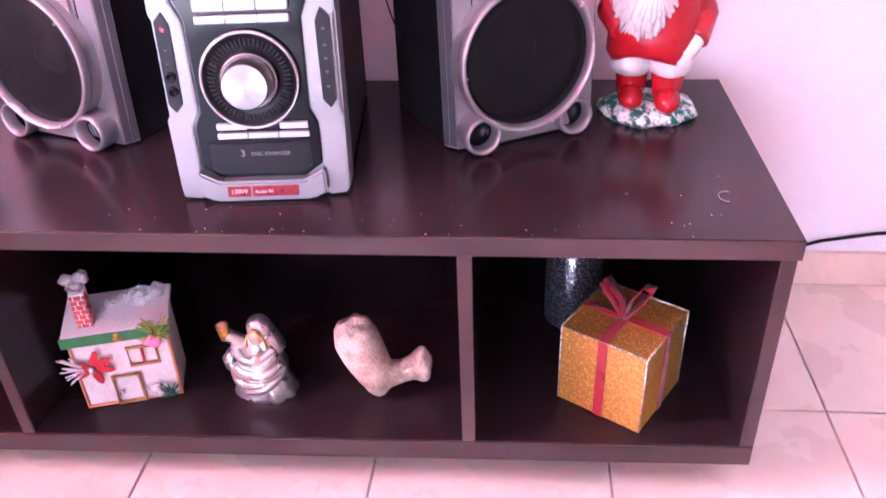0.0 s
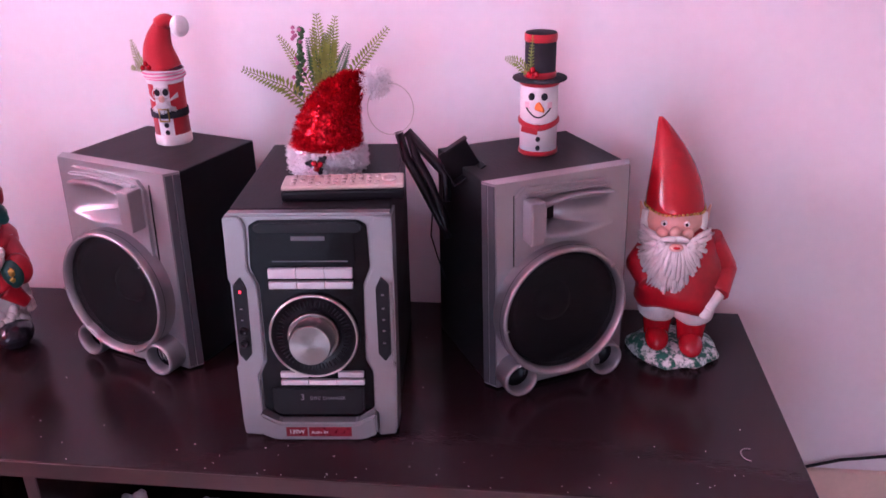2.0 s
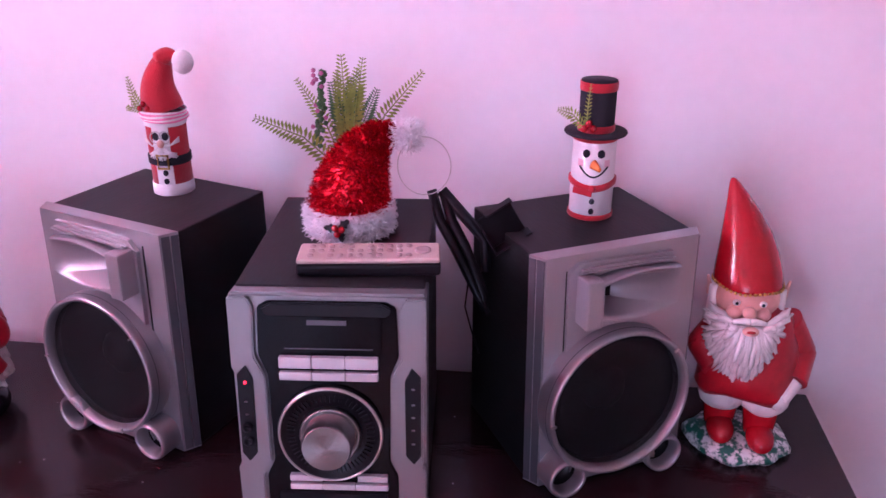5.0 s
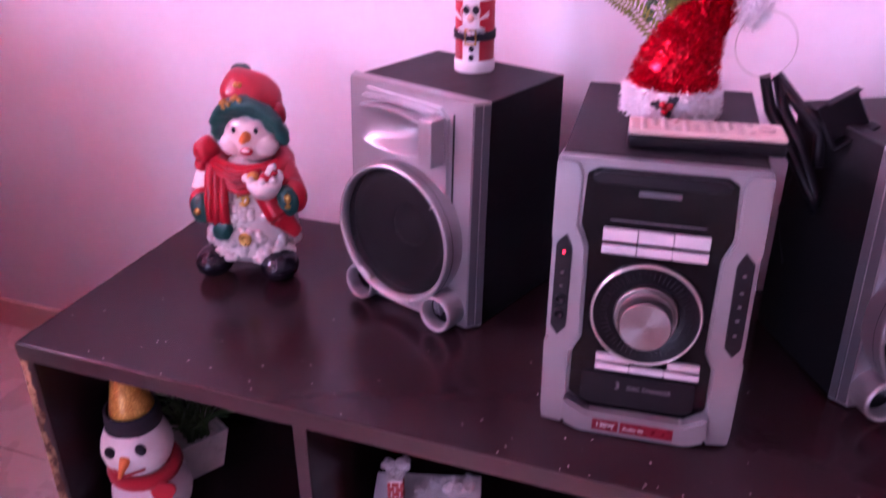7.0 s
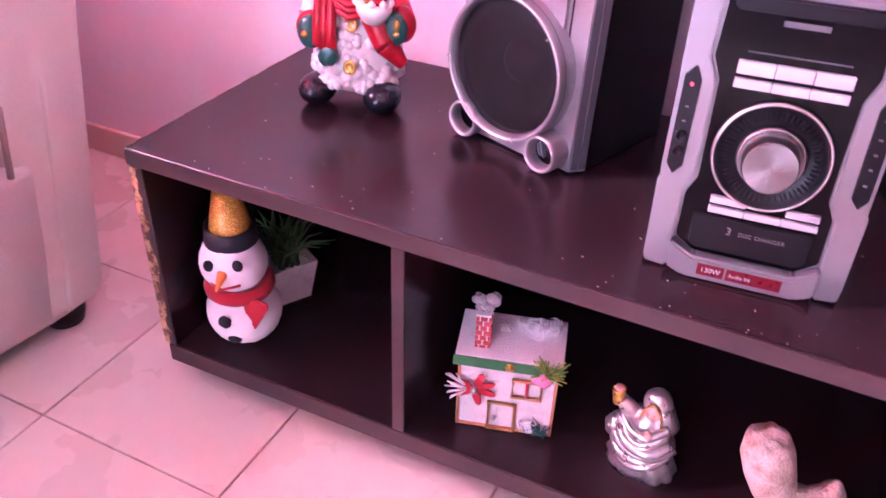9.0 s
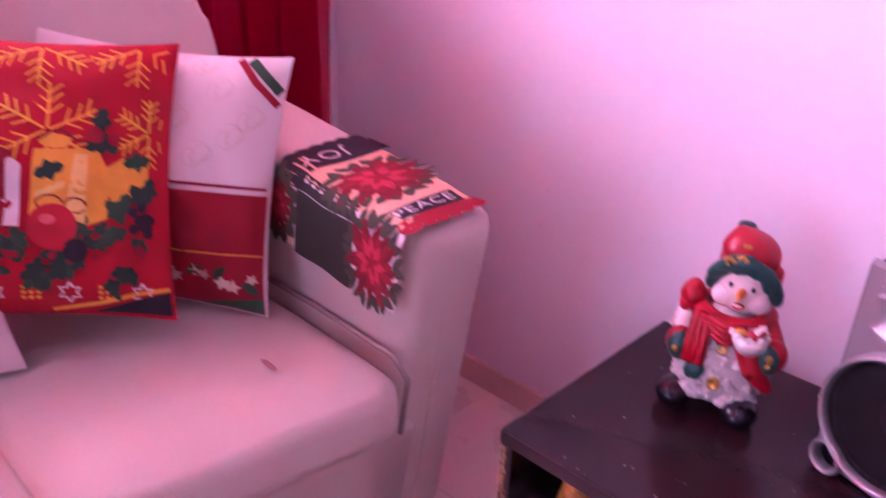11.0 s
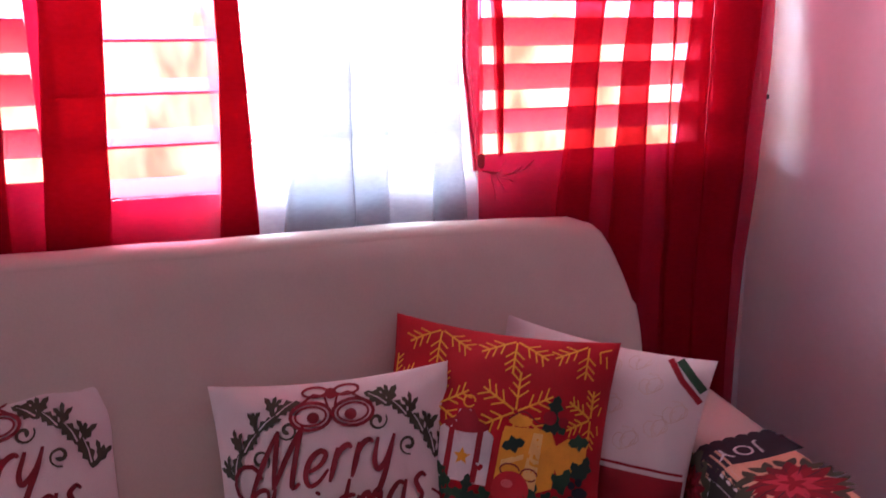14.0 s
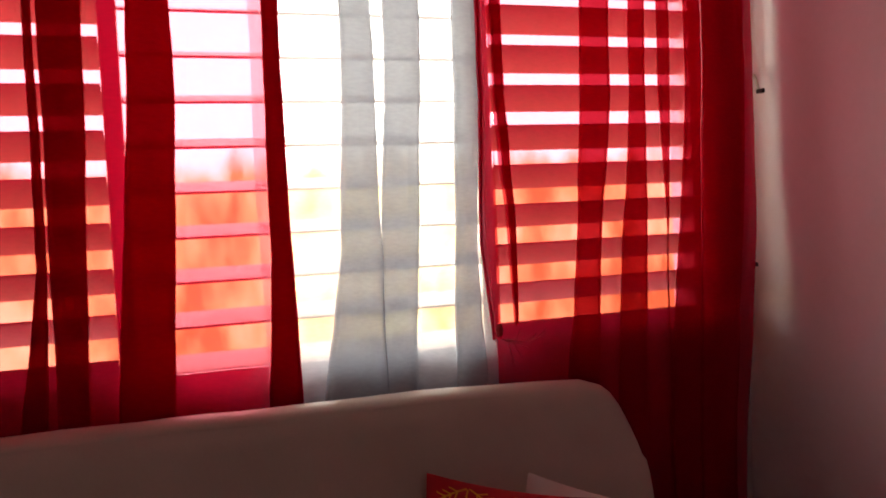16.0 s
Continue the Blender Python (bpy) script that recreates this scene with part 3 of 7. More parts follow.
# ---- louvred window, curtains ----
LX = -2.46
win = thing("window_1", "wide louvred window, open cream slats tinted for shade and red bounce", "window", kind="structure")
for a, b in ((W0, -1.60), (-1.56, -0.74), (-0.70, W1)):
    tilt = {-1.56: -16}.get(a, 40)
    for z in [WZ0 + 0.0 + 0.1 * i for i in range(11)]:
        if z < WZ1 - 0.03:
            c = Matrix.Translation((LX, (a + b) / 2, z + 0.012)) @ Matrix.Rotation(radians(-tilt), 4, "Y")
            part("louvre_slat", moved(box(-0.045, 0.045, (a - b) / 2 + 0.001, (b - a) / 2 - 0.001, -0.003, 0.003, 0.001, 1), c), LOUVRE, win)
for y in (W0, -1.58, -0.72, W1):
    part("window_post", box(LX - 0.03, LX + 0.03, y - 0.02, y + 0.02, WZ0, WZ1, 0.003), ALU, win)
part("window_rail", box(LX - 0.03, LX + 0.03, W0 + 0.021, W1 - 0.021, WZ1 - 0.03, WZ1, 0.003), ALU, win)

for z, ox in ((1.325, WX - 0.042), (1.782, WX)):
    crank = part("louvre_crank", join(box(WX + 0.001, WX + 0.022, 0.006, 0.026, z + 0.03, z + 0.05, 0.002, 1), tube([(WX + 0.02, 0.016, z + 0.04), (ox + 0.078, 0.012, z + 0.042), (ox + 0.088, 0.010, z + 0.03), (ox + 0.10, 0.008, z)], 0.004, 8)), ALU, win)
    part("handle", moved(box(-0.006, 0.02, -0.005, 0.005, -0.006, 0.006, 0.002, 1), pose(ox + 0.10, 0.008, z - 0.004)), BLACK, crank, "dark crank handle")
    part("operating_rod", tube([(ox + 0.062 + 0.003 * math.sin(k * 1.3), 0.0 + 0.003 * math.cos(k), z + 0.04 + 0.03 * k) for k in range(11)], 0.0022, 6), ALU, crank)


def drape(keys, z):
    """A place along the curtain at height z, from its places at 1.77, 1.42 and 1.10 m."""
    a, b, c = keys
    if z > 1.77:
        return a + (a - b) * 0.3 * (z - 1.77) / 0.35
    if z > 1.42:
        f = (1.77 - z) / 0.35
        return a + (b - a) * f
    f = min(1.6, (1.42 - z) / 0.32)
    return b + (c - b) * f


def curtain_cloth(left, right, folds, seed, x=-2.335, z0=0.02, z1=2.3, swell=(), wave=0.009, laps=2):
    """A hanging cloth between two edges; each fold is a (left, right) pair of edges where the cloth is laid over itself.
    swell: (share of the width from which the cloth comes forward, by how much at the end)."""
    rnd = random.Random(seed)
    spans = []
    at = left
    for fl, fr in sorted(folds, key=lambda f: f[0][0]):
        spans += [(at, fl, 0), (fl, fr, 1)]
        at = fr
    spans.append((at, right, 0))
    nz = 60
    ph = rnd.random() * 9
    bm = bmesh.new()
    rows = []
    for k in range(nz + 1):
        z = z1 + (z0 - z1) * k / nz
        ya, yb = drape(left, z), drape(right, z)
        cols = []
        for j, (l, r, laid) in enumerate(spans):
            yl, yr = drape(l, z), drape(r, z)
            if not laid:
                m = max(2, int(abs(right[0] - left[0]) / 0.02 / len(spans)) + 3)
                cols += [(yl + (yr - yl) * i / m, 0.0) for i in range(m)]
            else:
                w = max(0.0015, yr - yl)
                yr = yl + w
                deep = min(0.02, 0.006 + w * 0.14)
                for i in range(9):
                    f = i / 8
                    cols.append((yl + w * (0.5 - 0.5 * math.cos(math.pi * f)), deep * 0.35 * math.sin(math.pi * f * 0.5)))
                for lap in range(laps):
                    for i in range(1, 9):
                        f = i / 8
                        cols.append((yr - w * (0.5 - 0.5 * math.cos(math.pi * f)), deep * (0.35 + 0.35 * (f + lap) / laps + 0.15 * math.sin(9 * f + seed + lap))))
                    for i in range(1, 9):
                        f = i / 8
                        cols.append((yl + w * (0.5 - 0.5 * math.cos(math.pi * f)), deep * (0.7 + 0.45 * math.sin(math.pi * f) + 0.1 * math.sin(7 * f + j + lap))))
        cols.append((yb, 0.0))
        row = []
        for i, (y, dx) in enumerate(cols):
            wob = wave * math.sin(y * 37 + ph + 0.9 * math.sin(z * 2.3 + seed) + 0.5 * z) + 0.006 * noise.noise((y * 14, z * 2.2, seed)) + 0.0025 * noise.noise((y * 45, z * 5, seed))
            out = 0.0
            for f0, amount in swell:
                f = (y - ya) / max(0.001, yb - ya)
                if f > f0:
                    out += amount * ((f - f0) / (1 - f0)) ** 0.8 * (0.3 + 0.7 * min(1.0, max(0.0, (z - 0.7) / 0.7)))
            dy = 0.005 * noise.noise((z * 3.5, y * 6, seed)) + 0.002 * noise.noise((z * 11, y * 9, seed))
            row.append(bm.verts.new((x + dx + wob + out, y + dy, z)))
        rows.append(row)
    for a, b in zip(rows, rows[1:]):
        for i in range(len(a) - 1):
            bm.faces.new((a[i], a[i + 1], b[i + 1], b[i])).smooth = True
    return bm


def curtain(name, label, left, right, folds, material, seed, **more):
    th = thing(name, label, "curtain")
    part("cloth", curtain_cloth(left, right, folds, seed, **more), material, th)
    return th

# ---- sofa ----
def soft_box(x0, x1, y0, y1, z0, z1, r, n=14, puff=0.0, wrinkle=0.004, seed=0, warp=None):
    """An upholstered block: rounded by r, its faces swollen by puff, with faint creases."""
    bm = bmesh.new()
    bmesh.ops.create_cube(bm, size=2)
    bmesh.ops.subdivide_edges(bm, edges=bm.edges[:], cuts=n, use_grid_fill=True)
    c, h = Vector(((x0 + x1) / 2, (y0 + y1) / 2, (z0 + z1) / 2)), Vector(((x1 - x0) / 2, (y1 - y0) / 2, (z1 - z0) / 2))
    for v in bm.verts:
        u = v.co.copy()
        p = Vector([u[i] * h[i] for i in range(3)])
        q = Vector([max(-h[i] + r, min(h[i] - r, p[i])) for i in range(3)])
        d = p - q
        if d.length > 1e-6:
            # corners are drawn in to the rounding radius
            p = q + d.normalized() * min(r, max(abs(d.x), abs(d.y), abs(d.z)))
        b = (1 - u.x ** 2) * (1 - u.y ** 2) + (1 - u.y ** 2) * (1 - u.z ** 2) + (1 - u.x ** 2) * (1 - u.z ** 2)
        p += Vector([u[i] * puff * b for i in range(3)])
        p += Vector((noise.noise((p + c) * 7 + Vector((seed, 0, 0))), noise.noise((p + c) * 6 + Vector((0, seed, 3))), noise.noise((p + c) * 6 + Vector((9, 0, seed))))) * wrinkle
        p += c
        v.co = warp(p) if warp else p
    for f in bm.faces:
        f.smooth = True
    return bm


SEAT = 0.495


def askew(p):
    """The seat's front edge runs back from the armrest."""
    f = min(1.0, max(0.0, (p.x + 2.1) / 0.5))
    y = max(0.0, -0.52 - p.y)
    return Vector((p.x - f * 0.17 * y / (1 + 0.45 * y * y), p.y, p.z))


sofa = thing("sofa", "cream leatherette sofa with a high backrest, under the window", "sofa")
part("base", soft_box(-2.2, -1.53, -2.5, -0.5, 0.04, 0.36, 0.02, 16, 0.0, 0.004, 1, lambda p: askew(Vector((p.x - 0.2 * max(0.0, 0.36 - p.z) * (p.x > -1.9), p.y, p.z)))), CREAM, sofa)
for i in range(3):
    y = -1.038 - i * 0.49
    part("seat_cushion", soft_box(-2.16, -1.496, y, y + 0.487, 0.362, SEAT - 0.012, 0.045, 18, 0.011, 0.003, 5 + i, askew), CREAM, sofa)


def arm_warp(p):
    f = min(1.0, max(0.0, (p.z - 0.03) / 0.66))
    back = max(0.0, -1.55 - p.x)
    return Vector((p.x - 0.085 * (1 - f), p.y + 0.03 * back - 0.035 * (1 - f) * (p.y > -0.45), p.z + (0.095 * back * f)))


def back_warp(p):
    f = max(0.0, (p.z - 0.4) / 0.7)
    side = max(0.0, p.z - 0.8) / 0.32
    y = p.y
    if y > -0.9:
        y -= 0.10 * side ** 2 * max(0.0, (y + 0.9) / 0.5)
    sag = -0.02 * max(0.0, min(1.0, (p.y + 0.9) / 0.5)) if p.z > 0.9 else 0
    return Vector((p.x - 0.125 * f, y, p.z + sag))


part("piping", tube([(-2.12, -0.545, SEAT + 0.004), (-1.75, -0.545, SEAT + 0.006), (-1.55, -0.545, SEAT - 0.002), (-1.515, -0.546, SEAT - 0.03), (-1.53, -0.547, 0.36)], 0.005, 8), mat("dark_seam_piping", (0.3, 0.24, 0.21), 0.7), sofa)
part("armrest", soft_box(-2.15, -1.513, -0.535, -0.352, 0.03, 0.699, 0.035, 18, 0.006, 0.005, 11, arm_warp), CREAM, sofa)
part("armrest", moved(soft_box(-2.15, -1.513, -0.535, -0.352, 0.03, 0.699, 0.035, 18, 0.006, 0.005, 12, arm_warp), Matrix.Translation((0, -2.9, 0)) @ Matrix.Diagonal((1, -1, 1, 1)).to_4x4()), CREAM, sofa)
part("backrest", soft_box(-2.18, -2.075, -2.5, -0.43, 0.15, 1.099, 0.05, 30, 0.01, 0.005, 21, back_warp), CREAM, sofa)
for x, y in ((-1.645, -0.45), (-1.645, -2.4), (-2.1, -0.52), (-2.1, -2.4)):
    part("foot", lathe([(0, 0), (0.03, 0), (0.036, 0.02), (0.036, 0.05), (0, 0.05)], 20, pose(x, y, 0)), BLACK, sofa)

# ---- cushions ----
A = 0.211          # half the side of a cushion


def frame_of(tl, tr, br):
    tl, tr, br = Vector(tl), Vector(tr), Vector(br)
    x = (tr - tl).normalized()
    z = (tr - br)
    z = (z - x * z.dot(x)).normalized()
    y = z.cross(x)
    m = Matrix((x, y, z)).transposed().to_4x4()
    m.translation = (tl + br) / 2
    return m


def plump(u, v, front=1, thick=0.076):
    """A point of a cushion's skin: u, v from -1 to 1."""
    e = max(0.0, (1 - u * u) * (1 - v * v))
    t = thick * e ** 0.68
    k = 1 - 0.07 * (1 - v * v) * abs(u) ** 2
    l = 1 - 0.07 * (1 - u * u) * abs(v) ** 2
    c = abs(u * v)
    crease = 0.006 * math.sin(9 * (u - v) + 4 * noise.noise((u * 2, v * 2, front))) * c + 0.006 * math.sin(11 * (u + v) + 5 * noise.noise((u * 2, v * 2, 4.0))) * c
    w = crease + 0.014 * noise.noise((u * 1.9 + 1.3 * v, v * 1.4 - 0.6 * u, 3.0 * front)) + 0.011 * noise.noise((u * 5 + 3 * v, v * 3 - 2 * u, 7.0 * front))
    return Vector((A * u * k, -front * (t + w * e ** 0.3), A * v * l))


def cushion(m, label, cloth, thick=0.076):
    th = thing("cushion", label, "cushion", m, "cushions on the sofa")
    bm = bmesh.new()
    n = 36
    for front in (1, -1):
        g = [[bm.verts.new(plump(math.sin((-1 + 2 * i / n) * math.pi / 2), math.sin((-1 + 2 * j / n) * math.pi / 2), front, thick)) for i in range(n + 1)] for j in range(n + 1)]
        for j in range(n):
            for i in range(n):
                q = (g[j][i], g[j][i + 1], g[j + 1][i + 1], g[j + 1][i])
                bm.faces.new(q if front > 0 else q[::-1]).smooth = True
    bmesh.ops.remove_doubles(bm, verts=bm.verts, dist=0.0004)
    part("cover", bm, cloth, th)
    return th


CANVAS = mat("natural_white_canvas", (0.74, 0.69, 0.68), 0.85, vary=0.07, scale=10, fine=420, bump=0.35)
RED_CLOTH = mat("red_printed_cotton", (0.42, 0.005, 0.013), 0.9, vary=0.28, scale=12, fine=420, bump=0.3)
merry_a = cushion(Matrix.Translation((0.012, -0.007, 0.004)) @ frame_of((-2.122, -1.349, 0.876), (-2.027, -0.942, 0.895), (-1.89, -0.945, 0.49)), "white canvas cushion printed with bells, holly and a maroon greeting", CANVAS)
merry_b = cushion(frame_of((-2.21, -1.94, 0.885), (-2.18, -1.531, 0.916), (-2.02, -1.48, 0.515)), "white canvas cushion with a holly wreath and red greeting", CANVAS)
red_c = cushion(frame_of((-2.151, -1.0, 0.951), (-1.939, -0.64, 0.908), (-1.787, -0.756, 0.541)), "red cotton cushion printed with yellow snowflakes, presents and holly", RED_CLOTH)
two_c = cushion(frame_of((-2.18, -0.768, 0.904), (-1.847, -0.499, 0.875), (-1.765, -0.60, 0.50)), "white and red cushion with gold scrolls and a patterned border", CANVAS)
# a fold: where its two edges hang at three heights
curtain("red_curtain", "sheer red voile curtain with narrow pleats, hanging behind the sofa", (-1.95, -1.95, -1.95), (-1.226, -1.224, -1.216), [((-1.87, -1.87, -1.88), (-1.82, -1.83, -1.83)), ((-1.730, -1.735, -1.79), (-1.712, -1.714, -1.74)), ((-1.704, -1.710, -1.718), (-1.627, -1.643, -1.655)), ((-1.546, -1.575, -1.60), (-1.452, -1.47, -1.488)), ((-1.266, -1.272, -1.292), (-1.228, -1.226, -1.219))], RED_SHEER, 1)
curtain("white_curtain", "sheer white voile curtain hanging behind the sofa", (-1.29, -1.29, -1.29), (-0.755, -0.755, -0.735), [((-1.096, -1.112, -1.165), (-1.018, -1.018, -1.02)), ((-0.992, -1.019, -1.025), (-0.908, -0.926, -0.941)), ((-0.82, -0.836, -0.85), (-0.765, -0.776, -0.768))], WHITE_SHEER, 2, x=-2.36)
corner_curtain = curtain("red_curtain", "sheer red voile curtain with pleats, torn side knotted, by the wall", (-0.738, -0.742, -0.745), (-0.008, -0.012, -0.03), [((-0.500, -0.530, -0.560), (-0.425, -0.455, -0.478)), ((-0.368, -0.400, -0.414), (-0.312, -0.325, -0.338)), ((-0.275, -0.258, -0.258), (-0.246, -0.254, -0.254)), ((-0.206, -0.232, -0.252), (-0.148, -0.165, -0.182)), ((-0.146, -0.163, -0.18), (-0.045, -0.055, -0.066))], RED_SHEER, 3, x=-2.335, laps=1, swell=((0.88, 0.035),))
# its torn side: a hem and a narrow strip that run down into the knot, and the cloth below
part("hem_strip", curtain_cloth((-0.772, -0.782, -0.752), (-0.735, -0.735, -0.738), [((-0.772, -0.782, -0.752), (-0.762, -0.775, -0.747))], 5, x=-2.33, z0=1.19, wave=0.003, laps=1), RED_SHEER, corner_curtain)
part("torn_strip", curtain_cloth((-0.742, -0.712, -0.70), (-0.705, -0.688, -0.697), [((-0.736, -0.708, -0.70), (-0.71, -0.69, -0.698))], 6, x=-2.322, z0=1.22, wave=0.002, laps=1), RED_SHEER, corner_curtain)
# out of view: added to cut and redden light from the window's far end
curtain("red_curtain", "unseen red voile curtain added to redden the far window light", (-2.55, -2.55, -2.55), (-1.99, -1.99, -1.99), [((-2.42, -2.42, -2.43), (-2.35, -2.35, -2.35)), ((-2.17, -2.17, -2.18), (-2.10, -2.10, -2.09))], RED_SHEER, 4)
part_rod = tagged(part("curtain_rod", moved(lathe([(0, 0), (0.012, 0), (0.012, 2.7), (0, 2.7)], 16), pose(-2.32, 0.0, 2.3, 90)), ALU), "plain metal curtain rod above the window", "curtain rod")
RED_RIBBON = mat("red_curtain_tie", (0.42, 0.006, 0.02), 0.7, vary=0.2, scale=60)
for dy, dz in ((0.05, 0.035), (0.09, 0.02), (0.07, -0.012), (0.12, 0.03), (0.03, -0.05), (0.05, -0.03)):
    part("frayed_thread", tube([(-2.325, -0.74, 1.19), (-2.32, -0.74 + dy * 0.6, 1.172 + abs(dz) * 0.2), (-2.318, -0.74 + dy * 0.85, 1.175 + dz * 0.5), (-2.32, -0.74 + dy, 1.175 + dz)], 0.0011, 5), RED_RIBBON, corner_curtain)
part("tie_knot", ball(-2.325, -0.742, 1.21, 0.008, 0.010, 0.016, 0.3, 60), RED_RIBBON, corner_curtain)

# ---- prints on cloth: flat shapes laid onto the curved cover ----
def flat(*polys):
    bm = bmesh.new()
    for p in polys:
        f = bm.faces.new([bm.verts.new((x, 0, z)) for x, z in p])
    return bm


def ribbon(pts, w):
    """A stroke along pts; w: its width, or one at each point."""
    ws = w if isinstance(w, (list, tuple)) else [w] * len(pts)
    left, right = [], []
    for i, p in enumerate(pts):
        a, b = pts[max(0, i - 1)], pts[min(len(pts) - 1, i + 1)]
        dx, dz = b[0] - a[0], b[1] - a[1]
        l = math.hypot(dx, dz) or 1
        left.append((p[0] - dz / l * ws[i] / 2, p[1] + dx / l * ws[i] / 2))
        right.append((p[0] + dz / l * ws[i] / 2, p[1] - dx / l * ws[i] / 2))
    return [[left[i], left[i + 1], right[i + 1], right[i]] for i in range(len(pts) - 1)]


def disc(cx, cz, r, n=14, rz=None, a0=0.0):
    return [(cx + r * math.cos(a0 + i * math.tau / n), cz + (rz or r) * math.sin(a0 + i * math.tau / n)) for i in range(n)]


def star(cx, cz, r, n=5, inner=0.45, a0=math.pi / 2):
    return [(cx + (r if i % 2 == 0 else r * inner) * math.cos(a0 + i * math.pi / n), cz + (r if i % 2 == 0 else r * inner) * math.sin(a0 + i * math.pi / n)) for i in range(2 * n)]


def leaf(cx, cz, l, w, deg, lobes=3, bend=0.0):
    """A leaf with pointed lobes; bend: the angle through which its rib curls."""
    a = radians(deg)
    up, dn = [], []
    for i in range(lobes * 2 + 1):
        t = i / (lobes * 2)
        h = w * math.sin(math.pi * min(0.97, max(0.03, t))) * (1.0 if i % 2 else 0.55)
        up.append((t * l, h))
        dn.append((t * l, -h))
    pts = [(0, 0)] + up[1:-1] + [(l, 0)] + dn[1:-1][::-1]
    if bend:
        pts = [(l / bend * math.sin(bend * x / l) - z * math.sin(bend * x / l), l / bend * (1 - math.cos(bend * x / l)) + z * math.cos(bend * x / l)) for x, z in pts]
    return [(cx + x * math.cos(a) - z * math.sin(a), cz + x * math.sin(a) + z * math.cos(a)) for x, z in pts]


def snowflake(cx, cz, r, w=0.017):
    out = []
    for k in range(6):
        a = k * math.pi / 3 + math.pi / 2
        def at(d, s):
            return (cx + d * r * math.cos(a) - s * r * math.sin(a), cz + d * r * math.sin(a) + s * r * math.cos(a))
        out += ribbon([at(0.05, 0), at(1, 0)], w)
        for d in (0.35, 0.58, 0.78):
            for s in (-1, 1):
                out += ribbon([at(d, 0), at(d + 0.22, s * 0.24)], w * 0.8)
    return out


def fine(bm, length):
    bmesh.ops.triangulate(bm, faces=bm.faces)
    for _ in range(5):
        long = [e for e in bm.edges if e.calc_length() > length]
        if not long:
            break
        bmesh.ops.subdivide_edges(bm, edges=long, cuts=1)
        bmesh.ops.triangulate(bm, faces=bm.faces)
    return bm


SMALL = ("holly_wreath", "wreath_scrolls", "leaf_veins", "berries", "dark_berries", "holly_leaves", "dark_holly_leaves", "border_dots", "border_stars", "border_flowers", "gold_scrolls", "petal_veins", "poinsettia_leaves", "petals")


def print_on(th, bm, ink, lift, skin=None, name="print"):
    """Lays a flat bmesh, in u and v, onto a cushion's cover."""
    skin = skin or (lambda u, v, d: plump(max(-0.995, min(0.995, u)), max(-0.995, min(0.995, v))) + Vector((0, -d, 0)))
    bmesh.ops.remove_doubles(bm, verts=bm.verts, dist=0.00002)
    fine(bm, 0.06)
    lift = 0.0011 + 0.35 * lift
    for v in bm.verts:
        v.co = skin(v.co.x, v.co.z, lift)
    for f in bm.faces:
        f.smooth = True
    ob = part(name, bm, ink, th)
    return tagged(ob, kind="stuff") if name in SMALL else ob


def ink(name, color):
    return mat(name, color, 0.8, vary=0.18, scale=30, fine=420, bump=0.25)


MAROON, HOLLY, YELLOW, LEAF = ink("maroon_ink", (0.2, 0.008, 0.018)), ink("dark_green_ink", (0.055, 0.06, 0.035)), ink("golden_ink", (0.75, 0.36, 0.02)), ink("green_ink", (0.02, 0.075, 0.035))
CREAMY, NAVY, SCARLET, PEACH = ink("white_ink", (0.72, 0.68, 0.68)), ink("black_ink", (0.014, 0.012, 0.02)), ink("scarlet_ink", (0.28, 0.004, 0.014)), ink("peach_ink", (0.72, 0.42, 0.27))
DARKPANEL = ink("bottle_green_ink", (0.022, 0.028, 0.02))
GOLDLINE = ink("pale_gold_ink", (0.64, 0.52, 0.4))


def curve(pts, n=6):
    """Points along a smooth curve through pts."""
    out = []
    for i in range(len(pts) - 1):
        p0, p1, p2, p3 = pts[max(0, i - 1)], pts[i], pts[i + 1], pts[min(len(pts) - 1, i + 2)]
        for k in range(n):
            t = k / n
            out.append(tuple(0.5 * (2 * b + (c - a) * t + (2 * a - 5 * b + 4 * c - d) * t * t + (3 * b - a - 3 * c + d) * t ** 3) for a, b, c, d in zip(p0, p1, p2, p3)))
    return out + [pts[-1]]


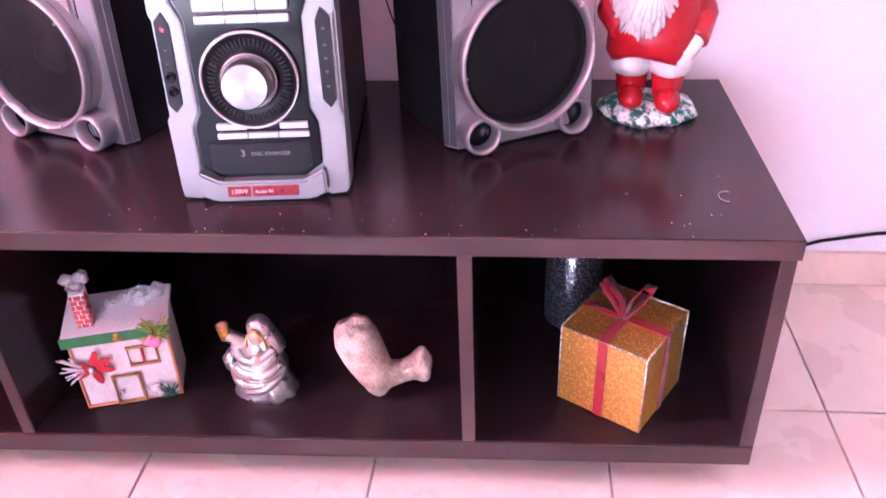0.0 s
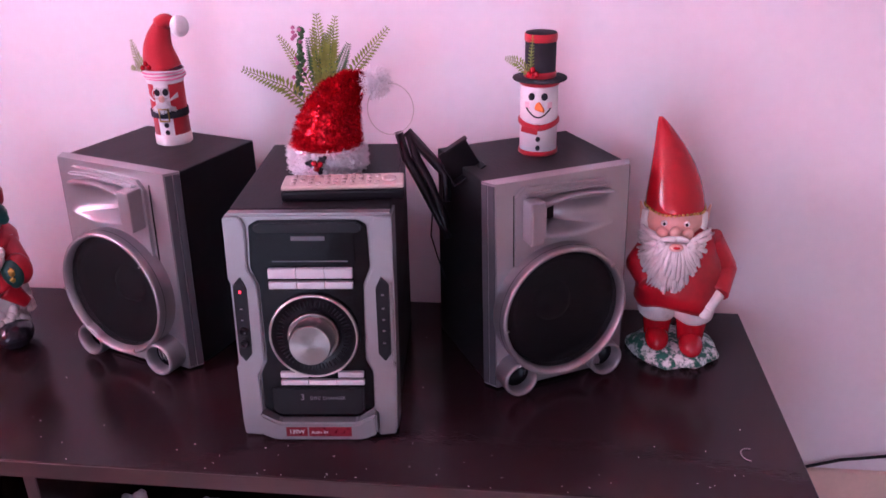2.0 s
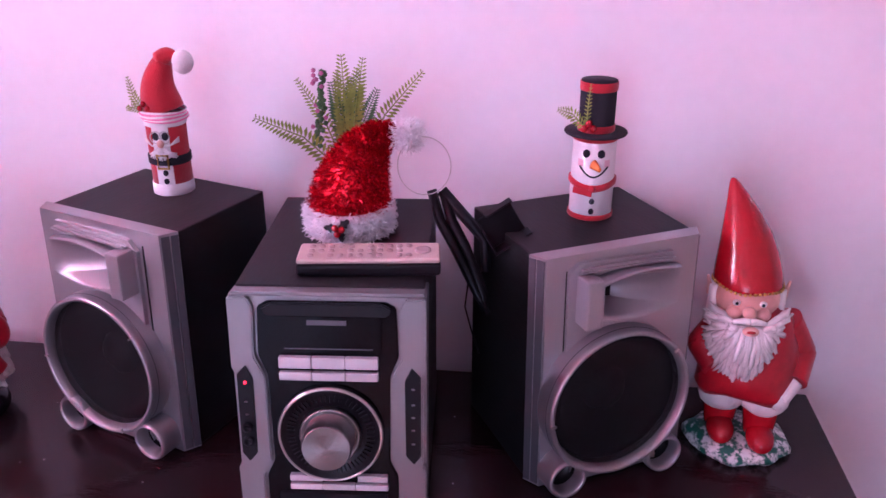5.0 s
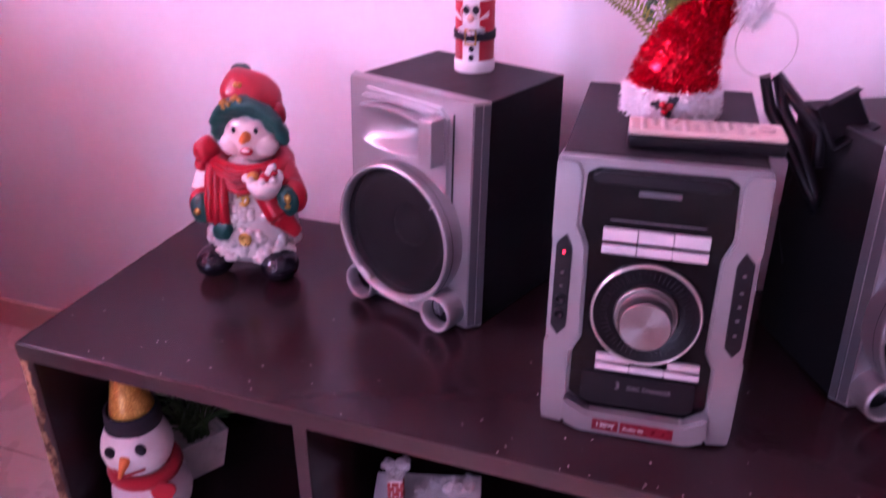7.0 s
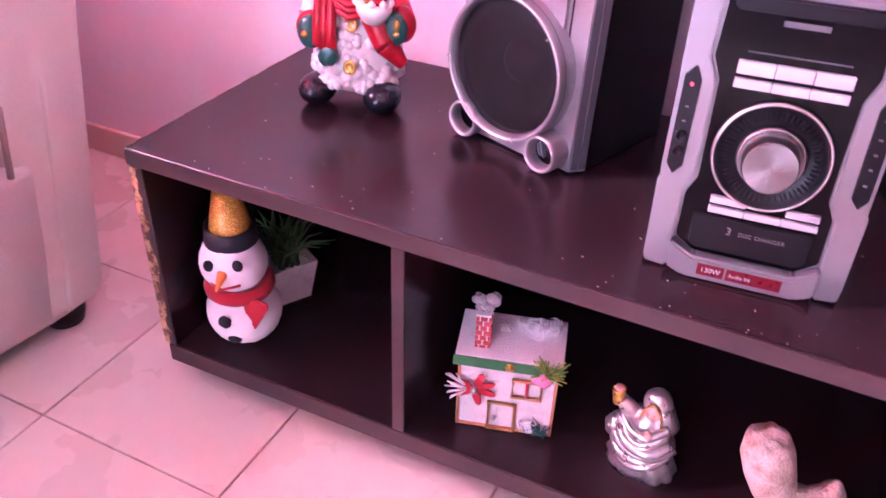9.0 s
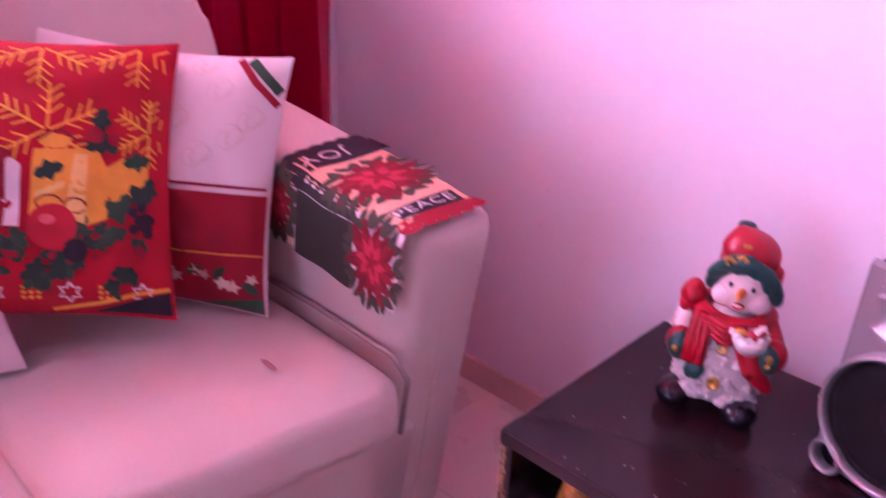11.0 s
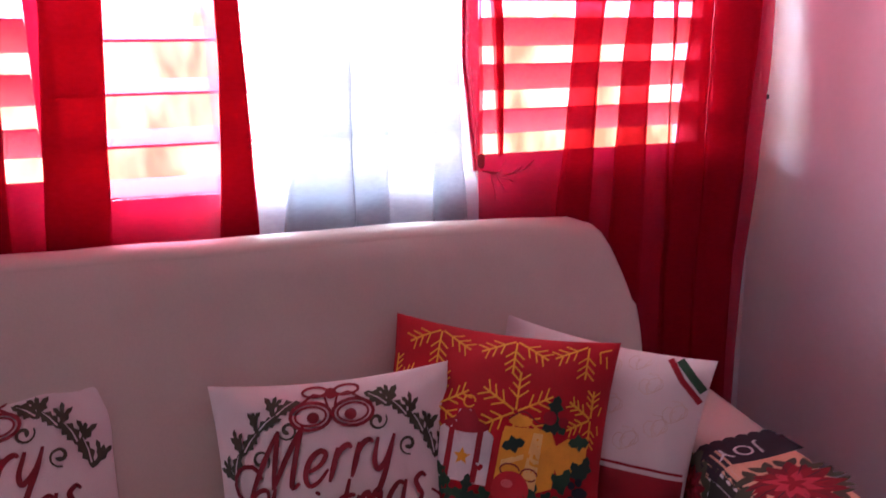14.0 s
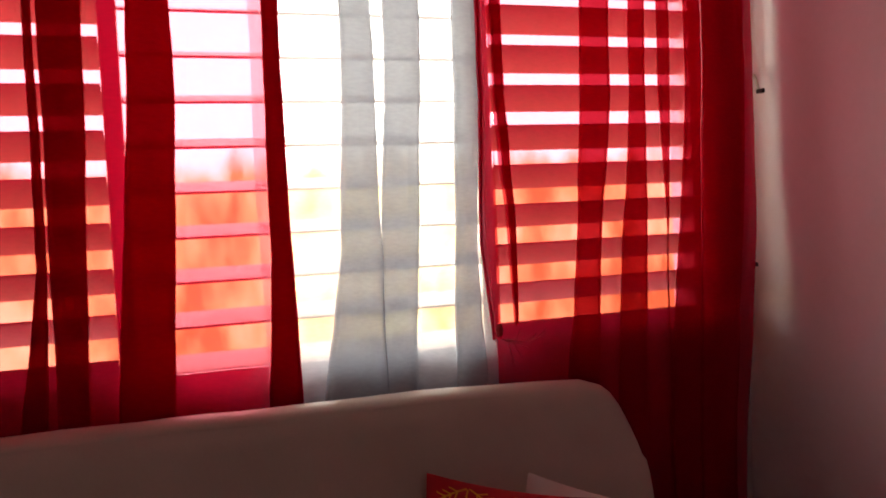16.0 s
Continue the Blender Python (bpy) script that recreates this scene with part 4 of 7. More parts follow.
# brush-script letters: strokes in units of the small letters' height, and the step to the next letter
SCRIPT = {
    "M": ([[(-0.1, 0.0), (0.12, 0.9), (0.42, 1.9)], [(0.42, 1.9), (0.5, 1.1), (0.62, 0.1)], [(0.62, 0.1), (0.9, 1.1), (1.2, 1.95)], [(1.2, 1.95), (1.16, 1.0), (1.22, 0.1), (1.45, 0.15)]], 1.55),
    "e": ([[(0.02, 0.42), (0.42, 0.55), (0.56, 0.85), (0.36, 1.0), (0.1, 0.8), (0.04, 0.35), (0.22, 0.02), (0.5, 0.1), (0.72, 0.4)]], 0.74),
    "r": ([[(0.16, 1.0), (0.14, 0.5), (0.1, 0.0)], [(0.13, 0.55), (0.26, 0.9), (0.46, 1.0), (0.6, 0.88)]], 0.66),
    "y": ([[(0.08, 1.0), (0.08, 0.35), (0.25, 0.04), (0.48, 0.3), (0.6, 1.0)], [(0.6, 1.0), (0.52, 0.1), (0.36, -0.6), (0.1, -0.72), (0.04, -0.5)]], 0.8),
    "C": ([[(0.98, 1.45), (0.86, 1.85), (0.5, 1.85), (0.16, 1.35), (0.08, 0.6), (0.32, 0.02), (0.72, 0.1), (1.0, 0.5)]], 1.0),
    "h": ([[(0.14, 1.9), (0.1, 0.9), (0.06, 0.0)], [(0.09, 0.5), (0.28, 0.92), (0.48, 0.92), (0.48, 0.35), (0.56, 0.03), (0.76, 0.2)]], 0.76),
    "i": ([[(0.14, 1.0), (0.1, 0.25), (0.22, 0.02), (0.38, 0.2)], [(0.16, 1.36), (0.2, 1.46)]], 0.4),
    "s": ([[(0.5, 0.85), (0.32, 1.0), (0.14, 0.84), (0.28, 0.56), (0.44, 0.3), (0.28, 0.02), (0.02, 0.16)]], 0.56),
    "t": ([[(0.18, 1.6), (0.14, 0.8), (0.14, 0.15), (0.28, 0.02), (0.44, 0.2)], [(-0.04, 1.02), (0.2, 1.06), (0.46, 1.04)]], 0.48),
    "m": ([[(0.1, 1.0), (0.08, 0.0)], [(0.08, 0.5), (0.26, 0.95), (0.44, 0.88), (0.42, 0.0)], [(0.43, 0.5), (0.62, 0.95), (0.8, 0.88), (0.8, 0.3), (0.88, 0.03), (1.06, 0.2)]], 1.08),
    "a": ([[(0.54, 0.88), (0.3, 1.0), (0.06, 0.62), (0.1, 0.1), (0.36, 0.06), (0.54, 0.5)], [(0.58, 1.0), (0.54, 0.25), (0.64, 0.02), (0.82, 0.2)]], 0.82),
}


def greeting(th):
    """Bells, two words, a long swash and a wreath of holly."""
    for txt, x, z, k, tilt in (("Merry", -0.68, 0.11, 0.262, 0.11), ("Christmas", -0.90, -0.34, 0.252, 0.15)):
        pen = 0.0
        for c in txt:
            strokes, step = SCRIPT[c]
            polys = []
            for st in strokes:
                p = curve(st, 5)
                n = len(p) - 1
                w = [0.05 + 0.13 * math.sin(math.pi * min(1, 0.12 + 0.8 * i / n)) for i in range(n + 1)]
                polys += ribbon([(x + (pen + a + 0.26 * b) * k, z + b * k * 0.98 + (pen + a) * k * tilt) for a, b in p], [q * k for q in w])
            print_on(th, flat(*polys), MAROON, 0.006, name="greeting_letter")
            pen += step
    sw = []
    pts = [(0.78, 0.0), (0.86, -0.08), (0.80, -0.19), (0.6, -0.25), (0.2, -0.29), (-0.1, -0.34), (-0.28, -0.43), (-0.34, -0.56), (-0.26, -0.68), (-0.08, -0.735), (0.14, -0.72), (0.3, -0.64), (0.33, -0.55), (0.24, -0.49), (0.1, -0.51), (-0.04, -0.58)]
    full = curve([(x, z, w) for (x, z), w in zip(pts, [0.02, 0.025, 0.03, 0.045, 0.06, 0.06, 0.06, 0.06, 0.05, 0.035, 0.045, 0.075, 0.085, 0.07, 0.045, 0.008])])
    sw += ribbon([p[:2] for p in full], [p[2] for p in full])
    print_on(th, flat(*sw), MAROON, 0.0062, name="swash")
    sw = ribbon([(-0.72 + 0.12 * math.cos(a), 0.21 + 0.14 * math.sin(a)) for a in [0.2 + i * 0.5 for i in range(11)]], 0.035)
    print_on(th, flat(*sw), MAROON, 0.0062, name="flourish")
    sw = ribbon([(-0.83 + 0.1 * math.cos(a), -0.28 + 0.22 * math.sin(a)) for a in [0.6 + i * 0.5 for i in range(10)]], 0.03)
    print_on(th, flat(*sw), MAROON, 0.0062, name="flourish")
    for s in (-1, 1):
        c = (s * 0.17, 0.71)
        sw = ribbon(disc(*c, 0.165, 18, 0.115, s * 0.3) + [disc(*c, 0.165, 18, 0.115, s * 0.3)[0]], 0.03)
        sw += ribbon(disc(*c, 0.125, 18, 0.08, s * 0.3) + [disc(*c, 0.125, 18, 0.08, s * 0.3)[0]], 0.02)
        sw.append(disc(c[0] - s * 0.02, 0.695, 0.05, 12))
        sw += ribbon([(s * 0.03, 0.78), (s * 0.05, 0.87), (s * 0.14, 0.895), (s * 0.27, 0.80), (s * 0.33, 0.735)], 0.022)
        sw += ribbon(disc(s * 0.13, 0.915, 0.1, 14, 0.045) + [disc(s * 0.13, 0.915, 0.1, 14, 0.045)[0]], 0.024)
        print_on(th, flat(*sw), MAROON, 0.0062, name="bell")
    print_on(th, flat(disc(0, 0.895, 0.05, 12)), MAROON, 0.007, name="bow_knot")
    rnd = random.Random(8)
    wr, curls, veins = [], [], []

    def spot(deg, r):
        a = radians(deg)
        return 1.0 * r * math.cos(a), 0.98 * r * math.sin(a)

    for side in (1, -1):
        for deg, way in ((16, 1), (30, 1), (44, 1), (57, 1), (-14, -1), (-27, -1), (-40, -1), (-53, -1), (-66, -1)):
            ang = deg if side > 0 else 180 - deg
            way *= side
            x, z = spot(ang, 0.87)
            d = ang + way * (78 + rnd.uniform(-8, 8))
            l, w = rnd.uniform(0.24, 0.31), rnd.uniform(0.055, 0.075)
            wr.append(leaf(x, z, l, w, d, 4, way * rnd.uniform(0.5, 1.1)))
            wr.append(leaf(x, z, l * 0.75, w * 0.7, d - way * 38, 3, -way * rnd.uniform(0.4, 1.0)))
            x2, z2 = spot(ang + way * 4, 0.94)
            for q in (18, 52):
                wr.append(leaf(x2, z2, rnd.uniform(0.09, 0.14), 0.026, ang + way * q, 2, way * 0.8))
            veins += ribbon([(x + l * f * math.cos(radians(d + way * 14 * f)), z + l * f * math.sin(radians(d + way * 14 * f))) for f in (0.15, 0.5, 0.85)], [0.014, 0.010, 0.004])
            if deg in (30, 57, -27, -53):
                x3, z3 = spot(ang + way * 3, 0.72)
                n = 18
                curls += ribbon([(x3 + (0.085 - 0.0042 * k) * math.cos(-way * k * 0.45 + ang), z3 + (0.085 - 0.0042 * k) * math.sin(-way * k * 0.45 + ang)) for k in range(n)], [0.012 + 0.0016 * k for k in range(n)])
    print_on(th, flat(*wr), HOLLY, 0.0026, name="holly_wreath")
    print_on(th, flat(*curls), HOLLY, 0.0032, name="wreath_scrolls")
    print_on(th, flat(*veins), CREAMY, 0.0042, name="leaf_veins")


def presents(th):
    for x, z, r in ((-0.55, 0.93, 0.33), (0.12, 0.93, 0.33), (0.74, 0.95, 0.32), (0.19, 0.27, 0.34), (-0.48, 0.24, 0.3), (0.84, 0.3, 0.24), (-0.95, 0.4, 0.24)):
        fl = [q for q in snowflake(x, z, r) if all(abs(p[0]) < 0.97 and abs(p[1]) < 0.97 for p in q)]
        print_on(th, flat(*fl), YELLOW, 0.0022, name="snowflake")
    print_on(th, flat([(-0.42, -0.34), (0.02, -0.36), (0.04, 0.04), (-0.1, 0.14), (-0.32, 0.13), (-0.42, 0.06)], disc(-0.22, 0.2, 0.06, 12, 0.04)), CREAMY, 0.0026, name="lantern_print")
    print_on(th, flat(*ribbon([(-0.32, -0.34), (-0.31, 0.07)], 0.05), *ribbon([(-0.09, -0.35), (-0.07, 0.07)], 0.05), disc(-0.2, 0.1, 0.19, 16, 0.06), [(-0.34, 0.1), (-0.06, 0.1), (-0.15, 0.24), (-0.25, 0.24)]), SCARLET, 0.0034, name="lantern_bar")
    print_on(th, flat(star(-0.2, -0.15, 0.075), *ribbon(disc(-0.2, 0.3, 0.05, 12, 0.05), 0.014)), YELLOW, 0.0036, name="lantern_star")
    for poly in ([(0.1, 0.02), (0.12, 0.14), (0.5, 0.16), (0.58, 0.0), (0.56, -0.3), (0.36, -0.38), (0.08, -0.3)], [(0.5, 0.0), (0.66, 0.12), (0.84, 0.06), (0.84, -0.16), (0.6, -0.2)], disc(0.24, 0.2, 0.1, 12, 0.05)):
        print_on(th, flat(poly), YELLOW, 0.003, name="parcel")
    print_on(th, flat([(0.3, -0.3), (0.36, 0.12), (0.44, 0.12), (0.42, -0.34)], [(0.12, -0.18), (0.3, -0.1), (0.3, -0.06), (0.12, -0.13)]), ink("pale_yellow_ink", (0.8, 0.56, 0.16)), 0.0036, name="parcel_face")
    print_on(th, flat(*ribbon(disc(0.2, -0.2, 0.08, 12, 0.05), 0.013), *ribbon(disc(0.36, -0.22, 0.07, 12, 0.05), 0.013), *ribbon(curve([(0.14, 0.2), (0.26, 0.28), (0.4, 0.2), (0.52, 0.26)]), 0.014)), MAROON, 0.0044, name="parcel_ribbons")
    rnd = random.Random(5)
    dark, mid = [], []
    for i in range(64):
        t = i / 63
        x = -0.72 + 1.46 * t
        z = -0.5 + 0.1 * math.sin(t * 9) + rnd.uniform(-0.12, 0.1) - (0.28 if t > 0.86 and i % 2 else 0)
        (dark if i % 2 else mid).append(leaf(x, z, rnd.uniform(0.13, 0.2), rnd.uniform(0.045, 0.07), rnd.uniform(0, 360), 3))
    for x, z, d in ((0.42, 0.16, 20), (0.5, 0.26, 80), (0.3, 0.04, 200), (0.66, 0.08, 10), (0.72, -0.06, 300), (0.62, 0.14, 130), (0.7, -0.12, 250), (0.86, 0.0, 260)):
        (mid if d % 20 else dark).append(leaf(x, z, 0.2, 0.075, d, 3))
    print_on(th, flat(*mid), LEAF, 0.0036, name="holly_leaves")
    print_on(th, flat(*dark), ink("deep_green_ink", (0.012, 0.045, 0.028)), 0.0044, name="dark_holly_leaves")
    print_on(th, flat(*[disc(rnd.uniform(-0.65, 0.8), rnd.uniform(-0.62, -0.38), 0.028, 8) for _ in range(16)], disc(0.48, 0.26, 0.06, 10), disc(0.6, 0.24, 0.045, 10)), SCARLET, 0.0052, name="berries")
    print_on(th, flat(disc(0.22, -0.36, 0.155, 20)), ink("bauble_red_ink", (0.46, 0.012, 0.02)), 0.0056, name="red_bauble")
    print_on(th, flat(disc(0.19, -0.31, 0.05, 10, 0.035)), ink("bauble_shine_ink", (0.62, 0.12, 0.12)), 0.0064, name="bauble_shine")
    print_on(th, flat(disc(0.36, -0.52, 0.08, 14), *[disc(0.8 + rnd.uniform(-0.07, 0.07), -0.3 + rnd.uniform(-0.12, 0.1), 0.035, 8) for _ in range(12)]), NAVY, 0.006, name="dark_berries")
    print_on(th, flat([(0.45, -0.97), (0.97, -0.97), (0.97, -0.8), (0.78, -0.85)]), NAVY, 0.0066, name="dark_corner")
    st, wh = [], []
    for i in range(8):
        x = -0.86 + i * 0.235
        if i % 2:
            s = star(x, -0.82, 0.075, 6, 0.55)
            wh += ribbon(s + [s[0]], 0.016)
        else:
            st += [disc(x + a * 0.045, -0.82 + b * 0.04, 0.016, 6) for a in (-1, 0, 1) for b in (-1, 0, 1)]
    st += ribbon([(0.2, -0.96), (0.5, -0.90), (0.75, -0.82), (0.97, -0.78)], 0.03)
    print_on(th, flat(*st), YELLOW, 0.003, name="border_dots")
    print_on(th, flat(*wh), CREAMY, 0.003, name="border_stars")


def two_tone(th):
    grid = [[(-0.98 + 0.196 * i, -0.98), (-0.98 + 0.196 * (i + 1), -0.98), (-0.98 + 0.196 * (i + 1), -0.06), (-0.98 + 0.196 * i, -0.06)] for i in range(10)]
    print_on(th, flat(*grid), SCARLET, 0.0016, name="red_lower_half")
    print_on(th, flat(*ribbon([(-0.97, -0.01), (0.97, -0.01)], 0.022), *ribbon([(0.62, 0.97), (0.78, 0.78), (0.97, 0.62)], 0.05)), SCARLET, 0.0026, name="red_line")
    print_on(th, flat(*ribbon([(-0.97, -0.52), (0.97, -0.52)], 0.012)), YELLOW, 0.0030, name="gold_line")
    rnd = random.Random(6)
    go, wh, gr, rd = [], [], [], []
    for x, z in ((-0.2, 0.62), (0.2, 0.45), (0.5, 0.7), (0.1, 0.8), (-0.5, 0.4), (0.62, 0.35), (-0.1, 0.3), (0.4, 0.2), (-0.7, 0.75), (-0.35, 0.15), (0.75, 0.5), (0.05, 0.6), (0.35, 0.9)):
        for k in range(3):
            p = [(x + 0.16 * k * 0.3 + (0.012 + 0.012 * j) * math.cos(j * 0.8 + k * 2), z + (0.02 + 0.012 * j) * math.sin(j * 0.8 + k * 2)) for j in range(9)]
            go += ribbon(p, 0.0045)
    print_on(th, flat(*[q for q in go if all(abs(a) < 0.95 and abs(b) < 0.95 for a, b in q)]), GOLDLINE, 0.002, name="gold_scrolls")
    for i in range(26):
        x, z = -0.9 + i * 0.072, -0.72 + rnd.uniform(-0.06, 0.06)
        (wh if i % 3 else go).append(star(x, z, rnd.uniform(0.04, 0.075), 5, 0.5, rnd.random() * 6)) if i % 3 else gr.append(leaf(x, z, 0.14, 0.05, rnd.uniform(0, 360)))
    print_on(th, flat(*wh), GOLDLINE, 0.0030, name="border_flowers")
    print_on(th, flat(*gr, [(0.45, -0.97), (0.97, -0.97), (0.97, -0.85)], *ribbon([(0.7, 0.97), (0.85, 0.83), (0.97, 0.72)], 0.07)), LEAF, 0.0032, name="green_trim")


greeting(merry_a), greeting(merry_b), presents(red_c), two_tone(two_c)

# ---- printed runner laid over the arm of the sofa ----
runner = thing("armrest_runner", "dark tapestry runner with poinsettias and lace, over the sofa arm", "runner")


def arm_skin(u, v, d):
    """u: 0 at the back to 1 at the front; v: 0 low on the inner side, 0.45 at the edge, 1 at the outer top edge."""
    x = -1.848 + 0.333 * u
    e, r = 0.46, 0.07
    iy, oz = -0.5505 - d, 0.7085 + d
    if v < e - r:
        y, z = iy, 0.555 + (oz - 0.03 - 0.555) * v / (e - r)
    elif v < e + r:
        a = (v - e + r) / (2 * r) * math.pi / 2
        y, z = iy + 0.035 * (1 - math.cos(a)), oz - 0.03 + 0.03 * math.sin(a)
    else:
        y, z = iy + 0.035 + (v - e - r) / (1 - e - r) * 0.155, oz
    p = arm_warp(Vector((x, min(y, -0.451), z)))
    return Vector((p.x, p.y + (y - min(y, -0.451)), p.z + 0.002 * math.sin(u * 17 + v * 9)))


def lay(polys, inkm, lift, name):
    return print_on(runner, flat(*polys) if not isinstance(polys, bmesh.types.BMesh) else polys, inkm, lift, arm_skin, name)


def rect(u0, u1, v0, v1, n=6):
    return [[(u0 + (u1 - u0) * i / n, v0), (u0 + (u1 - u0) * (i + 1) / n, v0), (u0 + (u1 - u0) * (i + 1) / n, v1), (u0 + (u1 - u0) * i / n, v1)] for i in range(n)]


def petal(l, w, deg):
    """A pointed oval petal about the origin."""
    a = radians(deg)
    side = [(l * t, w * math.sin(math.pi * t ** 0.8) ** 0.8) for t in (0.06, 0.2, 0.38, 0.56, 0.74, 0.89)]
    pts = [(0, 0)] + side + [(l, 0)] + [(x, -z) for x, z in side[::-1]]
    return [(x * math.cos(a) - z * math.sin(a), x * math.sin(a) + z * math.cos(a)) for x, z in pts]


def poinsettia(u, v, r, k, ring):
    """One ring of petals, outermost first, each ring smaller."""
    n, s, turn = ((13, 1.0, 0), (10, 0.8, 14), (8, 0.58, 5), (5, 0.34, 20))[ring]
    rnd = random.Random(int(u * 100) + ring)
    return [[(u + x * r, v + z * r * k) for x, z in petal(s * rnd.uniform(0.85, 1.08), 0.2 * s, i * 360 / n + turn + rnd.uniform(-9, 9))] for i in range(n)]


lay(rect(0.14, 0.97, 0.06, 0.92, 16), CREAMY, 0.001, "cloth")
lay(rect(0.1, 0.93, 0.45, 0.93, 12), PEACH, 0.0018, "peach_panel")
lay(rect(0.0, 0.2, 0.06, 0.44), PEACH, 0.0018, "peach_panel")
lay(rect(0.22, 0.66, 0.04, 0.47, 8), DARKPANEL, 0.0022, "green_panel")
lace = rect(0.1, 0.27, 0.38, 0.99) + [disc(0.09, 0.4 + 0.085 * i, 0.05, 10, 0.055) for i in range(7)]
lay(lace, NAVY, 0.0026, "black_lace_band")
lay(rect(0.79, 0.89, 0.46, 0.9), NAVY, 0.0026, "black_word_band")
lay([disc(0.95, 0.5 + 0.08 * i, 0.06, 9, 0.05) for i in range(6)] + rect(0.89, 0.96, 0.6, 0.95), SCARLET, 0.0024, "red_scalloped_edge")
VEIN, ROSE = ink("dark_red_ink", (0.2, 0.004, 0.012)), ink("rose_red_ink", (0.56, 0.03, 0.06))
for fu, fv, fr, fk in ((0.52, 0.70, 0.19, 1.55), (0.80, 0.25, 0.18, 1.25), (0.07, 0.25, 0.13, 1.3)):
    lay([[(fu + (0.75 + 0.0 * q) * fr * math.cos(a) + x, fv + 0.75 * fr * fk * math.sin(a) + z * fk) for x, z in petal(0.085, 0.022, math.degrees(a) + q)] for a in [i * 0.52 + 0.2 for i in range(12)] for q in (-28, 30)], HOLLY, 0.0030, "poinsettia_leaves")
    for ring, inkm in enumerate((VEIN, SCARLET, ROSE, SCARLET)):
        lay(poinsettia(fu, fv, fr, fk, ring), inkm, 0.0036 + 0.0012 * ring, "petals")
    lay([q for i in range(13) for q in ribbon([(fu + 0.4 * fr * math.cos(i * 0.483), fv + 0.4 * fr * fk * math.sin(i * 0.483)), (fu + 0.8 * fr * math.cos(i * 0.483), fv + 0.8 * fr * fk * math.sin(i * 0.483))], 0.004)], NAVY, 0.0076, "petal_veins")
for txt, u0, v0, s, flip in (("JOY", 0.185, 0.63, 0.115, 1), ("PEACE", 0.84, 0.69, 0.08, -1)):
    bm = lettering(txt, s, 0, 1.1)
    bmesh.ops.translate(bm, vec=(0, 0, -s * 0.35), verts=bm.verts)
    for q in bm.verts:
        X, Z = q.co.x, q.co.z
        q.co = Vector((u0 + flip * Z, 0, v0 - flip * X * 1.5))
    lay(bm, CREAMY, 0.0070, "word_print")

# ---- outside the window ----
GROUND = mat("dry_yard_ground", (0.42, 0.36, 0.28), 0.9, vary=0.25, scale=3, fine=40)
tagged(part("ground", box(-60, WX - 0.16, -40, 40, -0.3, -0.1), GROUND), "dry bare yard ground outside the house", "ground", kind="structure")


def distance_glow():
    """Self-glowing backdrop: hazy white sky over a warm, mottled yard side with its sunlight painted in, out of focus.
    """
    m = bpy.data.materials.new("glowing_hazy_distance")
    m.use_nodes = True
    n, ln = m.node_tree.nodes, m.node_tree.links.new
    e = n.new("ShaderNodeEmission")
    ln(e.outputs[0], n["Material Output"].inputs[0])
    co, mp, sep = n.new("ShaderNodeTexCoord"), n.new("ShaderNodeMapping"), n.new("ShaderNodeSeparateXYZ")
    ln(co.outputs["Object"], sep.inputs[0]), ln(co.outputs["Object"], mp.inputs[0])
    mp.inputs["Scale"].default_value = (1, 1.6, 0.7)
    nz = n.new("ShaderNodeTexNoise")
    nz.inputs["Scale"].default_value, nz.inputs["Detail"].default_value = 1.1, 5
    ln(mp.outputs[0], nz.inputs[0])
    # sunlight on the yard is put into these emission colours
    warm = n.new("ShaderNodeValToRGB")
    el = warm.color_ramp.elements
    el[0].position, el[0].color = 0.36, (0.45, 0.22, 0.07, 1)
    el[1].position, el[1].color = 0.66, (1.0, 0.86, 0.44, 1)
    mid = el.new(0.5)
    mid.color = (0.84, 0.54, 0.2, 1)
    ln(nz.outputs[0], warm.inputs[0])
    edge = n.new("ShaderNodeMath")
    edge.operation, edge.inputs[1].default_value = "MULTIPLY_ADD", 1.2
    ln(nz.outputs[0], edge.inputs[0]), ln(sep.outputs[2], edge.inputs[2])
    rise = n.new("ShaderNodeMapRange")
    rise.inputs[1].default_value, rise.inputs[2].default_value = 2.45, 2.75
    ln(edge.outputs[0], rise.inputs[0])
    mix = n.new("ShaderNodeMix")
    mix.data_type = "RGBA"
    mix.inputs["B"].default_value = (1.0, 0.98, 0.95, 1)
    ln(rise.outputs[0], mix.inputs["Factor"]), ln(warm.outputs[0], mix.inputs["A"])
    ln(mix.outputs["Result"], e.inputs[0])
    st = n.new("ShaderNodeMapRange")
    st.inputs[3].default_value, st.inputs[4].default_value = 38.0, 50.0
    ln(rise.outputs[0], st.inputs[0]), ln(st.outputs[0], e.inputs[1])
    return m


tagged(part("backdrop", box(-9.7, -9.5, -20, 16, -0.1, 12), distance_glow()), "glowing backdrop painted as sunlit yard and bright hazy sky", "sky", kind="structure")

# ---- figurines: one plain mesh each ----
GREEN_MOTTLE = mat("mottled_green_glaze", (0.75, 0.8, 0.78), 0.4, vary=0.1, scale=70, fine=200, dark=(0.0, 0.12, 0.075), bump=0.5, patch=(0.64, 0.78))
RED_GLOSS = mat("red_enamel", (0.37, 0.004, 0.009), 0.22, vary=0.16, scale=15, coat=0.15)
RED_PAINT = mat("red_satin_paint", (0.38, 0.006, 0.014), 0.32, vary=0.25, scale=30, bump=0.1)
WHITE_GLAZE = mat("white_glaze", (0.74, 0.71, 0.69), 0.3, vary=0.14, scale=40, bump=0.15)
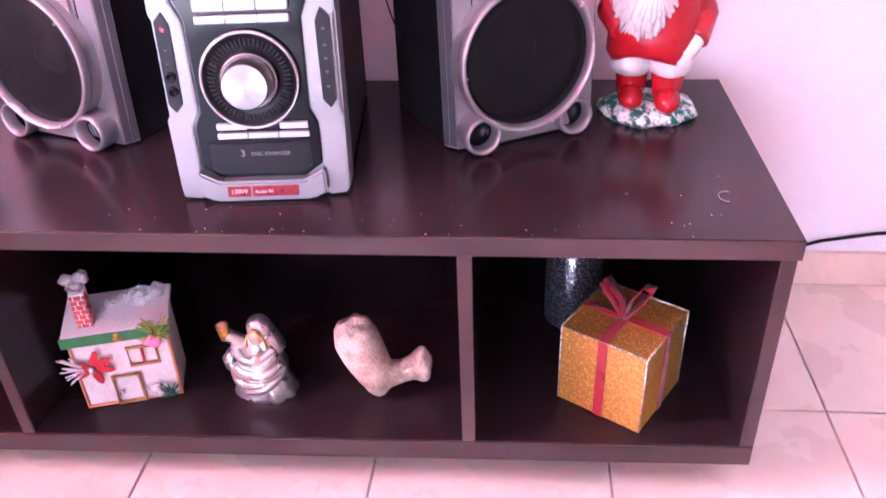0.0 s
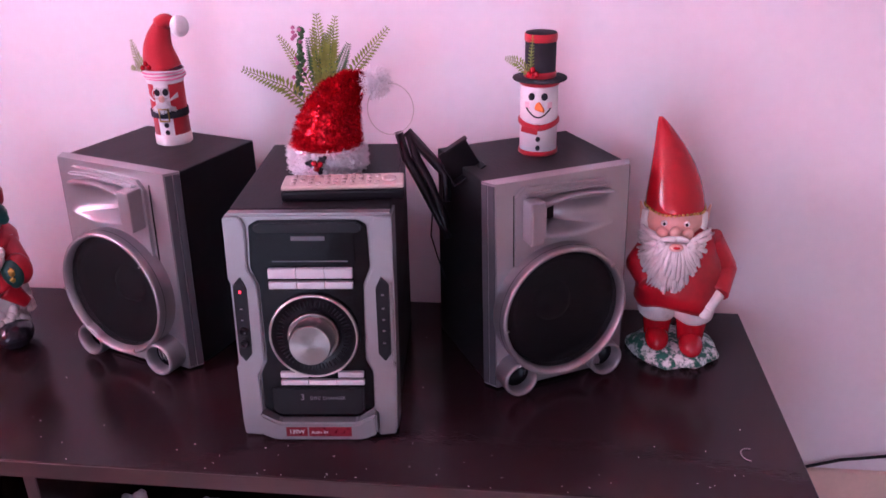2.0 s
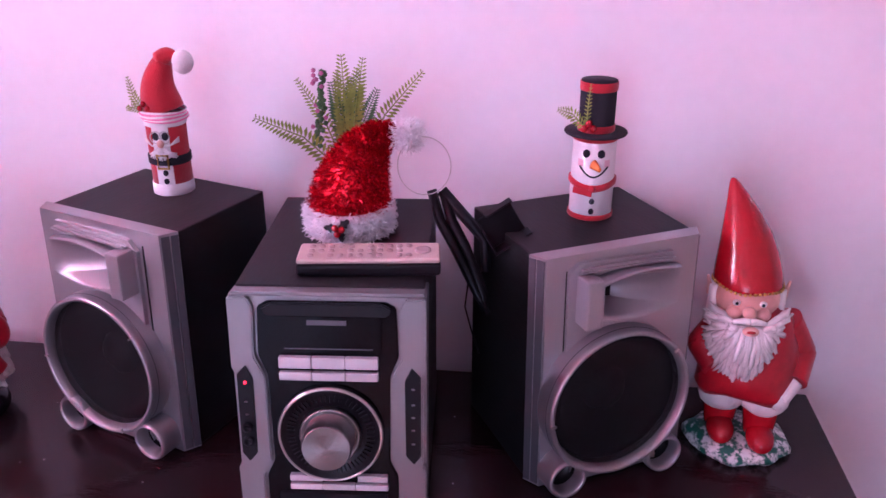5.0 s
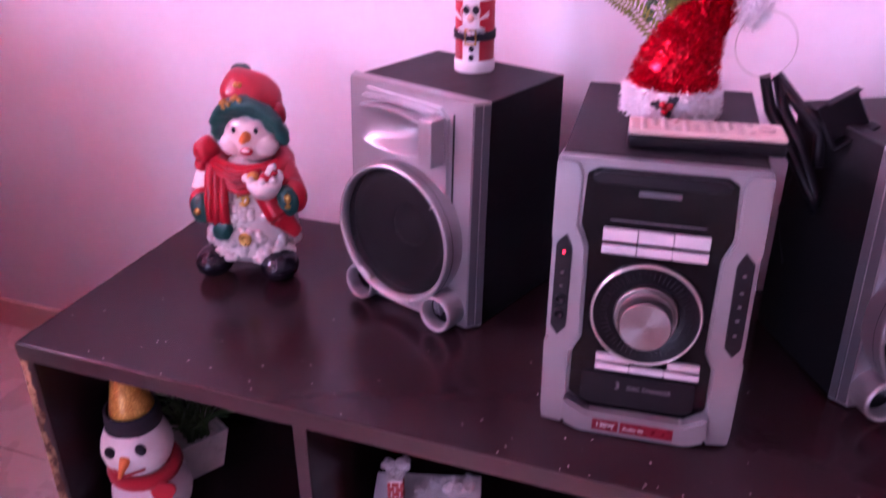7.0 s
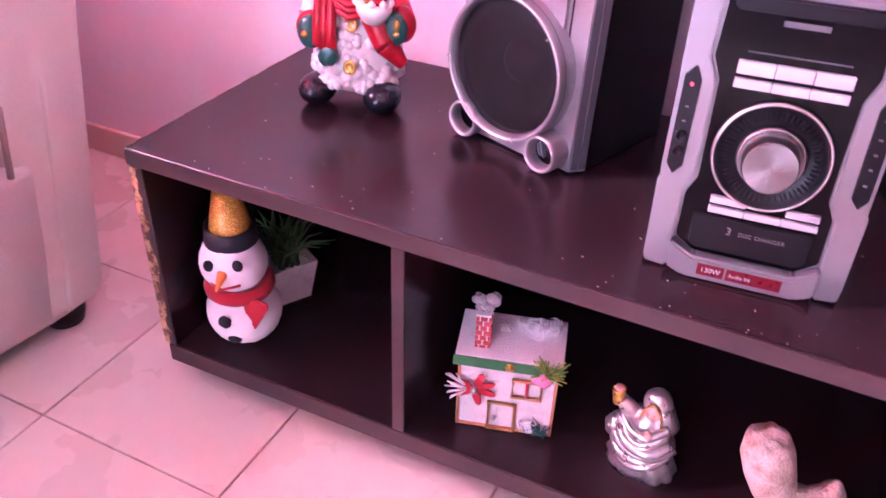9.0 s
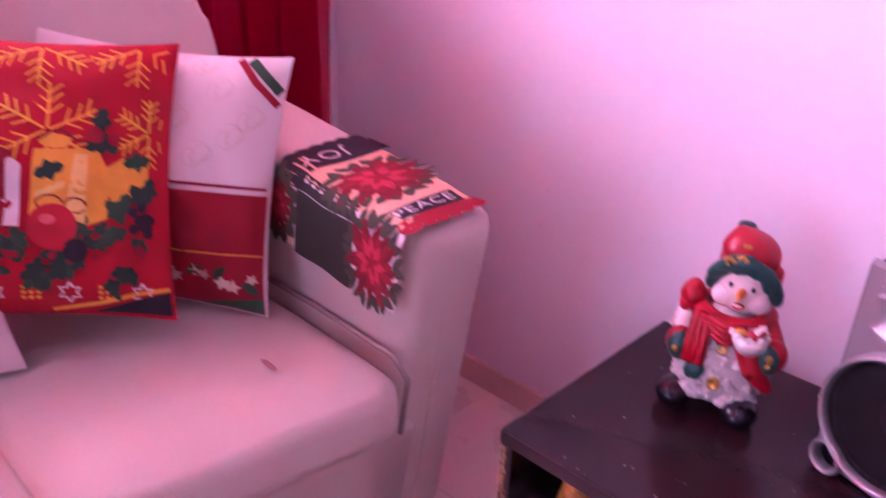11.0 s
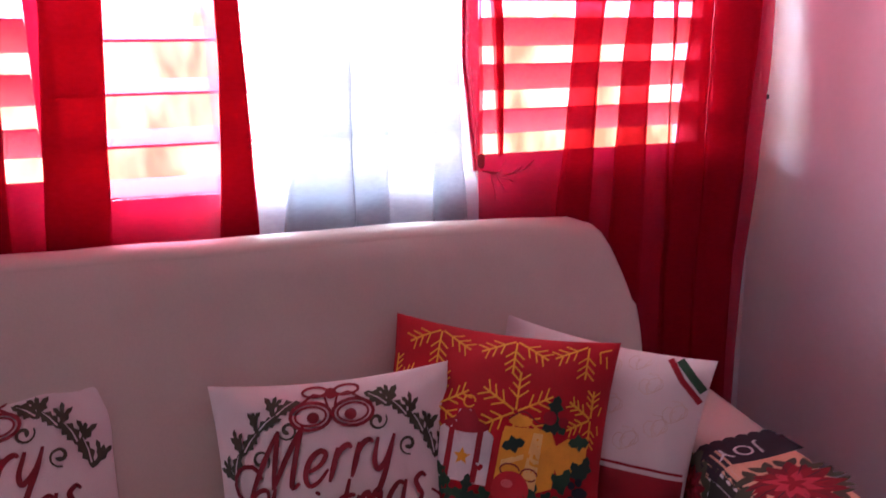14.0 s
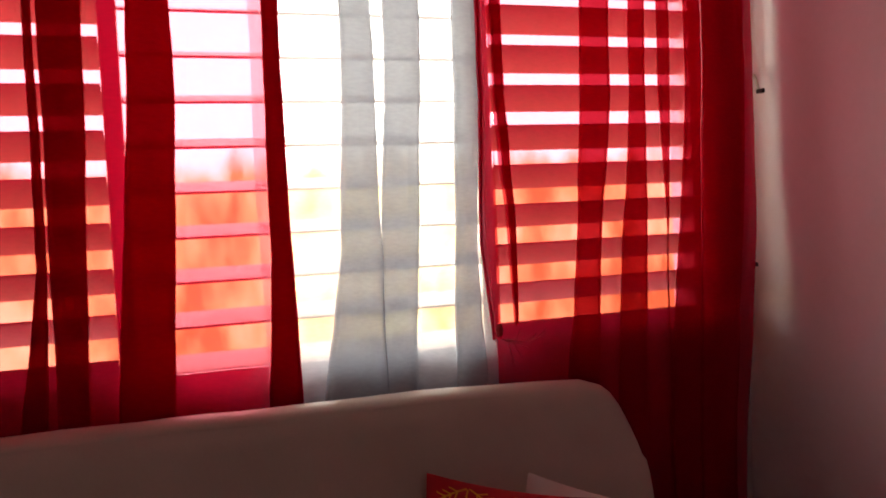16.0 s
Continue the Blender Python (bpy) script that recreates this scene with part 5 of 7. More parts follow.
SKIN = mat("rosy_glaze", (0.68, 0.36, 0.3), 0.32, vary=0.18, scale=50)
GOLD = mat("gold_paint", (0.6, 0.36, 0.08), 0.3, metal=0.8, vary=0.25, scale=120, bump=0.3)
DARK_GREEN = mat("dark_green_glaze", (0.012, 0.09, 0.075), 0.35, vary=0.3, scale=50, bump=0.3)
BLACK_GLAZE = mat("black_glaze", (0.012, 0.012, 0.018), 0.22, vary=0.2, scale=30)
FELT_RED = mat("red_felt", (0.42, 0.008, 0.018), 0.95, vary=0.15, scale=40, fine=500, bump=0.5, sheen=0.3)
FELT_WHITE = mat("white_felt", (0.76, 0.74, 0.75), 0.95, vary=0.08, scale=40, fine=500, bump=0.4, sheen=0.3)
FELT_BLACK = mat("black_felt", (0.015, 0.014, 0.02), 0.95, vary=0.2, scale=40, fine=500, bump=0.4)
ORANGE = mat("orange_clay", (0.75, 0.2, 0.03), 0.6, vary=0.15, scale=60)
PEARL = mat("pearl_silver_glaze", (0.62, 0.585, 0.57), 0.3, metal=0.85, vary=0.25, scale=60, bump=0.25)
BONE = mat("weathered_bone", (0.60, 0.49, 0.42), 0.85, vary=0.14, scale=30, fine=260, bump=1.0, dark=(0.33, 0.20, 0.13), patch=(0.50, 0.85))
SPRIG = mat("plastic_fern", (0.25, 0.32, 0.045), 0.5, vary=0.4, scale=60)
SPRIG_DARK = mat("plastic_fern_dark", (0.06, 0.15, 0.045), 0.5, vary=0.4, scale=60)
COTTON = mat("cotton_wool", (0.75, 0.73, 0.75), 1.0, vary=0.08, scale=60, fine=400, bump=0.8, sheen=0.4)
PINK = mat("pink_felt", (0.8, 0.22, 0.4), 0.9, vary=0.2, scale=60)


def figure(name, label, category, m, mats, *bms):
    ob = part(name, join(*bms), mats)
    ob.matrix_basis = m
    return tagged(ob, label, category)


def cone_between(a, b, ra, rb, bend=(0, 0, 0), n=12, seg=28, power=1.0):
    a, b, bend = Vector(a), Vector(b), Vector(bend)
    return tube([a.lerp(b, i / n) + bend * math.sin(math.pi * i / n) for i in range(n + 1)], [ra + (rb - ra) * (i / n) ** power for i in range(n + 1)], seg)


# garden gnome
gn = []
bs = lathe([(0, 0), (0.064, 0), (0.071, 0.006), (0.066, 0.015), (0.048, 0.022), (0, 0.024)], 36)
for v in bs.verts:
    v.co.x *= 1.05 + 0.12 * noise.noise(v.co * 40)
    v.co.y *= 0.88 + 0.15 * noise.noise(v.co * 35)
gn.append((bs, 0))
for x in (-0.027, 0.025):
    dy = -0.014 if x > 0 else 0.0
    gn += [(ball(x, -0.020 + dy, 0.033, 0.0195, 0.030, 0.0175), 1), (cone_between((x, 0.0 + dy, 0.03), (x, 0.004 + dy, 0.066), 0.020, 0.025), 1), (ball(x * 1.05, 0.000 + dy * 0.6, 0.080, 0.034, 0.034, 0.024, 0.08, 60), 2)]
coat = lathe([(0.048, 0.091), (0.061, 0.089), (0.068, 0.098), (0.067, 0.125), (0.060, 0.165), (0.049, 0.2), (0.03, 0.215), (0, 0.22)], 40)
for v in coat.verts:
    v.co.z += 0.006 * math.sin(3 * math.atan2(v.co.y, v.co.x) + 1) * max(0, 1 - (v.co.z - 0.09) / 0.03)
    v.co.y *= 0.82
    v.co *= 1 + 0.05 * noise.noise(v.co * 30)
gn.append((coat, 3))
gn += [(cone_between((0.038, 0, 0.192), (0.068, 0.010, 0.142), 0.021, 0.02), 3), (cone_between((0.068, 0.010, 0.145), (0.056, -0.026, 0.116), 0.02, 0.018), 3), (ball(0.066, 0.008, 0.142, 0.0205), 3), (cone_between((0.057, -0.024, 0.117), (0.04, -0.04, 0.096), 0.013, 0.011), 2), (ball(0.04, -0.04, 0.093, 0.0125, 0.011, 0.012), 2),
       (cone_between((-0.04, 0, 0.19), (-0.066, 0.0, 0.146), 0.02, 0.019), 3), (cone_between((-0.066, 0.0, 0.148), (-0.05, -0.03, 0.128), 0.019, 0.015), 3), (ball(-0.065, 0.0, 0.147, 0.0195), 3)]
gn.append((ball(-0.018, 0.0, 0.222, 0.045, 0.041, 0.036), 4))
gn.append((ball(-0.014, -0.014, 0.165, 0.051, 0.036, 0.046, 0.1, 60), 2))
rnd = random.Random(12)
for ring, (reach, low, seat) in enumerate(((1.0, 0.078, 0.0), (0.8, 0.062, 0.005), (0.58, 0.045, 0.009))):
    for i in range(56 - 12 * ring):
        a = -2.0 + 4.0 * (i + rnd.uniform(-0.3, 0.3)) / (55 - 12 * ring)
        tip = (-0.014 + 0.056 * reach * math.sin(a) + rnd.uniform(-0.003, 0.003), -0.046 - seat + 0.036 * (math.sin(a) * reach) ** 2, 0.190 - low * max(-0.35, math.cos(a)) - 0.004 * rnd.random())
        root = (-0.015 + 0.016 * math.sin(a), -0.046 - seat, 0.199 + 0.004 * math.cos(a))
        midp = tuple((p + q) / 2 + d for p, q, d in zip(root, tip, (rnd.uniform(-0.004, 0.004), -0.007, 0.003)))
        late = tuple(p + (q - p) * 0.8 + d for p, q, d in zip(root, tip, (rnd.uniform(-0.004, 0.004), -0.005, 0.0)))
        gn.append((tube([root, midp, late, tip], [0.0026, 0.0042, 0.004, 0.0014], 6), 2))
for sx in (-1, 1):
    gn += [(cone_between((-0.018 + sx * 0.04, -0.012, 0.192), (-0.018 + sx * 0.043, -0.008, 0.236), 0.011, 0.006, n=5, seg=10), 2), (cone_between((-0.017, -0.052, 0.2085), (-0.017 + sx * 0.033, -0.042, 0.197), 0.005, 0.002, (0, -0.003, 0.004), 5, 8), 2)]
gn += [(ball(-0.018, -0.044, 0.216, 0.0088), 4), (ball(-0.036, -0.036, 0.212, 0.0105, 0.008, 0.009), 4), (ball(0.0, -0.036, 0.212, 0.0105, 0.008, 0.009), 4), (ball(-0.016, -0.0585, 0.1985, 0.0105, 0.006, 0.0062), 4), (ball(-0.016, -0.0625, 0.1995, 0.006, 0.003, 0.0024), 1)]
for x in (-0.035, -0.002):
    gn += [(ball(x, -0.0375, 0.2265, 0.0052, 0.004, 0.0042, sub=2), 2), (ball(x, -0.0408, 0.2265, 0.0022, 0.0018, 0.0024, sub=2), 6)]
gn += [(cone_between((x0, -0.004, 0.222), (x0 + 0.006 * q, -0.004, 0.246), 0.0055, 0.0015, n=5, seg=10), 4) for x0, q in ((-0.064, -1), (0.028, 1))]
hat = lathe([(0.030, -0.004), (0.0440, -0.002), (0.0450, 0.002), (0.0430, 0.016), (0.0382, 0.036), (0.0320, 0.056), (0.0228, 0.078), (0.0135, 0.097), (0.0075, 0.108), (0.0035, 0.1135), (0, 0.1145)], 48)
for v in hat.verts:
    t = max(0.0, v.co.z / 0.1145)
    v.co += Vector((-0.018 - 0.029 * t + 0.008 * math.sin(math.pi * t), 0.001 + 0.055 * t, 0.2415))
gn.append((hat, 1))
for i in range(46):
    a = i * math.tau / 46
    gn.append((ball(-0.018 + 0.0448 * math.cos(a), 0.001 + 0.0452 * math.sin(a), 0.2405 + 0.0015 * math.sin(4 * a), 0.0024, sub=1), 5))
figure("garden_gnome", "glazed garden gnome with tall red pointed hat, on the bench", "figurine", pose(-0.125, -0.136, BT, 0, 0, -4) @ Matrix.Diagonal((0.92, 0.92, 0.99, 1)), [GREEN_MOTTLE, RED_GLOSS, WHITE_GLAZE, RED_PAINT, SKIN, GOLD, BLACK_GLAZE], *gn)

# snowman figurine in a scarf and bonnet
sn = []
sk = lathe([(0.02, 0.026), (0.058, 0.027), (0.070, 0.04), (0.072, 0.07), (0.067, 0.105), (0.058, 0.14), (0.048, 0.17), (0.0, 0.175)], 40)
for v in sk.verts:
    v.co.y *= 0.78
sn.append((sk, 0))
rnd = random.Random(2)
for _ in range(190):
    a, h = rnd.uniform(0, math.tau), rnd.uniform(0.034, 0.14)
    r = 0.070 - 0.2 * max(0, h - 0.08)
    sn.append((ball(r * math.cos(a), 0.78 * r * math.sin(a), h, rnd.uniform(0.007, 0.0105), sub=1), 0))
for x in (-0.055, 0.055):
    sn.append((ball(x, -0.038, 0.023, 0.030, 0.037, 0.023), 4))
hx, hy, hz = 0.018, 0.004, 0.213          # middle of the head
sn += [(ball(hx, hy, hz, 0.047, 0.043, 0.043), 6), (ball(hx - 0.026, hy - 0.024, hz - 0.012, 0.020, 0.018, 0.017), 6), (ball(hx + 0.028, hy - 0.024, hz - 0.012, 0.019, 0.018, 0.017), 6)]
# hat: a slumped dome with a fold, and the ruffled green brim that frames the face
dome = ball(hx - 0.004, hy + 0.014, 0.245, 0.047, 0.045, 0.054, 0.1, 28, 4)
for v in dome.verts:
    v.co.x -= 0.25 * max(0.0, v.co.z - 0.26)
    v.co += Vector((0.3, 0.6, 0.2)) * 0.0045 * math.sin(v.co.z * 160 + v.co.x * 40)
sn += [(dome, 1), (ball(hx - 0.022, hy + 0.03, 0.293, 0.014, 0.014, 0.0085, 0.3, 90, 2), 2), (ball(hx + 0.041, hy + 0.004, 0.238, 0.012, 0.014, 0.016, 0.2, 70, 2), 1), (ball(hx - 0.041, hy + 0.004, 0.232, 0.013, 0.014, 0.016, 0.2, 70, 2), 1)]
for lap, (w, t) in enumerate(((0.0, 0.0135), (0.006, 0.011))):
    brim = tube([(hx + (0.047 + w) * math.sin(a), hy - 0.030 + 0.022 * (1 - math.cos(a)) - w, 0.206 + (0.050 + w) * math.cos(a) ** (1 if math.cos(a) > 0 else 3)) for a in [-1.75 + 3.5 * i / 30 for i in range(31)]], [t * (0.75 + 0.25 * math.sin(0.1 + 3.0 * i / 30)) for i in range(31)], 10)
    for v in brim.verts:
        v.co += Vector((1, 0.6, 1)) * 0.0045 * noise.noise(v.co * 70 + Vector((lap, 0, 0)))
    sn.append((brim, 2))
for x, z in ((-0.004, 0.262), (0.014, 0.268)):
    sn += [(ball(x + 0.006 * math.cos(k), -0.043 + 0.001 * k, z + 0.005 * math.sin(k), 0.0048, 0.003, 0.0045, sub=1), 3) for k in (0.3, 1.6, 2.8, 4.1, 5.4)]
sn += [(ball(hx - 0.002 + d, -0.034, 0.288, 0.0042, 0.003, 0.0045, sub=1), 3) for d in (-0.003, 0.003)]
sn += [(cone_between((hx + 0.004, -0.036, 0.217), (hx + 0.004, -0.053, 0.2165), 0.0078, 0.0055, n=4, seg=14), 5), (ball(hx + 0.004, -0.053, 0.2165, 0.0056, sub=2), 5)]
for x in (-0.015, 0.020):
    sn.append((ball(hx + x, -0.0375, 0.226, 0.0034, 0.003, 0.0046, sub=2), 4))
sn += [(ball(hx + 0.003, -0.0405, 0.1965, 0.0105, 0.005, 0.0062, sub=2), 1), (ball(hx + 0.003, -0.0445, 0.1985, 0.0075, 0.002, 0.0024, sub=2), 0)]
# scarf with a knot, two long tails, arms and mittens
sn.append((tube([(0.010 + 0.052 * math.cos(a), 0.042 * math.sin(a), 0.166 + 0.006 * math.sin(a)) for a in [i * math.tau / 30 for i in range(30)]], 0.0175, 10, True), 1))
for k in range(4):
    sn.append((tube([(-0.03 + 0.004 * k, -0.052, 0.176 - 0.008 * k), (0.01, -0.0595, 0.168 - 0.009 * k), (0.045, -0.052, 0.172 - 0.008 * k)], 0.0055, 7), 1))
for k in range(3):
    sn.append((cone_between((-0.036 + 0.010 * k, -0.044, 0.176), (-0.040 + 0.011 * k, -0.062, 0.098 - 0.004 * k), 0.0085, 0.0085, (0, -0.008, 0), 8, 12), 1))
sn += [(cone_between((0.045, -0.045, 0.145), (0.068, -0.052, 0.105), 0.021, 0.019, n=8), 1), (cone_between((0.066, -0.050, 0.108), (0.092, -0.044, 0.078), 0.019, 0.009, n=8), 1), (ball(-0.058, -0.006, 0.184, 0.021, 0.024, 0.020, 0.25, 60), 1), (ball(-0.064, -0.008, 0.165, 0.014, 0.02, 0.012, 0.25, 60), 1)]
sn += [(cone_between((-0.058, 0, 0.16), (-0.066, -0.028, 0.125), 0.019, 0.018), 6), (ball(-0.060, -0.040, 0.113, 0.023, 0.02, 0.026), 1), (ball(-0.056, -0.054, 0.112, 0.0195, 0.016, 0.0245, 0.1, 50), 2), (ball(-0.058, -0.0705, 0.113, 0.007, 0.003, 0.006, sub=1), 3), (ball(-0.022, -0.064, 0.086, 0.017, 0.011, 0.014, 0.35, 80), 2), (ball(-0.030, -0.062, 0.077, 0.009, 0.009, 0.009, 0.3, 80, 2), 2)]
sn += [(cone_between((0.06, 0, 0.165), (0.084, -0.026, 0.138), 0.019, 0.019), 1), (ball(0.088, -0.036, 0.133, 0.021, 0.019, 0.026), 1), (ball(0.082, -0.050, 0.130, 0.0185, 0.014, 0.0245, 0.1, 50), 2), (ball(0.087, -0.063, 0.138, 0.0065, 0.003, 0.009, sub=1), 3), (ball(0.086, -0.063, 0.126, 0.006, 0.003, 0.005, sub=1), 3)]
sn += [(lathe([(0, 0), (0.018, 0), (0.0265, 0.014), (0.0275, 0.024), (0.022, 0.027), (0, 0.022)], 20, pose(0.050, -0.058, 0.142, 8, 6)), 0), (ball(0.038, -0.066, 0.169, 0.010, 0.008, 0.008, sub=2), 3), (ball(0.056, -0.064, 0.168, 0.012, 0.009, 0.008, 0.2, 80, 2), 1), (tube([(0.056, -0.064, 0.167), (0.066, -0.064, 0.184), (0.073, -0.064, 0.186)], 0.0048, 8), 0), (tube([(0.060, -0.062, 0.166), (0.072, -0.062, 0.178)], 0.0052, 8), 1)]
sn += [(ball(0.050 + 0.026 * math.cos(k * 0.7), -0.058 + 0.022 * math.sin(k * 0.7), 0.167, 0.0068, sub=1), 0) for k in range(9)]
for y, z in ((-0.0485, 0.128), (-0.0595, 0.070)):
    sn.append((lathe([(0, 0), (0.0098, 0), (0.0108, 0.004), (0.0072, 0.0055), (0.005, 0.003), (0, 0.003)], 18, pose(0.011, y, z, 80)), 3))
figure("snowman_figurine", "glazed snowman figurine in a red and green bonnet and red scarf", "figurine", pose(-1.203, -0.181, BT, 0, 0, 11) @ Matrix.Diagonal((0.91, 0.91, 1, 1)), [WHITE_GLAZE, RED_PAINT, DARK_GREEN, GOLD, BLACK_GLAZE, ORANGE, mat("rosy_white_glaze", (0.74, 0.62, 0.6), 0.3, vary=0.14, scale=40)], *sn)


def frond(pts, w, n=22, seed=0):
    """A fern frond: a rib with pairs of small leaflets."""
    rnd = random.Random(seed)
    P = [Vector(p) for p in pts]
    def at(t):
        t = min(0.9999, max(0, t)) * (len(P) - 1)
        i = int(t)
        return P[i].lerp(P[i + 1], t - i)
    bm = tube([at(i / 8) for i in range(9)], [0.0014 - 0.0009 * i / 8 for i in range(9)], 5)
    for i in range(1, n + 1):
        t = i / (n + 0.5)
        c, d = at(t), (at(t + 0.03) - at(t - 0.03)).normalized()
        s = d.cross(Vector((0.2, -1, 0.15))).normalized()
        l = w * (0.35 + 0.65 * math.sin(math.pi * min(1, 0.25 + t * 0.75)))
        for k in (-1, 1):
            e = c + (s * k + d * 0.45).normalized() * l + Vector((0, rnd.uniform(-0.15, 0.15), 0)) * l
            h = d * l * 0.2
            f = bm.faces.new([bm.verts.new(q) for q in (c - h * 0.3, c.lerp(e, 0.5) - h, e, c.lerp(e, 0.55) + h)])
    return bm


# felt-covered can figures on the loudspeakers
ST = BT + 0.303
R = 0.0315


def wrap(a0, a1, z0, z1, r=R + 0.0012, n=10):
    bm = bmesh.new()
    g = [[bm.verts.new((r * math.sin(a0 + (a1 - a0) * i / n), -r * math.cos(a0 + (a1 - a0) * i / n), z)) for i in range(n + 1)] for z in (z0, z1)]
    for i in range(n):
        bm.faces.new((g[0][i], g[0][i + 1], g[1][i + 1], g[1][i]))
    return bm


def on_can(a, z, r, d=R + 0.001, flat_=0.5):
    return ball(d * math.sin(a), -d * math.cos(a), z, r, r * flat_, r, sub=2)


def can_band(z0, z1, out=0.0016, r=R):
    return lathe([(r + 0.0006, z0), (r + out, z0 + 0.001), (r + out, z1 - 0.001), (r + 0.0006, z1)], 36)


sc = thing("felt_santa_can", "red felt-covered can with cap and yarn beard, on a loudspeaker", "decoration", pose(-0.893, -0.079, ST, 0, 0, 6) @ Matrix.Diagonal((0.82, 0.82, 0.95, 1)))
part("can", lathe([(0, 0), (R, 0), (R, 0.108), (0, 0.108)], 36), FELT_RED, sc)
part("hem", can_band(0, 0.017), FELT_WHITE, sc)
part("collar", can_band(0.098, 0.109), FELT_WHITE, sc)
part("front_strip", wrap(-0.42, 0.42, 0.012, 0.1), FELT_WHITE, sc)
belt = part("belt", can_band(0.044, 0.057, 0.0024), FELT_BLACK, sc)
part("buckle", tube([(-0.0085, -R - 0.0036, 0.041), (0.0085, -R - 0.0036, 0.041), (0.0085, -R - 0.0036, 0.060), (-0.0085, -R - 0.0036, 0.060)], 0.0022, 6, True), GOLD, belt, "gold buckle")
for z in (0.034, 0.022):
    part("button", on_can(0.03, z, 0.0045), FELT_BLACK, sc)
for k in (-0.22, 0.22):
    part("eye", on_can(k, 0.086, 0.006, flat_=0.3), FELT_BLACK, sc)
    ex, ey = R * math.sin(k), -R * math.cos(k) - 0.003
    part("spectacle_ring", tube([(ex + 0.0085 * math.cos(i * math.tau / 16), ey, 0.085 + 0.0085 * math.sin(i * math.tau / 16)) for i in range(16)], 0.0008, 5, True), CHROME, sc)
part("nose", on_can(0.0, 0.076, 0.006, R + 0.003, 1), SKIN, sc)
rnd = random.Random(31)
beard = []
for i in range(46):
    a = -0.75 + 1.5 * i / 45
    beard.append(tube([(0.002 * a, -R - 0.003, 0.073), (R * 0.55 * math.sin(a) + rnd.uniform(-0.001, 0.001), -R * 1.1 - rnd.uniform(0, 0.002), 0.066 + rnd.uniform(-0.001, 0.001)), (R * math.sin(a * 1.05), -R * math.cos(a) * 1.06 - 0.002, 0.054 + 0.006 * abs(a) + rnd.uniform(-0.003, 0.003))], 0.001, 4))
for k in (-1, 1):
    beard += [tube([(0, -R - 0.0035, 0.073), (k * 0.014, -R - 0.004, 0.074), (k * 0.027, -R * 0.75, 0.078 + 0.002 * j)], 0.0009, 4) for j in range(4)]
tagged(part("yarn_beard", join(*beard), FELT_WHITE, sc), kind="stuff")
for i in range(6):
    part("yarn_ring", tube([((R + 0.0035 + 0.002 * math.sin(a * 3 + i)) * math.cos(a), (R + 0.0035) * math.sin(a), 0.106 + i * 0.0022 + 0.001 * math.sin(2 * a + i)) for a in [k * math.tau / 30 for k in range(30)]], 0.0016, 5, True), FELT_WHITE if i % 2 else PINK, sc)
cap = part("cap", join(cone_between((0, 0, 0.116), (0.010, 0, 0.184), R + 0.001, 0.014, (-0.008, 0, 0), 14, 30, 1.5), cone_between((0.006, 0, 0.183), (0.032, -0.004, 0.187), 0.0145, 0.007, (0, 0, 0.006), 6, 16)), FELT_RED, sc)
pom = ball(0.042, -0.006, 0.183, 0.0165, rough=0.06, freq=150)
part("pompom", pom, COTTON, cap, "white wool pompom")
for pts, w, n, k in (([(-0.026, -0.022, 0.12), (-0.036, -0.024, 0.14), (-0.042, -0.022, 0.166)], 0.009, 12, 3), ([(-0.026, -0.024, 0.12), (-0.04, -0.026, 0.125), (-0.048, -0.028, 0.123)], 0.007, 8, 4)):
    part("fern_sprig", frond(pts, w, n, k), SPRIG, sc)
for i in range(3):
    part("berry", ball(-0.027 + 0.006 * i, -0.029, 0.124 + 0.006 * (i % 2), 0.0042, sub=2), RED_GLOSS, sc)

wc = thing("felt_snowman_can", "white felt-covered can snowman with a black top hat, on a loudspeaker", "decoration", pose(-0.337, -0.098, ST, 0, 0, -2) @ Matrix.Diagonal((0.84, 0.84, 0.985, 1)))
part("can", lathe([(0, 0), (R, 0), (R, 0.104), (0, 0.104)], 36), FELT_WHITE, wc)
part("red_hem", can_band(0, 0.007, 0.002), FELT_RED, wc)
part("red_collar", can_band(0.1, 0.107, 0.002), FELT_RED, wc)
brim = part("hat_brim", lathe([(0, 0.107), (0.0445, 0.107), (0.0455, 0.1085), (0.0445, 0.110), (0, 0.110)], 40), FELT_BLACK, wc)
crown = part("hat_crown", lathe([(0.0255, 0.1102), (0.0255, 0.172), (0, 0.173)], 32), FELT_BLACK, wc)
part("hat_ribbon", can_band(0.1103, 0.119, 0.0015, 0.0254), FELT_RED, crown)
part("hat_ribbon", can_band(0.160, 0.171, 0.0015, 0.0254), FELT_RED, crown)
for a, z, r, f, m in ((-0.36, 0.087, 0.0055, 0.3, FELT_BLACK), (0.3, 0.087, 0.0055, 0.3, FELT_BLACK)):
    part("eye", on_can(a, z, r, flat_=f), m, wc)
for z in (0.026, 0.013):
    part("button", on_can(0.02, z, 0.004), FELT_BLACK, wc)
for a in (-0.62, 0.62):
    part("cheek", wrap(a - 0.14, a + 0.14, 0.070, 0.079, R + 0.0007, 4), mat("blush_felt", (0.78, 0.5, 0.58), 0.95, vary=0.1), wc)
part("nose", cone_between((-0.001, -R, 0.074), (0.009, -R - 0.010, 0.069), 0.0066, 0.0025, n=5, seg=12), ORANGE, wc, "orange clay nose")
part("mouth", tube([((R + 0.001) * math.sin(a), -(R + 0.001) * math.cos(a), 0.071 - 0.0135 * math.cos(a * 2.3)) for a in [-0.66 + 0.11 * i for i in range(13)]], 0.0012, 6), FELT_BLACK, wc)
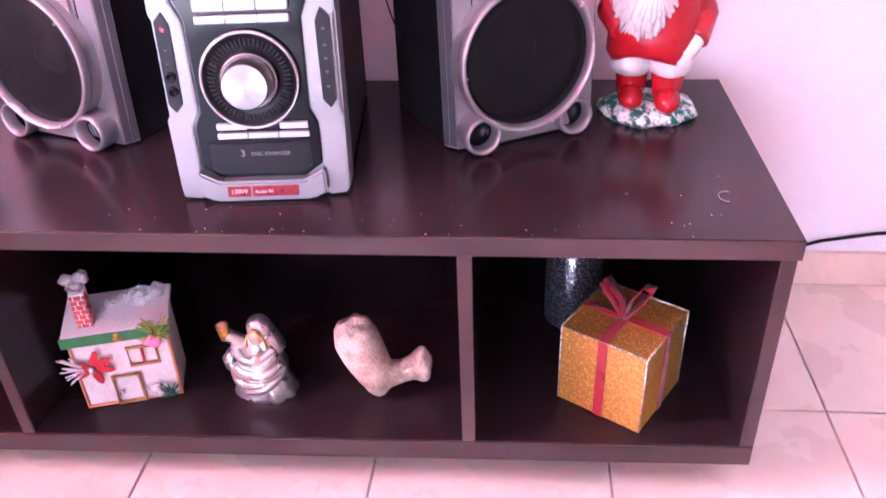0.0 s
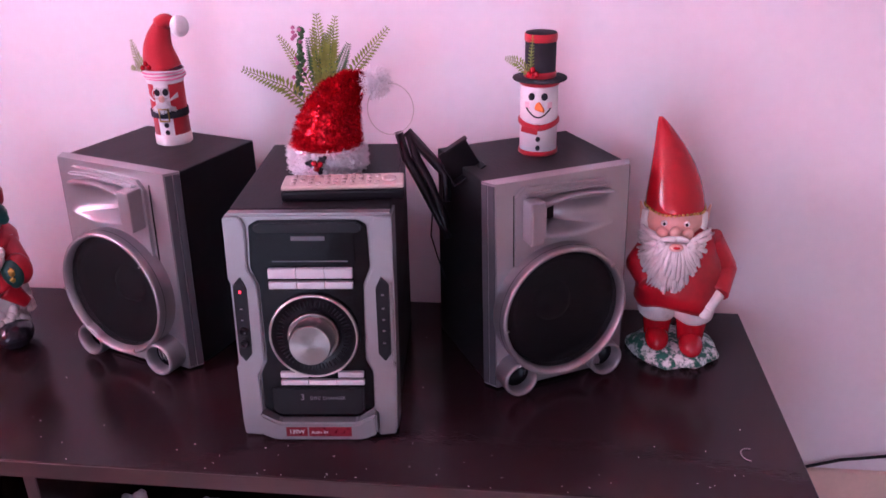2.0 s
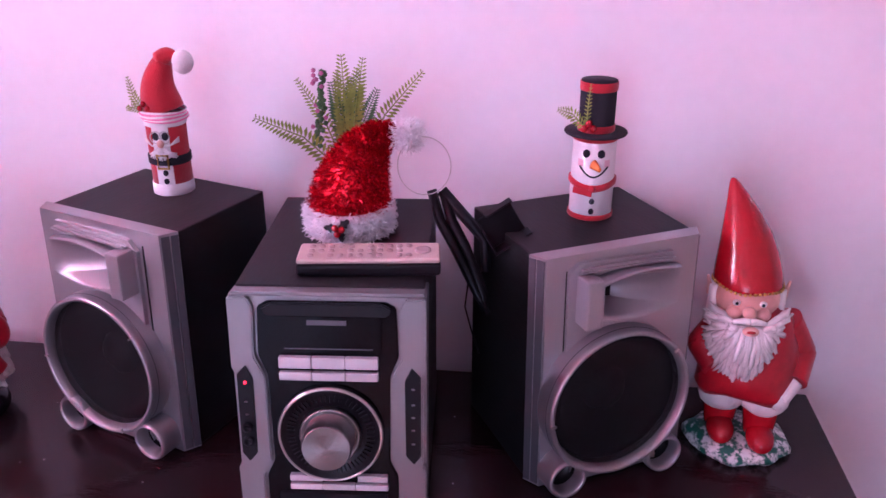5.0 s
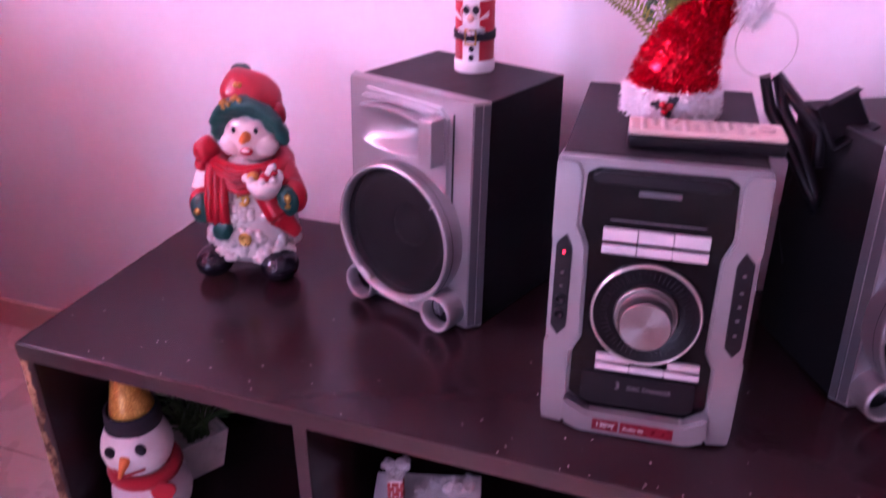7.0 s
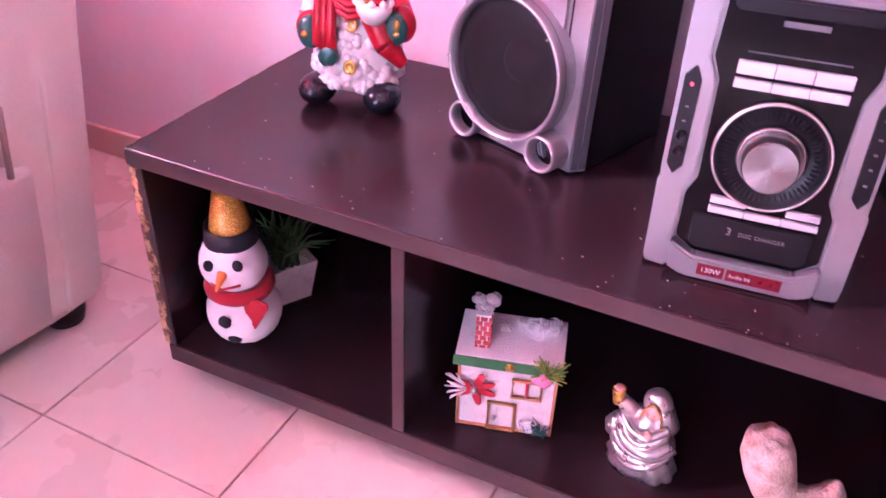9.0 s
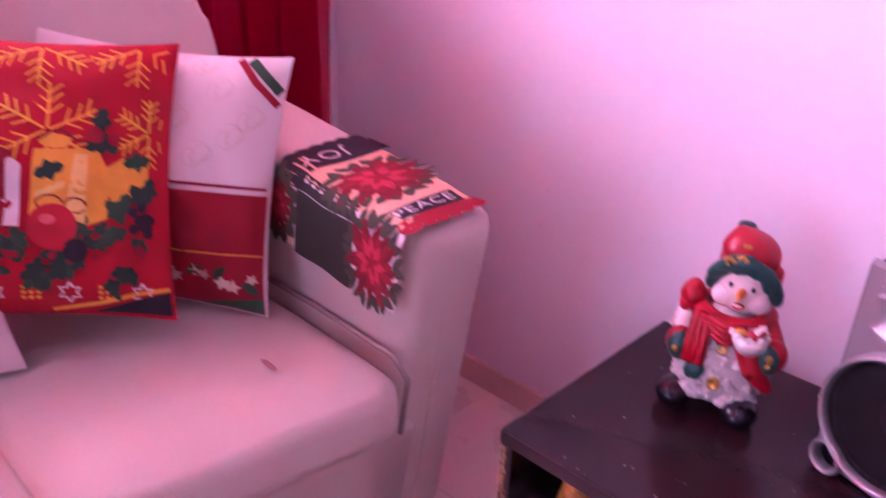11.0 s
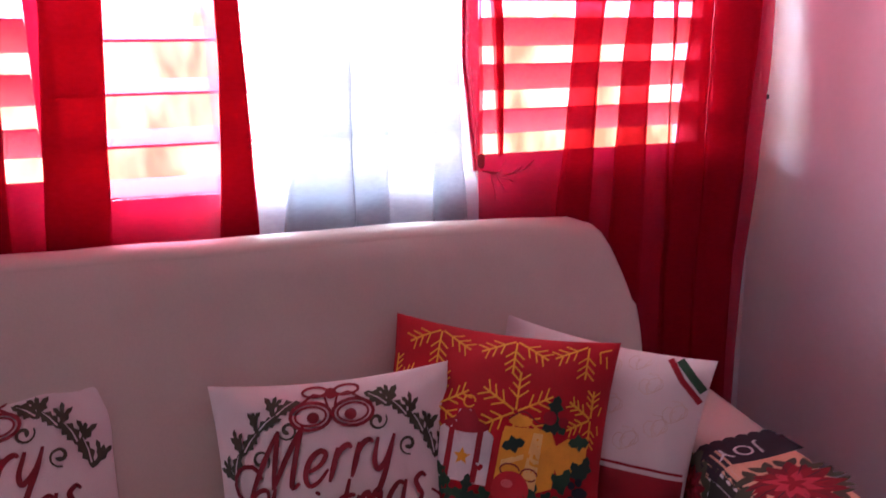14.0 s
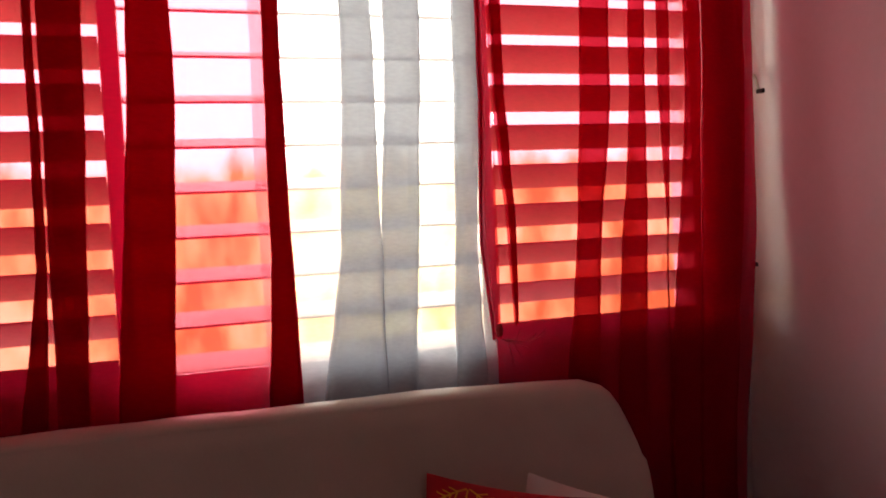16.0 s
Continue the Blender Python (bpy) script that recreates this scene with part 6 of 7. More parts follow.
scarf = part("scarf", lathe([(R + 0.0006, 0.044), (R + 0.0034, 0.046), (R + 0.0034, 0.051), (R + 0.0006, 0.053)], 36), FELT_RED, wc)
for v in scarf.data.vertices:
    v.co.z -= 0.006 * max(0.0, -v.co.y / R) ** 2
part("scarf_end", moved(box(-0.024, 0.004, -0.0012, 0.0012, -0.0042, 0.0042, 0.0008, 1), pose(-0.004, -R - 0.0042, 0.0375, 0, 8, -12)), FELT_RED, wc)
part("scarf_knot", ball(0.0, -R - 0.004, 0.043, 0.0055, 0.003, 0.005, 0.15, 90, 2), FELT_RED, wc)
for pts, w, n, k in (([(-0.014, -0.026, 0.116), (-0.014, -0.03, 0.145), (-0.012, -0.029, 0.172)], 0.0065, 12, 5), ([(-0.016, -0.028, 0.118), (-0.035, -0.03, 0.135), (-0.056, -0.03, 0.14)], 0.010, 11, 6)):
    part("fern_sprig", frond(pts, w, n, k), SPRIG, wc)
for i in range(3):
    part("berry", ball(-0.017 + 0.006 * i, -0.031, 0.118 + 0.006 * (i % 2), 0.0048, sub=2), RED_GLOSS, wc)

# polystyrene snowman in the open bay
BF = 0.096
sm = [(ball(0, 0, 0.049, 0.052, 0.050, 0.050, 0.03, 40), 0), (ball(-0.005, -0.004, 0.134, 0.0455, 0.044, 0.044, 0.03, 40), 0)]
sm += [(lathe([(0.0345, 0), (0.0358, 0.001), (0.0335, 0.024), (0.030, 0.025)], 28, pose(-0.005, 0, 0.165, 4)), 1), (lathe([(0.0285, 0), (0.0165, 0.053), (0, 0.054)], 28, pose(-0.005, 0.002, 0.184, 4)), 4)]
for x, z in ((-0.025, 0.148), (0.013, 0.151)):
    sm.append((ball(x, -0.042, z, 0.0072, 0.0045, 0.0088, sub=2), 1))
sm += [(cone_between((-0.007, -0.044, 0.139), (-0.010, -0.066, 0.127), 0.0075, 0.002, n=6, seg=12), 3), (tube([(-0.026, -0.041, 0.120), (-0.01, -0.0475, 0.115), (0.014, -0.043, 0.121)], 0.002, 6), 2)]
sm.append((tube([(-0.002 + 0.038 * math.cos(a), 0.036 * math.sin(a), 0.094 + 0.003 * math.sin(a)) for a in [i * math.tau / 30 for i in range(30)]], 0.0105, 8, True), 2))
sm.append((prism([(0.012, 0.100), (0.044, 0.090), (0.046, 0.082), (0.026, 0.048), (0.014, 0.072)], 0.006, pose(0, -0.052, 0, -8), 0.0015), 2))
sm += [(ball(-0.012, -0.049, 0.062, 0.0105, 0.005, 0.0115, sub=1), 1), (ball(-0.002, -0.046, 0.032, 0.0115, 0.006, 0.008, sub=1), 1)]
figure("foam_snowman", "white foam snowman with gold and black hat, in the bench", "decoration", pose(-1.284, -0.400, bay_floor(-1.284), 0, 0, 22) @ Matrix.Scale(1.11, 4), [FELT_WHITE, FELT_BLACK, FELT_RED, ORANGE, glitter("gold_glitter_paper", (0.5, 0.27, 0.03), (0.9, 0.6, 0.15))], *sm)

# kneeling angel in pearl glaze
an = []
rb = lathe([(0.0, 0.0), (0.044, 0.0), (0.047, 0.008), (0.040, 0.03), (0.034, 0.045), (0.040, 0.058), (0.036, 0.075), (0.031, 0.092), (0.024, 0.106), (0.012, 0.116), (0, 0.118)], 72)
for v in rb.verts:
    a = math.atan2(v.co.y, v.co.x)
    low = max(0.0, 1 - v.co.z / 0.11)
    k = 1 + low * (0.16 * abs(math.sin(a * 4.5 + v.co.z * 30)) ** 0.6 - 0.06 + 0.12 * noise.noise(v.co * 30))
    v.co.x = v.co.x * k + 0.012 * low * (v.co.x > 0)
    v.co.y *= 0.8 * k
an.append((rb, 0))


def swathe(pts, w, seed):
    """A gathered length of cloth: a few creased rolls side by side."""
    out = []
    for j in range(4):
        q = [(x + 0.0025 * math.sin(seed + j * 2 + i), y - 0.002 * math.sin(j * 1.7 + i * 0.8), z + w * (j - 1.5) / 3 * (1 - 0.25 * abs(i - 1))) for i, (x, y, z) in enumerate(pts)]
        out.append((tube([tuple(c) for c in curve(q, 4)], w * 0.26, 8), 0))
    return out


an += swathe([(-0.046, -0.004, 0.062), (-0.02, -0.034, 0.048), (0.02, -0.038, 0.052), (0.045, -0.012, 0.066)], 0.034, 1)
an += swathe([(-0.04, 0.0, 0.088), (-0.012, -0.032, 0.076), (0.014, -0.034, 0.082), (0.034, -0.012, 0.096)], 0.026, 4)
an += [(ball(-0.044, -0.006, 0.064, 0.017, 0.018, 0.022, 0.25, 60), 0), (ball(0.008, -0.016, 0.124, 0.0125, 0.0105, 0.0145), 1), (ball(0.008, 0.004, 0.128, 0.0215, 0.019, 0.0235, 0.06, 70), 0), (cone_between((0.009, 0.006, 0.125), (0.016, 0.006, 0.085), 0.020, 0.030, n=8), 0)]
an += [(tube([(0.008 + 0.0165 * math.cos(a), -0.0175 - 0.002 * math.sin(a), 0.119 + 0.0225 * math.sin(a) - 0.012 * abs(math.cos(a))) for a in [-0.3 + (math.pi + 0.6) * i / 18 for i in range(19)]], 0.0022, 6), 2), (cone_between((-0.022, -0.004, 0.1), (-0.042, -0.012, 0.122), 0.013, 0.010), 0), (cone_between((-0.046, -0.012, 0.112), (-0.048, -0.012, 0.140), 0.0075, 0.0105, n=5, seg=14), 2), (ball(-0.047, -0.012, 0.139, 0.0085, 0.008, 0.004), 1), (ball(0.012, -0.036, 0.096, 0.0075, 0.006, 0.009), 1)]
an += [(ball(0.004 + d, -0.0265, 0.127, 0.0014, 0.001, 0.0016, sub=1), 2) for d in (0, 0.009)]
figure("angel_figurine", "small kneeling figurine in pearly silver glaze with gold trim", "figurine", pose(-0.664, -0.376, bay_floor(-0.664), 0, 0, -6) @ Matrix.Scale(0.86, 4), [PEARL, SKIN, GOLD], *an)

# old bone
bn = []
body = tube([(-0.052, 0.0, 0.140), (-0.047, 0.0, 0.115), (-0.036, -0.002, 0.08), (-0.024, -0.004, 0.048), (-0.018, -0.004, 0.026)], [0.030, 0.036, 0.035, 0.031, 0.024], 20)
shaft = tube([(-0.03, -0.004, 0.046), (-0.002, -0.004, 0.040), (0.022, -0.002, 0.043), (0.036, 0.0, 0.047)], [0.033, 0.024, 0.0185, 0.021], 18)
bn = [body, shaft, ball(0.050, 0.0, 0.048, 0.020, 0.024, 0.029, 0.25, 40), ball(0.052, 0.004, 0.072, 0.011, 0.012, 0.010, 0.2, 60), ball(-0.048, 0, 0.140, 0.027, 0.028, 0.010, 0.4, 60), ball(-0.02, -0.004, 0.024, 0.024, 0.022, 0.023, 0.15, 60)]
bb = join(*bn)
for v in bb.verts:
    v.co *= 1 + 0.05 * noise.noise(v.co * 60)
bone = tagged(part("old_bone", bb, BONE), "weathered pale brown animal bone standing in the bench bay", "bone")
bone.matrix_basis = pose(-0.480, -0.375, bay_floor(-0.480), 0, 0, 8) @ Matrix.Diagonal((0.88, 0.88, 0.84, 1))
weld = bone.modifiers.new("weld", "REMESH")
weld.mode, weld.voxel_size, weld.use_smooth_shade = "VOXEL", 0.0035, True

# ---- decorations and small things ----
PAPER = mat("white_flocked_card", (0.72, 0.66, 0.66), 0.9, vary=0.18, scale=40, fine=300, bump=0.5)
BRICK = mat("painted_brick_red", (0.4, 0.05, 0.05), 0.7, vary=0.2, scale=60)
ROPE = mat("gold_cord", (0.5, 0.27, 0.1), 0.6, metal=0.2, vary=0.3, scale=200)
RIBBON_GREEN = mat("green_ribbon", (0.02, 0.16, 0.05), 0.4, vary=0.2, scale=80)
TAN = mat("orange_braid", (0.6, 0.25, 0.12), 0.8, vary=0.2, scale=100)

# card cottage in the bench bay
ho = thing("toy_cottage", "white flocked card cottage with brick chimney and cotton snow", "decoration", pose(-0.848, -0.402, bay_floor(-0.848), 0, 0, 16))
W, D, E1, E2 = 0.0645, 0.072, 0.124, 0.135
hb = bmesh.new()
pr = [(0, 0), (D, 0), (D, E2), (0, E1)]
vs = [[hb.verts.new((x, y, z)) for y, z in pr] for x in (-W, W)]
hb.faces.new(vs[0]), hb.faces.new(vs[1][::-1])
for i in range(4):
    j = (i + 1) % 4
    hb.faces.new((vs[0][j], vs[0][i], vs[1][i], vs[1][j]))
bmesh.ops.recalc_face_normals(hb, faces=hb.faces)
part("wall", hb, PAPER, ho)
rf = box(-W - 0.006, W + 0.006, -0.006, D + 0.004, 0.0, 0.007, 0.002)
sl = math.degrees(math.atan2(E2 - E1, D))
roof = part("roof", moved(rf, pose(0, 0, E1, sl)), COTTON, ho, "roof covered with cotton snow")


def wisp(x, y, z, r, n, seed, flatten=0.8):
    """A tuft of loose cotton: many fine curled fibres about a small core."""
    rnd = random.Random(seed)
    out = [ball(x, y, z, r * 0.72, r * 0.6, r * 0.6 * flatten, 0.5, 60)]
    for _ in range(n):
        d = Vector((rnd.gauss(0, 1), rnd.gauss(0, 1), rnd.gauss(0, 1))).normalized()
        c = Vector((x, y, z)) + Vector((d.x, d.y * 0.8, d.z * flatten)) * r * rnd.uniform(0.5, 0.85)
        t = d.cross(Vector((rnd.gauss(0, 1), rnd.gauss(0, 1), rnd.gauss(0, 1)))).normalized() * r
        out.append(tube([c - t * 0.5, c + d * r * 0.2, c + t * 0.5 + d * r * 0.12], [0.0003, 0.0009, 0.0003], 4))
    return join(*out)


for x, y, z, r in ((0.034, 0.05, 0.140, 0.022), (0.05, 0.055, 0.144, 0.016), (0.016, 0.058, 0.138, 0.015), (-0.012, 0.05, 0.134, 0.012)):
    tagged(part("snow_tuft", wisp(x, y, z, r, 60, int(x * 1000) + 50), COTTON, roof), kind="stuff")
part("green_ribbon", box(-W - 0.008, W + 0.007, -0.0085, -0.0065, E1 - 0.011, E1 + 0.005), RIBBON_GREEN, ho)
part("gold_rosette", join(*[lathe([(0.006 - 0.002 * i, 0), (0.0065 - 0.002 * i, 0.002), (0.005 - 0.002 * i, 0.002)], 14, pose(0.002, -0.0085 - 0.001 * i, E1 - 0.003, 90)) for i in range(3)]), GOLD, ho)
for x in (-W, W):
    part("corner_braid", tube([(x, -0.002, 0.0), (x, -0.002, E1 - 0.01)], 0.0022, 6), TAN, ho)
part("base_braid", tube([(-W, -0.002, 0.002), (W, -0.002, 0.002)], 0.0022, 6), TAN, ho)
for x0, x1, z0, z1, nm in ((-0.022, 0.014, 0.002, 0.05, "door_frame"), (0.008, 0.046, 0.066, 0.096, "window_frame")):
    part(nm, tube([(x0, -0.004, z0), (x1, -0.004, z0), (x1, -0.004, z1), (x0, -0.004, z1)], 0.003, 6, True), ROPE, ho)
part("window_bar", tube([(0.027, -0.004, 0.066), (0.027, -0.004, 0.096)], 0.0022, 6), FELT_RED, ho)
part("doorknob", ball(-0.014, -0.005, 0.022, 0.0035, sub=2), CHROME, ho)
bow = []
for a in (15, 75, 150, 205, 290, 335):
    bow.append(moved(prism([(0, 0), (0.012, 0.006), (0.026, 0.004), (0.03, 0), (0.026, -0.004), (0.012, -0.006)], 0.002), Matrix.Translation((-0.042, -0.009, 0.074)) @ Matrix.Rotation(radians(a), 4, "Y")))
part("red_bow", join(*bow), FELT_RED, ho)
part("bow_pearl", ball(-0.042, -0.011, 0.074, 0.0055, sub=2), CHROME, ho)
rnd = random.Random(3)
part("frosted_twig", join(*[tube([(-0.05, -0.006, 0.072), (-0.05 - rnd.uniform(0.012, 0.032), -0.006 - rnd.uniform(0, 0.012), 0.072 + rnd.uniform(-0.02, 0.03))], 0.001, 4) for _ in range(22)]), COTTON, ho)
part("pine_sprig", join(*[tube([(0.05, -0.004, 0.112), (0.05 + rnd.uniform(-0.02, 0.028), -0.004 - rnd.uniform(0, 0.02), 0.112 + rnd.uniform(0.002, 0.034))], 0.0011, 4) for _ in range(60)]), SPRIG, ho)
part("pink_flower", ball(0.045, -0.01, 0.107, 0.012, 0.006, 0.010, 0.4, 90), PINK, ho)
tagged(part("snow_bank", wisp(0.034, -0.004, 0.020, 0.016, 50, 12), COTTON, ho), kind="stuff")
part("green_bush", join(*[tube([(0.05, -0.006, 0.003), (0.05 + rnd.uniform(-0.014, 0.014), -0.007 - rnd.uniform(0, 0.01), 0.004 + rnd.uniform(0.004, 0.026))], 0.0011, 4) for _ in range(40)]), DARK_GREEN, ho)
ch = part("chimney", box(-0.0475, -0.0285, 0.010, 0.029, E1 - 0.001, E1 + 0.062), FELT_WHITE, ho, "chimney painted with small red bricks")
for k in range(7):
    z = E1 + 0.006 + k * 0.0078
    for x0, x1 in (((-0.0477, -0.0390), (-0.0372, -0.0283)) if k % 2 else ((-0.0477, -0.0435), (-0.0418, -0.0330), (-0.0313, -0.0283))):
        part("brick", box(x0, x1, 0.0088, 0.0105, z, z + 0.0062), BRICK, ch)
    part("brick", box(-0.0288, -0.0273, 0.011 + 0.004 * (k % 2), 0.020 + 0.004 * (k % 2), z, z + 0.0062), BRICK, ch)
tagged(part("cotton_smoke", join(wisp(-0.038, 0.018, E1 + 0.070, 0.012, 50, 7), wisp(-0.046, 0.018, E1 + 0.081, 0.010, 40, 8), wisp(-0.028, 0.02, E1 + 0.082, 0.011, 40, 9)), mat("grey_cotton_smoke", (0.42, 0.41, 0.43), 1.0, vary=0.2, scale=60, sheen=0.3), ho), kind="stuff")

# glittering gift box
GOLD_GLIT = glitter("gold_glitter_card", (0.42, 0.22, 0.035), (0.95, 0.68, 0.25), 750, 0.16)
SATIN = mat("red_satin_ribbon", (0.32, 0.004, 0.02), 0.3, vary=0.3, scale=60, fine=300, sheen=0.3)
gx = thing("gift_box", "gold glitter gift box tied with red ribbon, in the bench", "gift box", pose(-0.162, -0.37, bay_floor(-0.16) + 0.001, 0, 0, -33))
S = 0.0605
part("box", box(-S, S, -S, S, 0, 0.125, 0.001, 1), GOLD_GLIT, gx)
SP = glitter("silver_bead_trim", (0.3, 0.25, 0.18), (0.9, 0.85, 0.75), 500, 0.5)
for a in (-S, S):
    for b in (-S, S):
        part("bead_trim", tube([(a, b, 0.002), (a, b, 0.124)], 0.0014, 6), SP, gx)
    part("bead_trim", tube([(a, -S, 0.125), (a, S, 0.125)], 0.0014, 6), SP, gx)
    part("bead_trim", tube([(-S, a, 0.125), (S, a, 0.125)], 0.0014, 6), SP, gx)
q = S + 0.0012
part("ribbon", join(box(-0.0065, 0.0065, -q, -S, 0, 0.126), box(-0.0065, 0.0065, S, q, 0, 0.126), box(-0.0065, 0.0065, -q, q, 0.1252, 0.1268)), SATIN, gx)
part("ribbon", join(box(-q, -S, -0.0065, 0.0065, 0, 0.1262), box(S, q, -0.0065, 0.0065, 0, 0.1262), box(-q, q, -0.0065, 0.0065, 0.1256, 0.1274)), SATIN, gx)


def strip(pts, w, twist=0.0):
    """A flat band of ribbon along pts."""
    P = [Vector(p) for p in pts]
    bm = bmesh.new()
    rows = []
    for i, p in enumerate(P):
        d = (P[min(i + 1, len(P) - 1)] - P[max(i - 1, 0)]).normalized()
        s = d.cross(Vector((0, 0, 1)))
        s = (s if s.length > 0.05 else Vector((1, 0, 0))).normalized()
        s = Matrix.Rotation(twist * i / len(P), 3, d) @ s
        n = s.cross(d) * 0.0005
        rows.append([bm.verts.new(p + s * w / 2 + n), bm.verts.new(p - s * w / 2 + n), bm.verts.new(p - s * w / 2 - n), bm.verts.new(p + s * w / 2 - n)])
    for a, b in zip(rows, rows[1:]):
        for k in range(4):
            bm.faces.new((a[k], a[(k + 1) % 4], b[(k + 1) % 4], b[k])).smooth = True
    bm.faces.new(rows[0][::-1]), bm.faces.new(rows[-1])
    return bm


part("bow_loop", strip([(0, 0, 0.128), (0.016, 0.004, 0.150), (0.032, 0.008, 0.178), (0.02, 0.004, 0.182), (0.005, 0.002, 0.154), (0, 0, 0.129)], 0.019, 0.4), SATIN, gx)
part("bow_loop", strip([(0, 0, 0.128), (-0.02, 0.004, 0.148), (-0.04, 0.008, 0.164), (-0.034, 0.005, 0.174), (-0.008, 0.002, 0.153), (0, 0, 0.129)], 0.018, -0.3), SATIN, gx)
part("bow_tail", strip([(0, 0, 0.128), (-0.02, -0.004, 0.133), (-0.046, -0.002, 0.129)], 0.010, 0.2), SATIN, gx)
part("bow_tail", strip([(0, 0, 0.128), (-0.026, 0.02, 0.132), (-0.05, 0.034, 0.128)], 0.009, -0.2), SATIN, gx)
part("bow_knot", ball(0, 0, 0.131, 0.008, 0.007, 0.006, 0.1, 80), SATIN, gx)

# dark glitter vase behind the gift
DG = glitter("dark_glitter_glass", (0.03, 0.028, 0.035), (0.6, 0.55, 0.62), 700, 0.22)
va = tagged(part("glitter_vase", lathe([(0, 0), (0.04, 0), (0.042, 0.004), (0.042, 0.2), (0.0395, 0.2), (0.039, 0.01), (0, 0.01)], 36), DG), "dark glitter covered cylindrical vase in the bench bay", "vase")
va.matrix_basis = pose(-0.218, -0.2, bay_floor(-0.218) + 0.001)

# potted plant behind the foam snowman
pp = thing("potted_plant", "artificial grass plant in a square white pot, in the bench bay", "plant", pose(-1.292, -0.280, bay_floor(-1.292) + 0.001, 0, 0, 60) @ Matrix.Scale(0.88, 4))
pot = bmesh.new()
rings = [[pot.verts.new((a * w, b * w, z)) for a, b in ((-1, -1), (1, -1), (1, 1), (-1, 1))] for w, z in ((0.032, 0), (0.045, 0.085), (0.041, 0.085), (0.039, 0.07))]
for a, b in zip(rings, rings[1:]):
    for k in range(4):
        pot.faces.new((a[k], a[(k + 1) % 4], b[(k + 1) % 4], b[k]))
pot.faces.new(rings[0][::-1]), pot.faces.new(rings[-1])
part("pot", pot, WHITE_GLAZE, pp)
rnd = random.Random(9)
gr = []
for _ in range(60):
    a, o, h = rnd.uniform(0, math.tau), rnd.uniform(0.03, 0.1), rnd.uniform(0.08, 0.16)
    pts = [(rnd.uniform(-0.02, 0.02), rnd.uniform(-0.02, 0.02), 0.07)]
    pts += [(pts[0][0] + o * math.cos(a) * t ** 1.6, pts[0][1] + min(0.09, o * math.sin(a) * t ** 1.6), 0.07 + h * (t - 0.35 * t ** 3)) for t in (0.35, 0.7, 1.0)]
    gr.append(tube(pts, [0.003, 0.0028, 0.002, 0.0006], 4))
tagged(part("grass_leaves", join(*gr), SPRIG_DARK, pp), kind="stuff")

# tinsel hat with ferns on the stereo
TINSEL_RED = mat("red_tinsel", (0.62, 0.004, 0.012), 0.22, metal=0.75, vary=0.5, scale=300)
TINSEL_WHITE = mat("white_tinsel", (0.92, 0.9, 0.93), 0.5, vary=0.08, scale=300)
th = thing("tinsel_hat", "red and white tinsel hat with fern sprigs, on the stereo", "decoration", pose(-0.626, -0.180, BT + 0.3, 0, 0, 4))
hat_axis = [Vector(q) for q in ((0.0, 0, 0.03), (0.003, 0, 0.053), (0.010, 0, 0.076), (0.019, 0, 0.096), (0.031, 0, 0.111), (0.046, -0.002, 0.119), (0.060, -0.003, 0.121))]
hat_rad = [0.045, 0.041, 0.0345, 0.0270, 0.0185, 0.011, 0.006]
part("hat_core", tube(hat_axis, hat_rad, 24), TINSEL_RED, th)
part("band_core", lathe([(0.03, 0.001), (0.050, 0.002), (0.0515, 0.02), (0.048, 0.034), (0.03, 0.035)], 32), TINSEL_WHITE, th)
part("pompom_core", ball(0.071, -0.004, 0.120, 0.014), TINSEL_WHITE, th)


def tinsel(places, n, size, seed):
    """Short foil strips standing out of a form: places(random) gives a point and its outward direction."""
    rnd = random.Random(seed)
    bm = bmesh.new()
    for _ in range(n):
        p, d = places(rnd)
        d = (d + Vector((rnd.uniform(-1, 1), rnd.uniform(-1, 1), rnd.uniform(-1, 1))) * 0.9).normalized()
        s = d.orthogonal().normalized()
        s = Matrix.Rotation(rnd.uniform(0, 6.3), 3, d) @ s
        l, w = size * rnd.uniform(0.6, 1.3), 0.00062
        q = p + d * l * 0.5 + s * l * 0.18
        e = p + d * l
        bm.faces.new([bm.verts.new(v) for v in (p - s * w, q - s * w, q + s * w, p + s * w)])
        bm.faces.new([bm.verts.new(v) for v in (q - s * w, e - s * w * 0.6, e + s * w * 0.6, q + s * w)])
    return bm


def on_hat(rnd):
    t = rnd.random() * (len(hat_axis) - 1.001)
    i = int(t)
    c, r = hat_axis[i].lerp(hat_axis[i + 1], t - i), hat_rad[i] + (hat_rad[i + 1] - hat_rad[i]) * (t - i)
    a = rnd.uniform(0, math.tau)
    ax = (hat_axis[i + 1] - hat_axis[i]).normalized()
    s = ax.orthogonal().normalized()
    d = Matrix.Rotation(a, 3, ax) @ s
    return c + d * r, d


def on_band(rnd):
    a = rnd.uniform(0, math.tau)
    d = Vector((math.cos(a), math.sin(a), 0))
    return d * 0.049 + Vector((0, 0, rnd.uniform(0.003, 0.034))), d


def on_pom(rnd):
    d = Vector((rnd.gauss(0, 1), rnd.gauss(0, 1), rnd.gauss(0, 1))).normalized()
    return Vector((0.071, -0.004, 0.120)) + d * 0.012, d


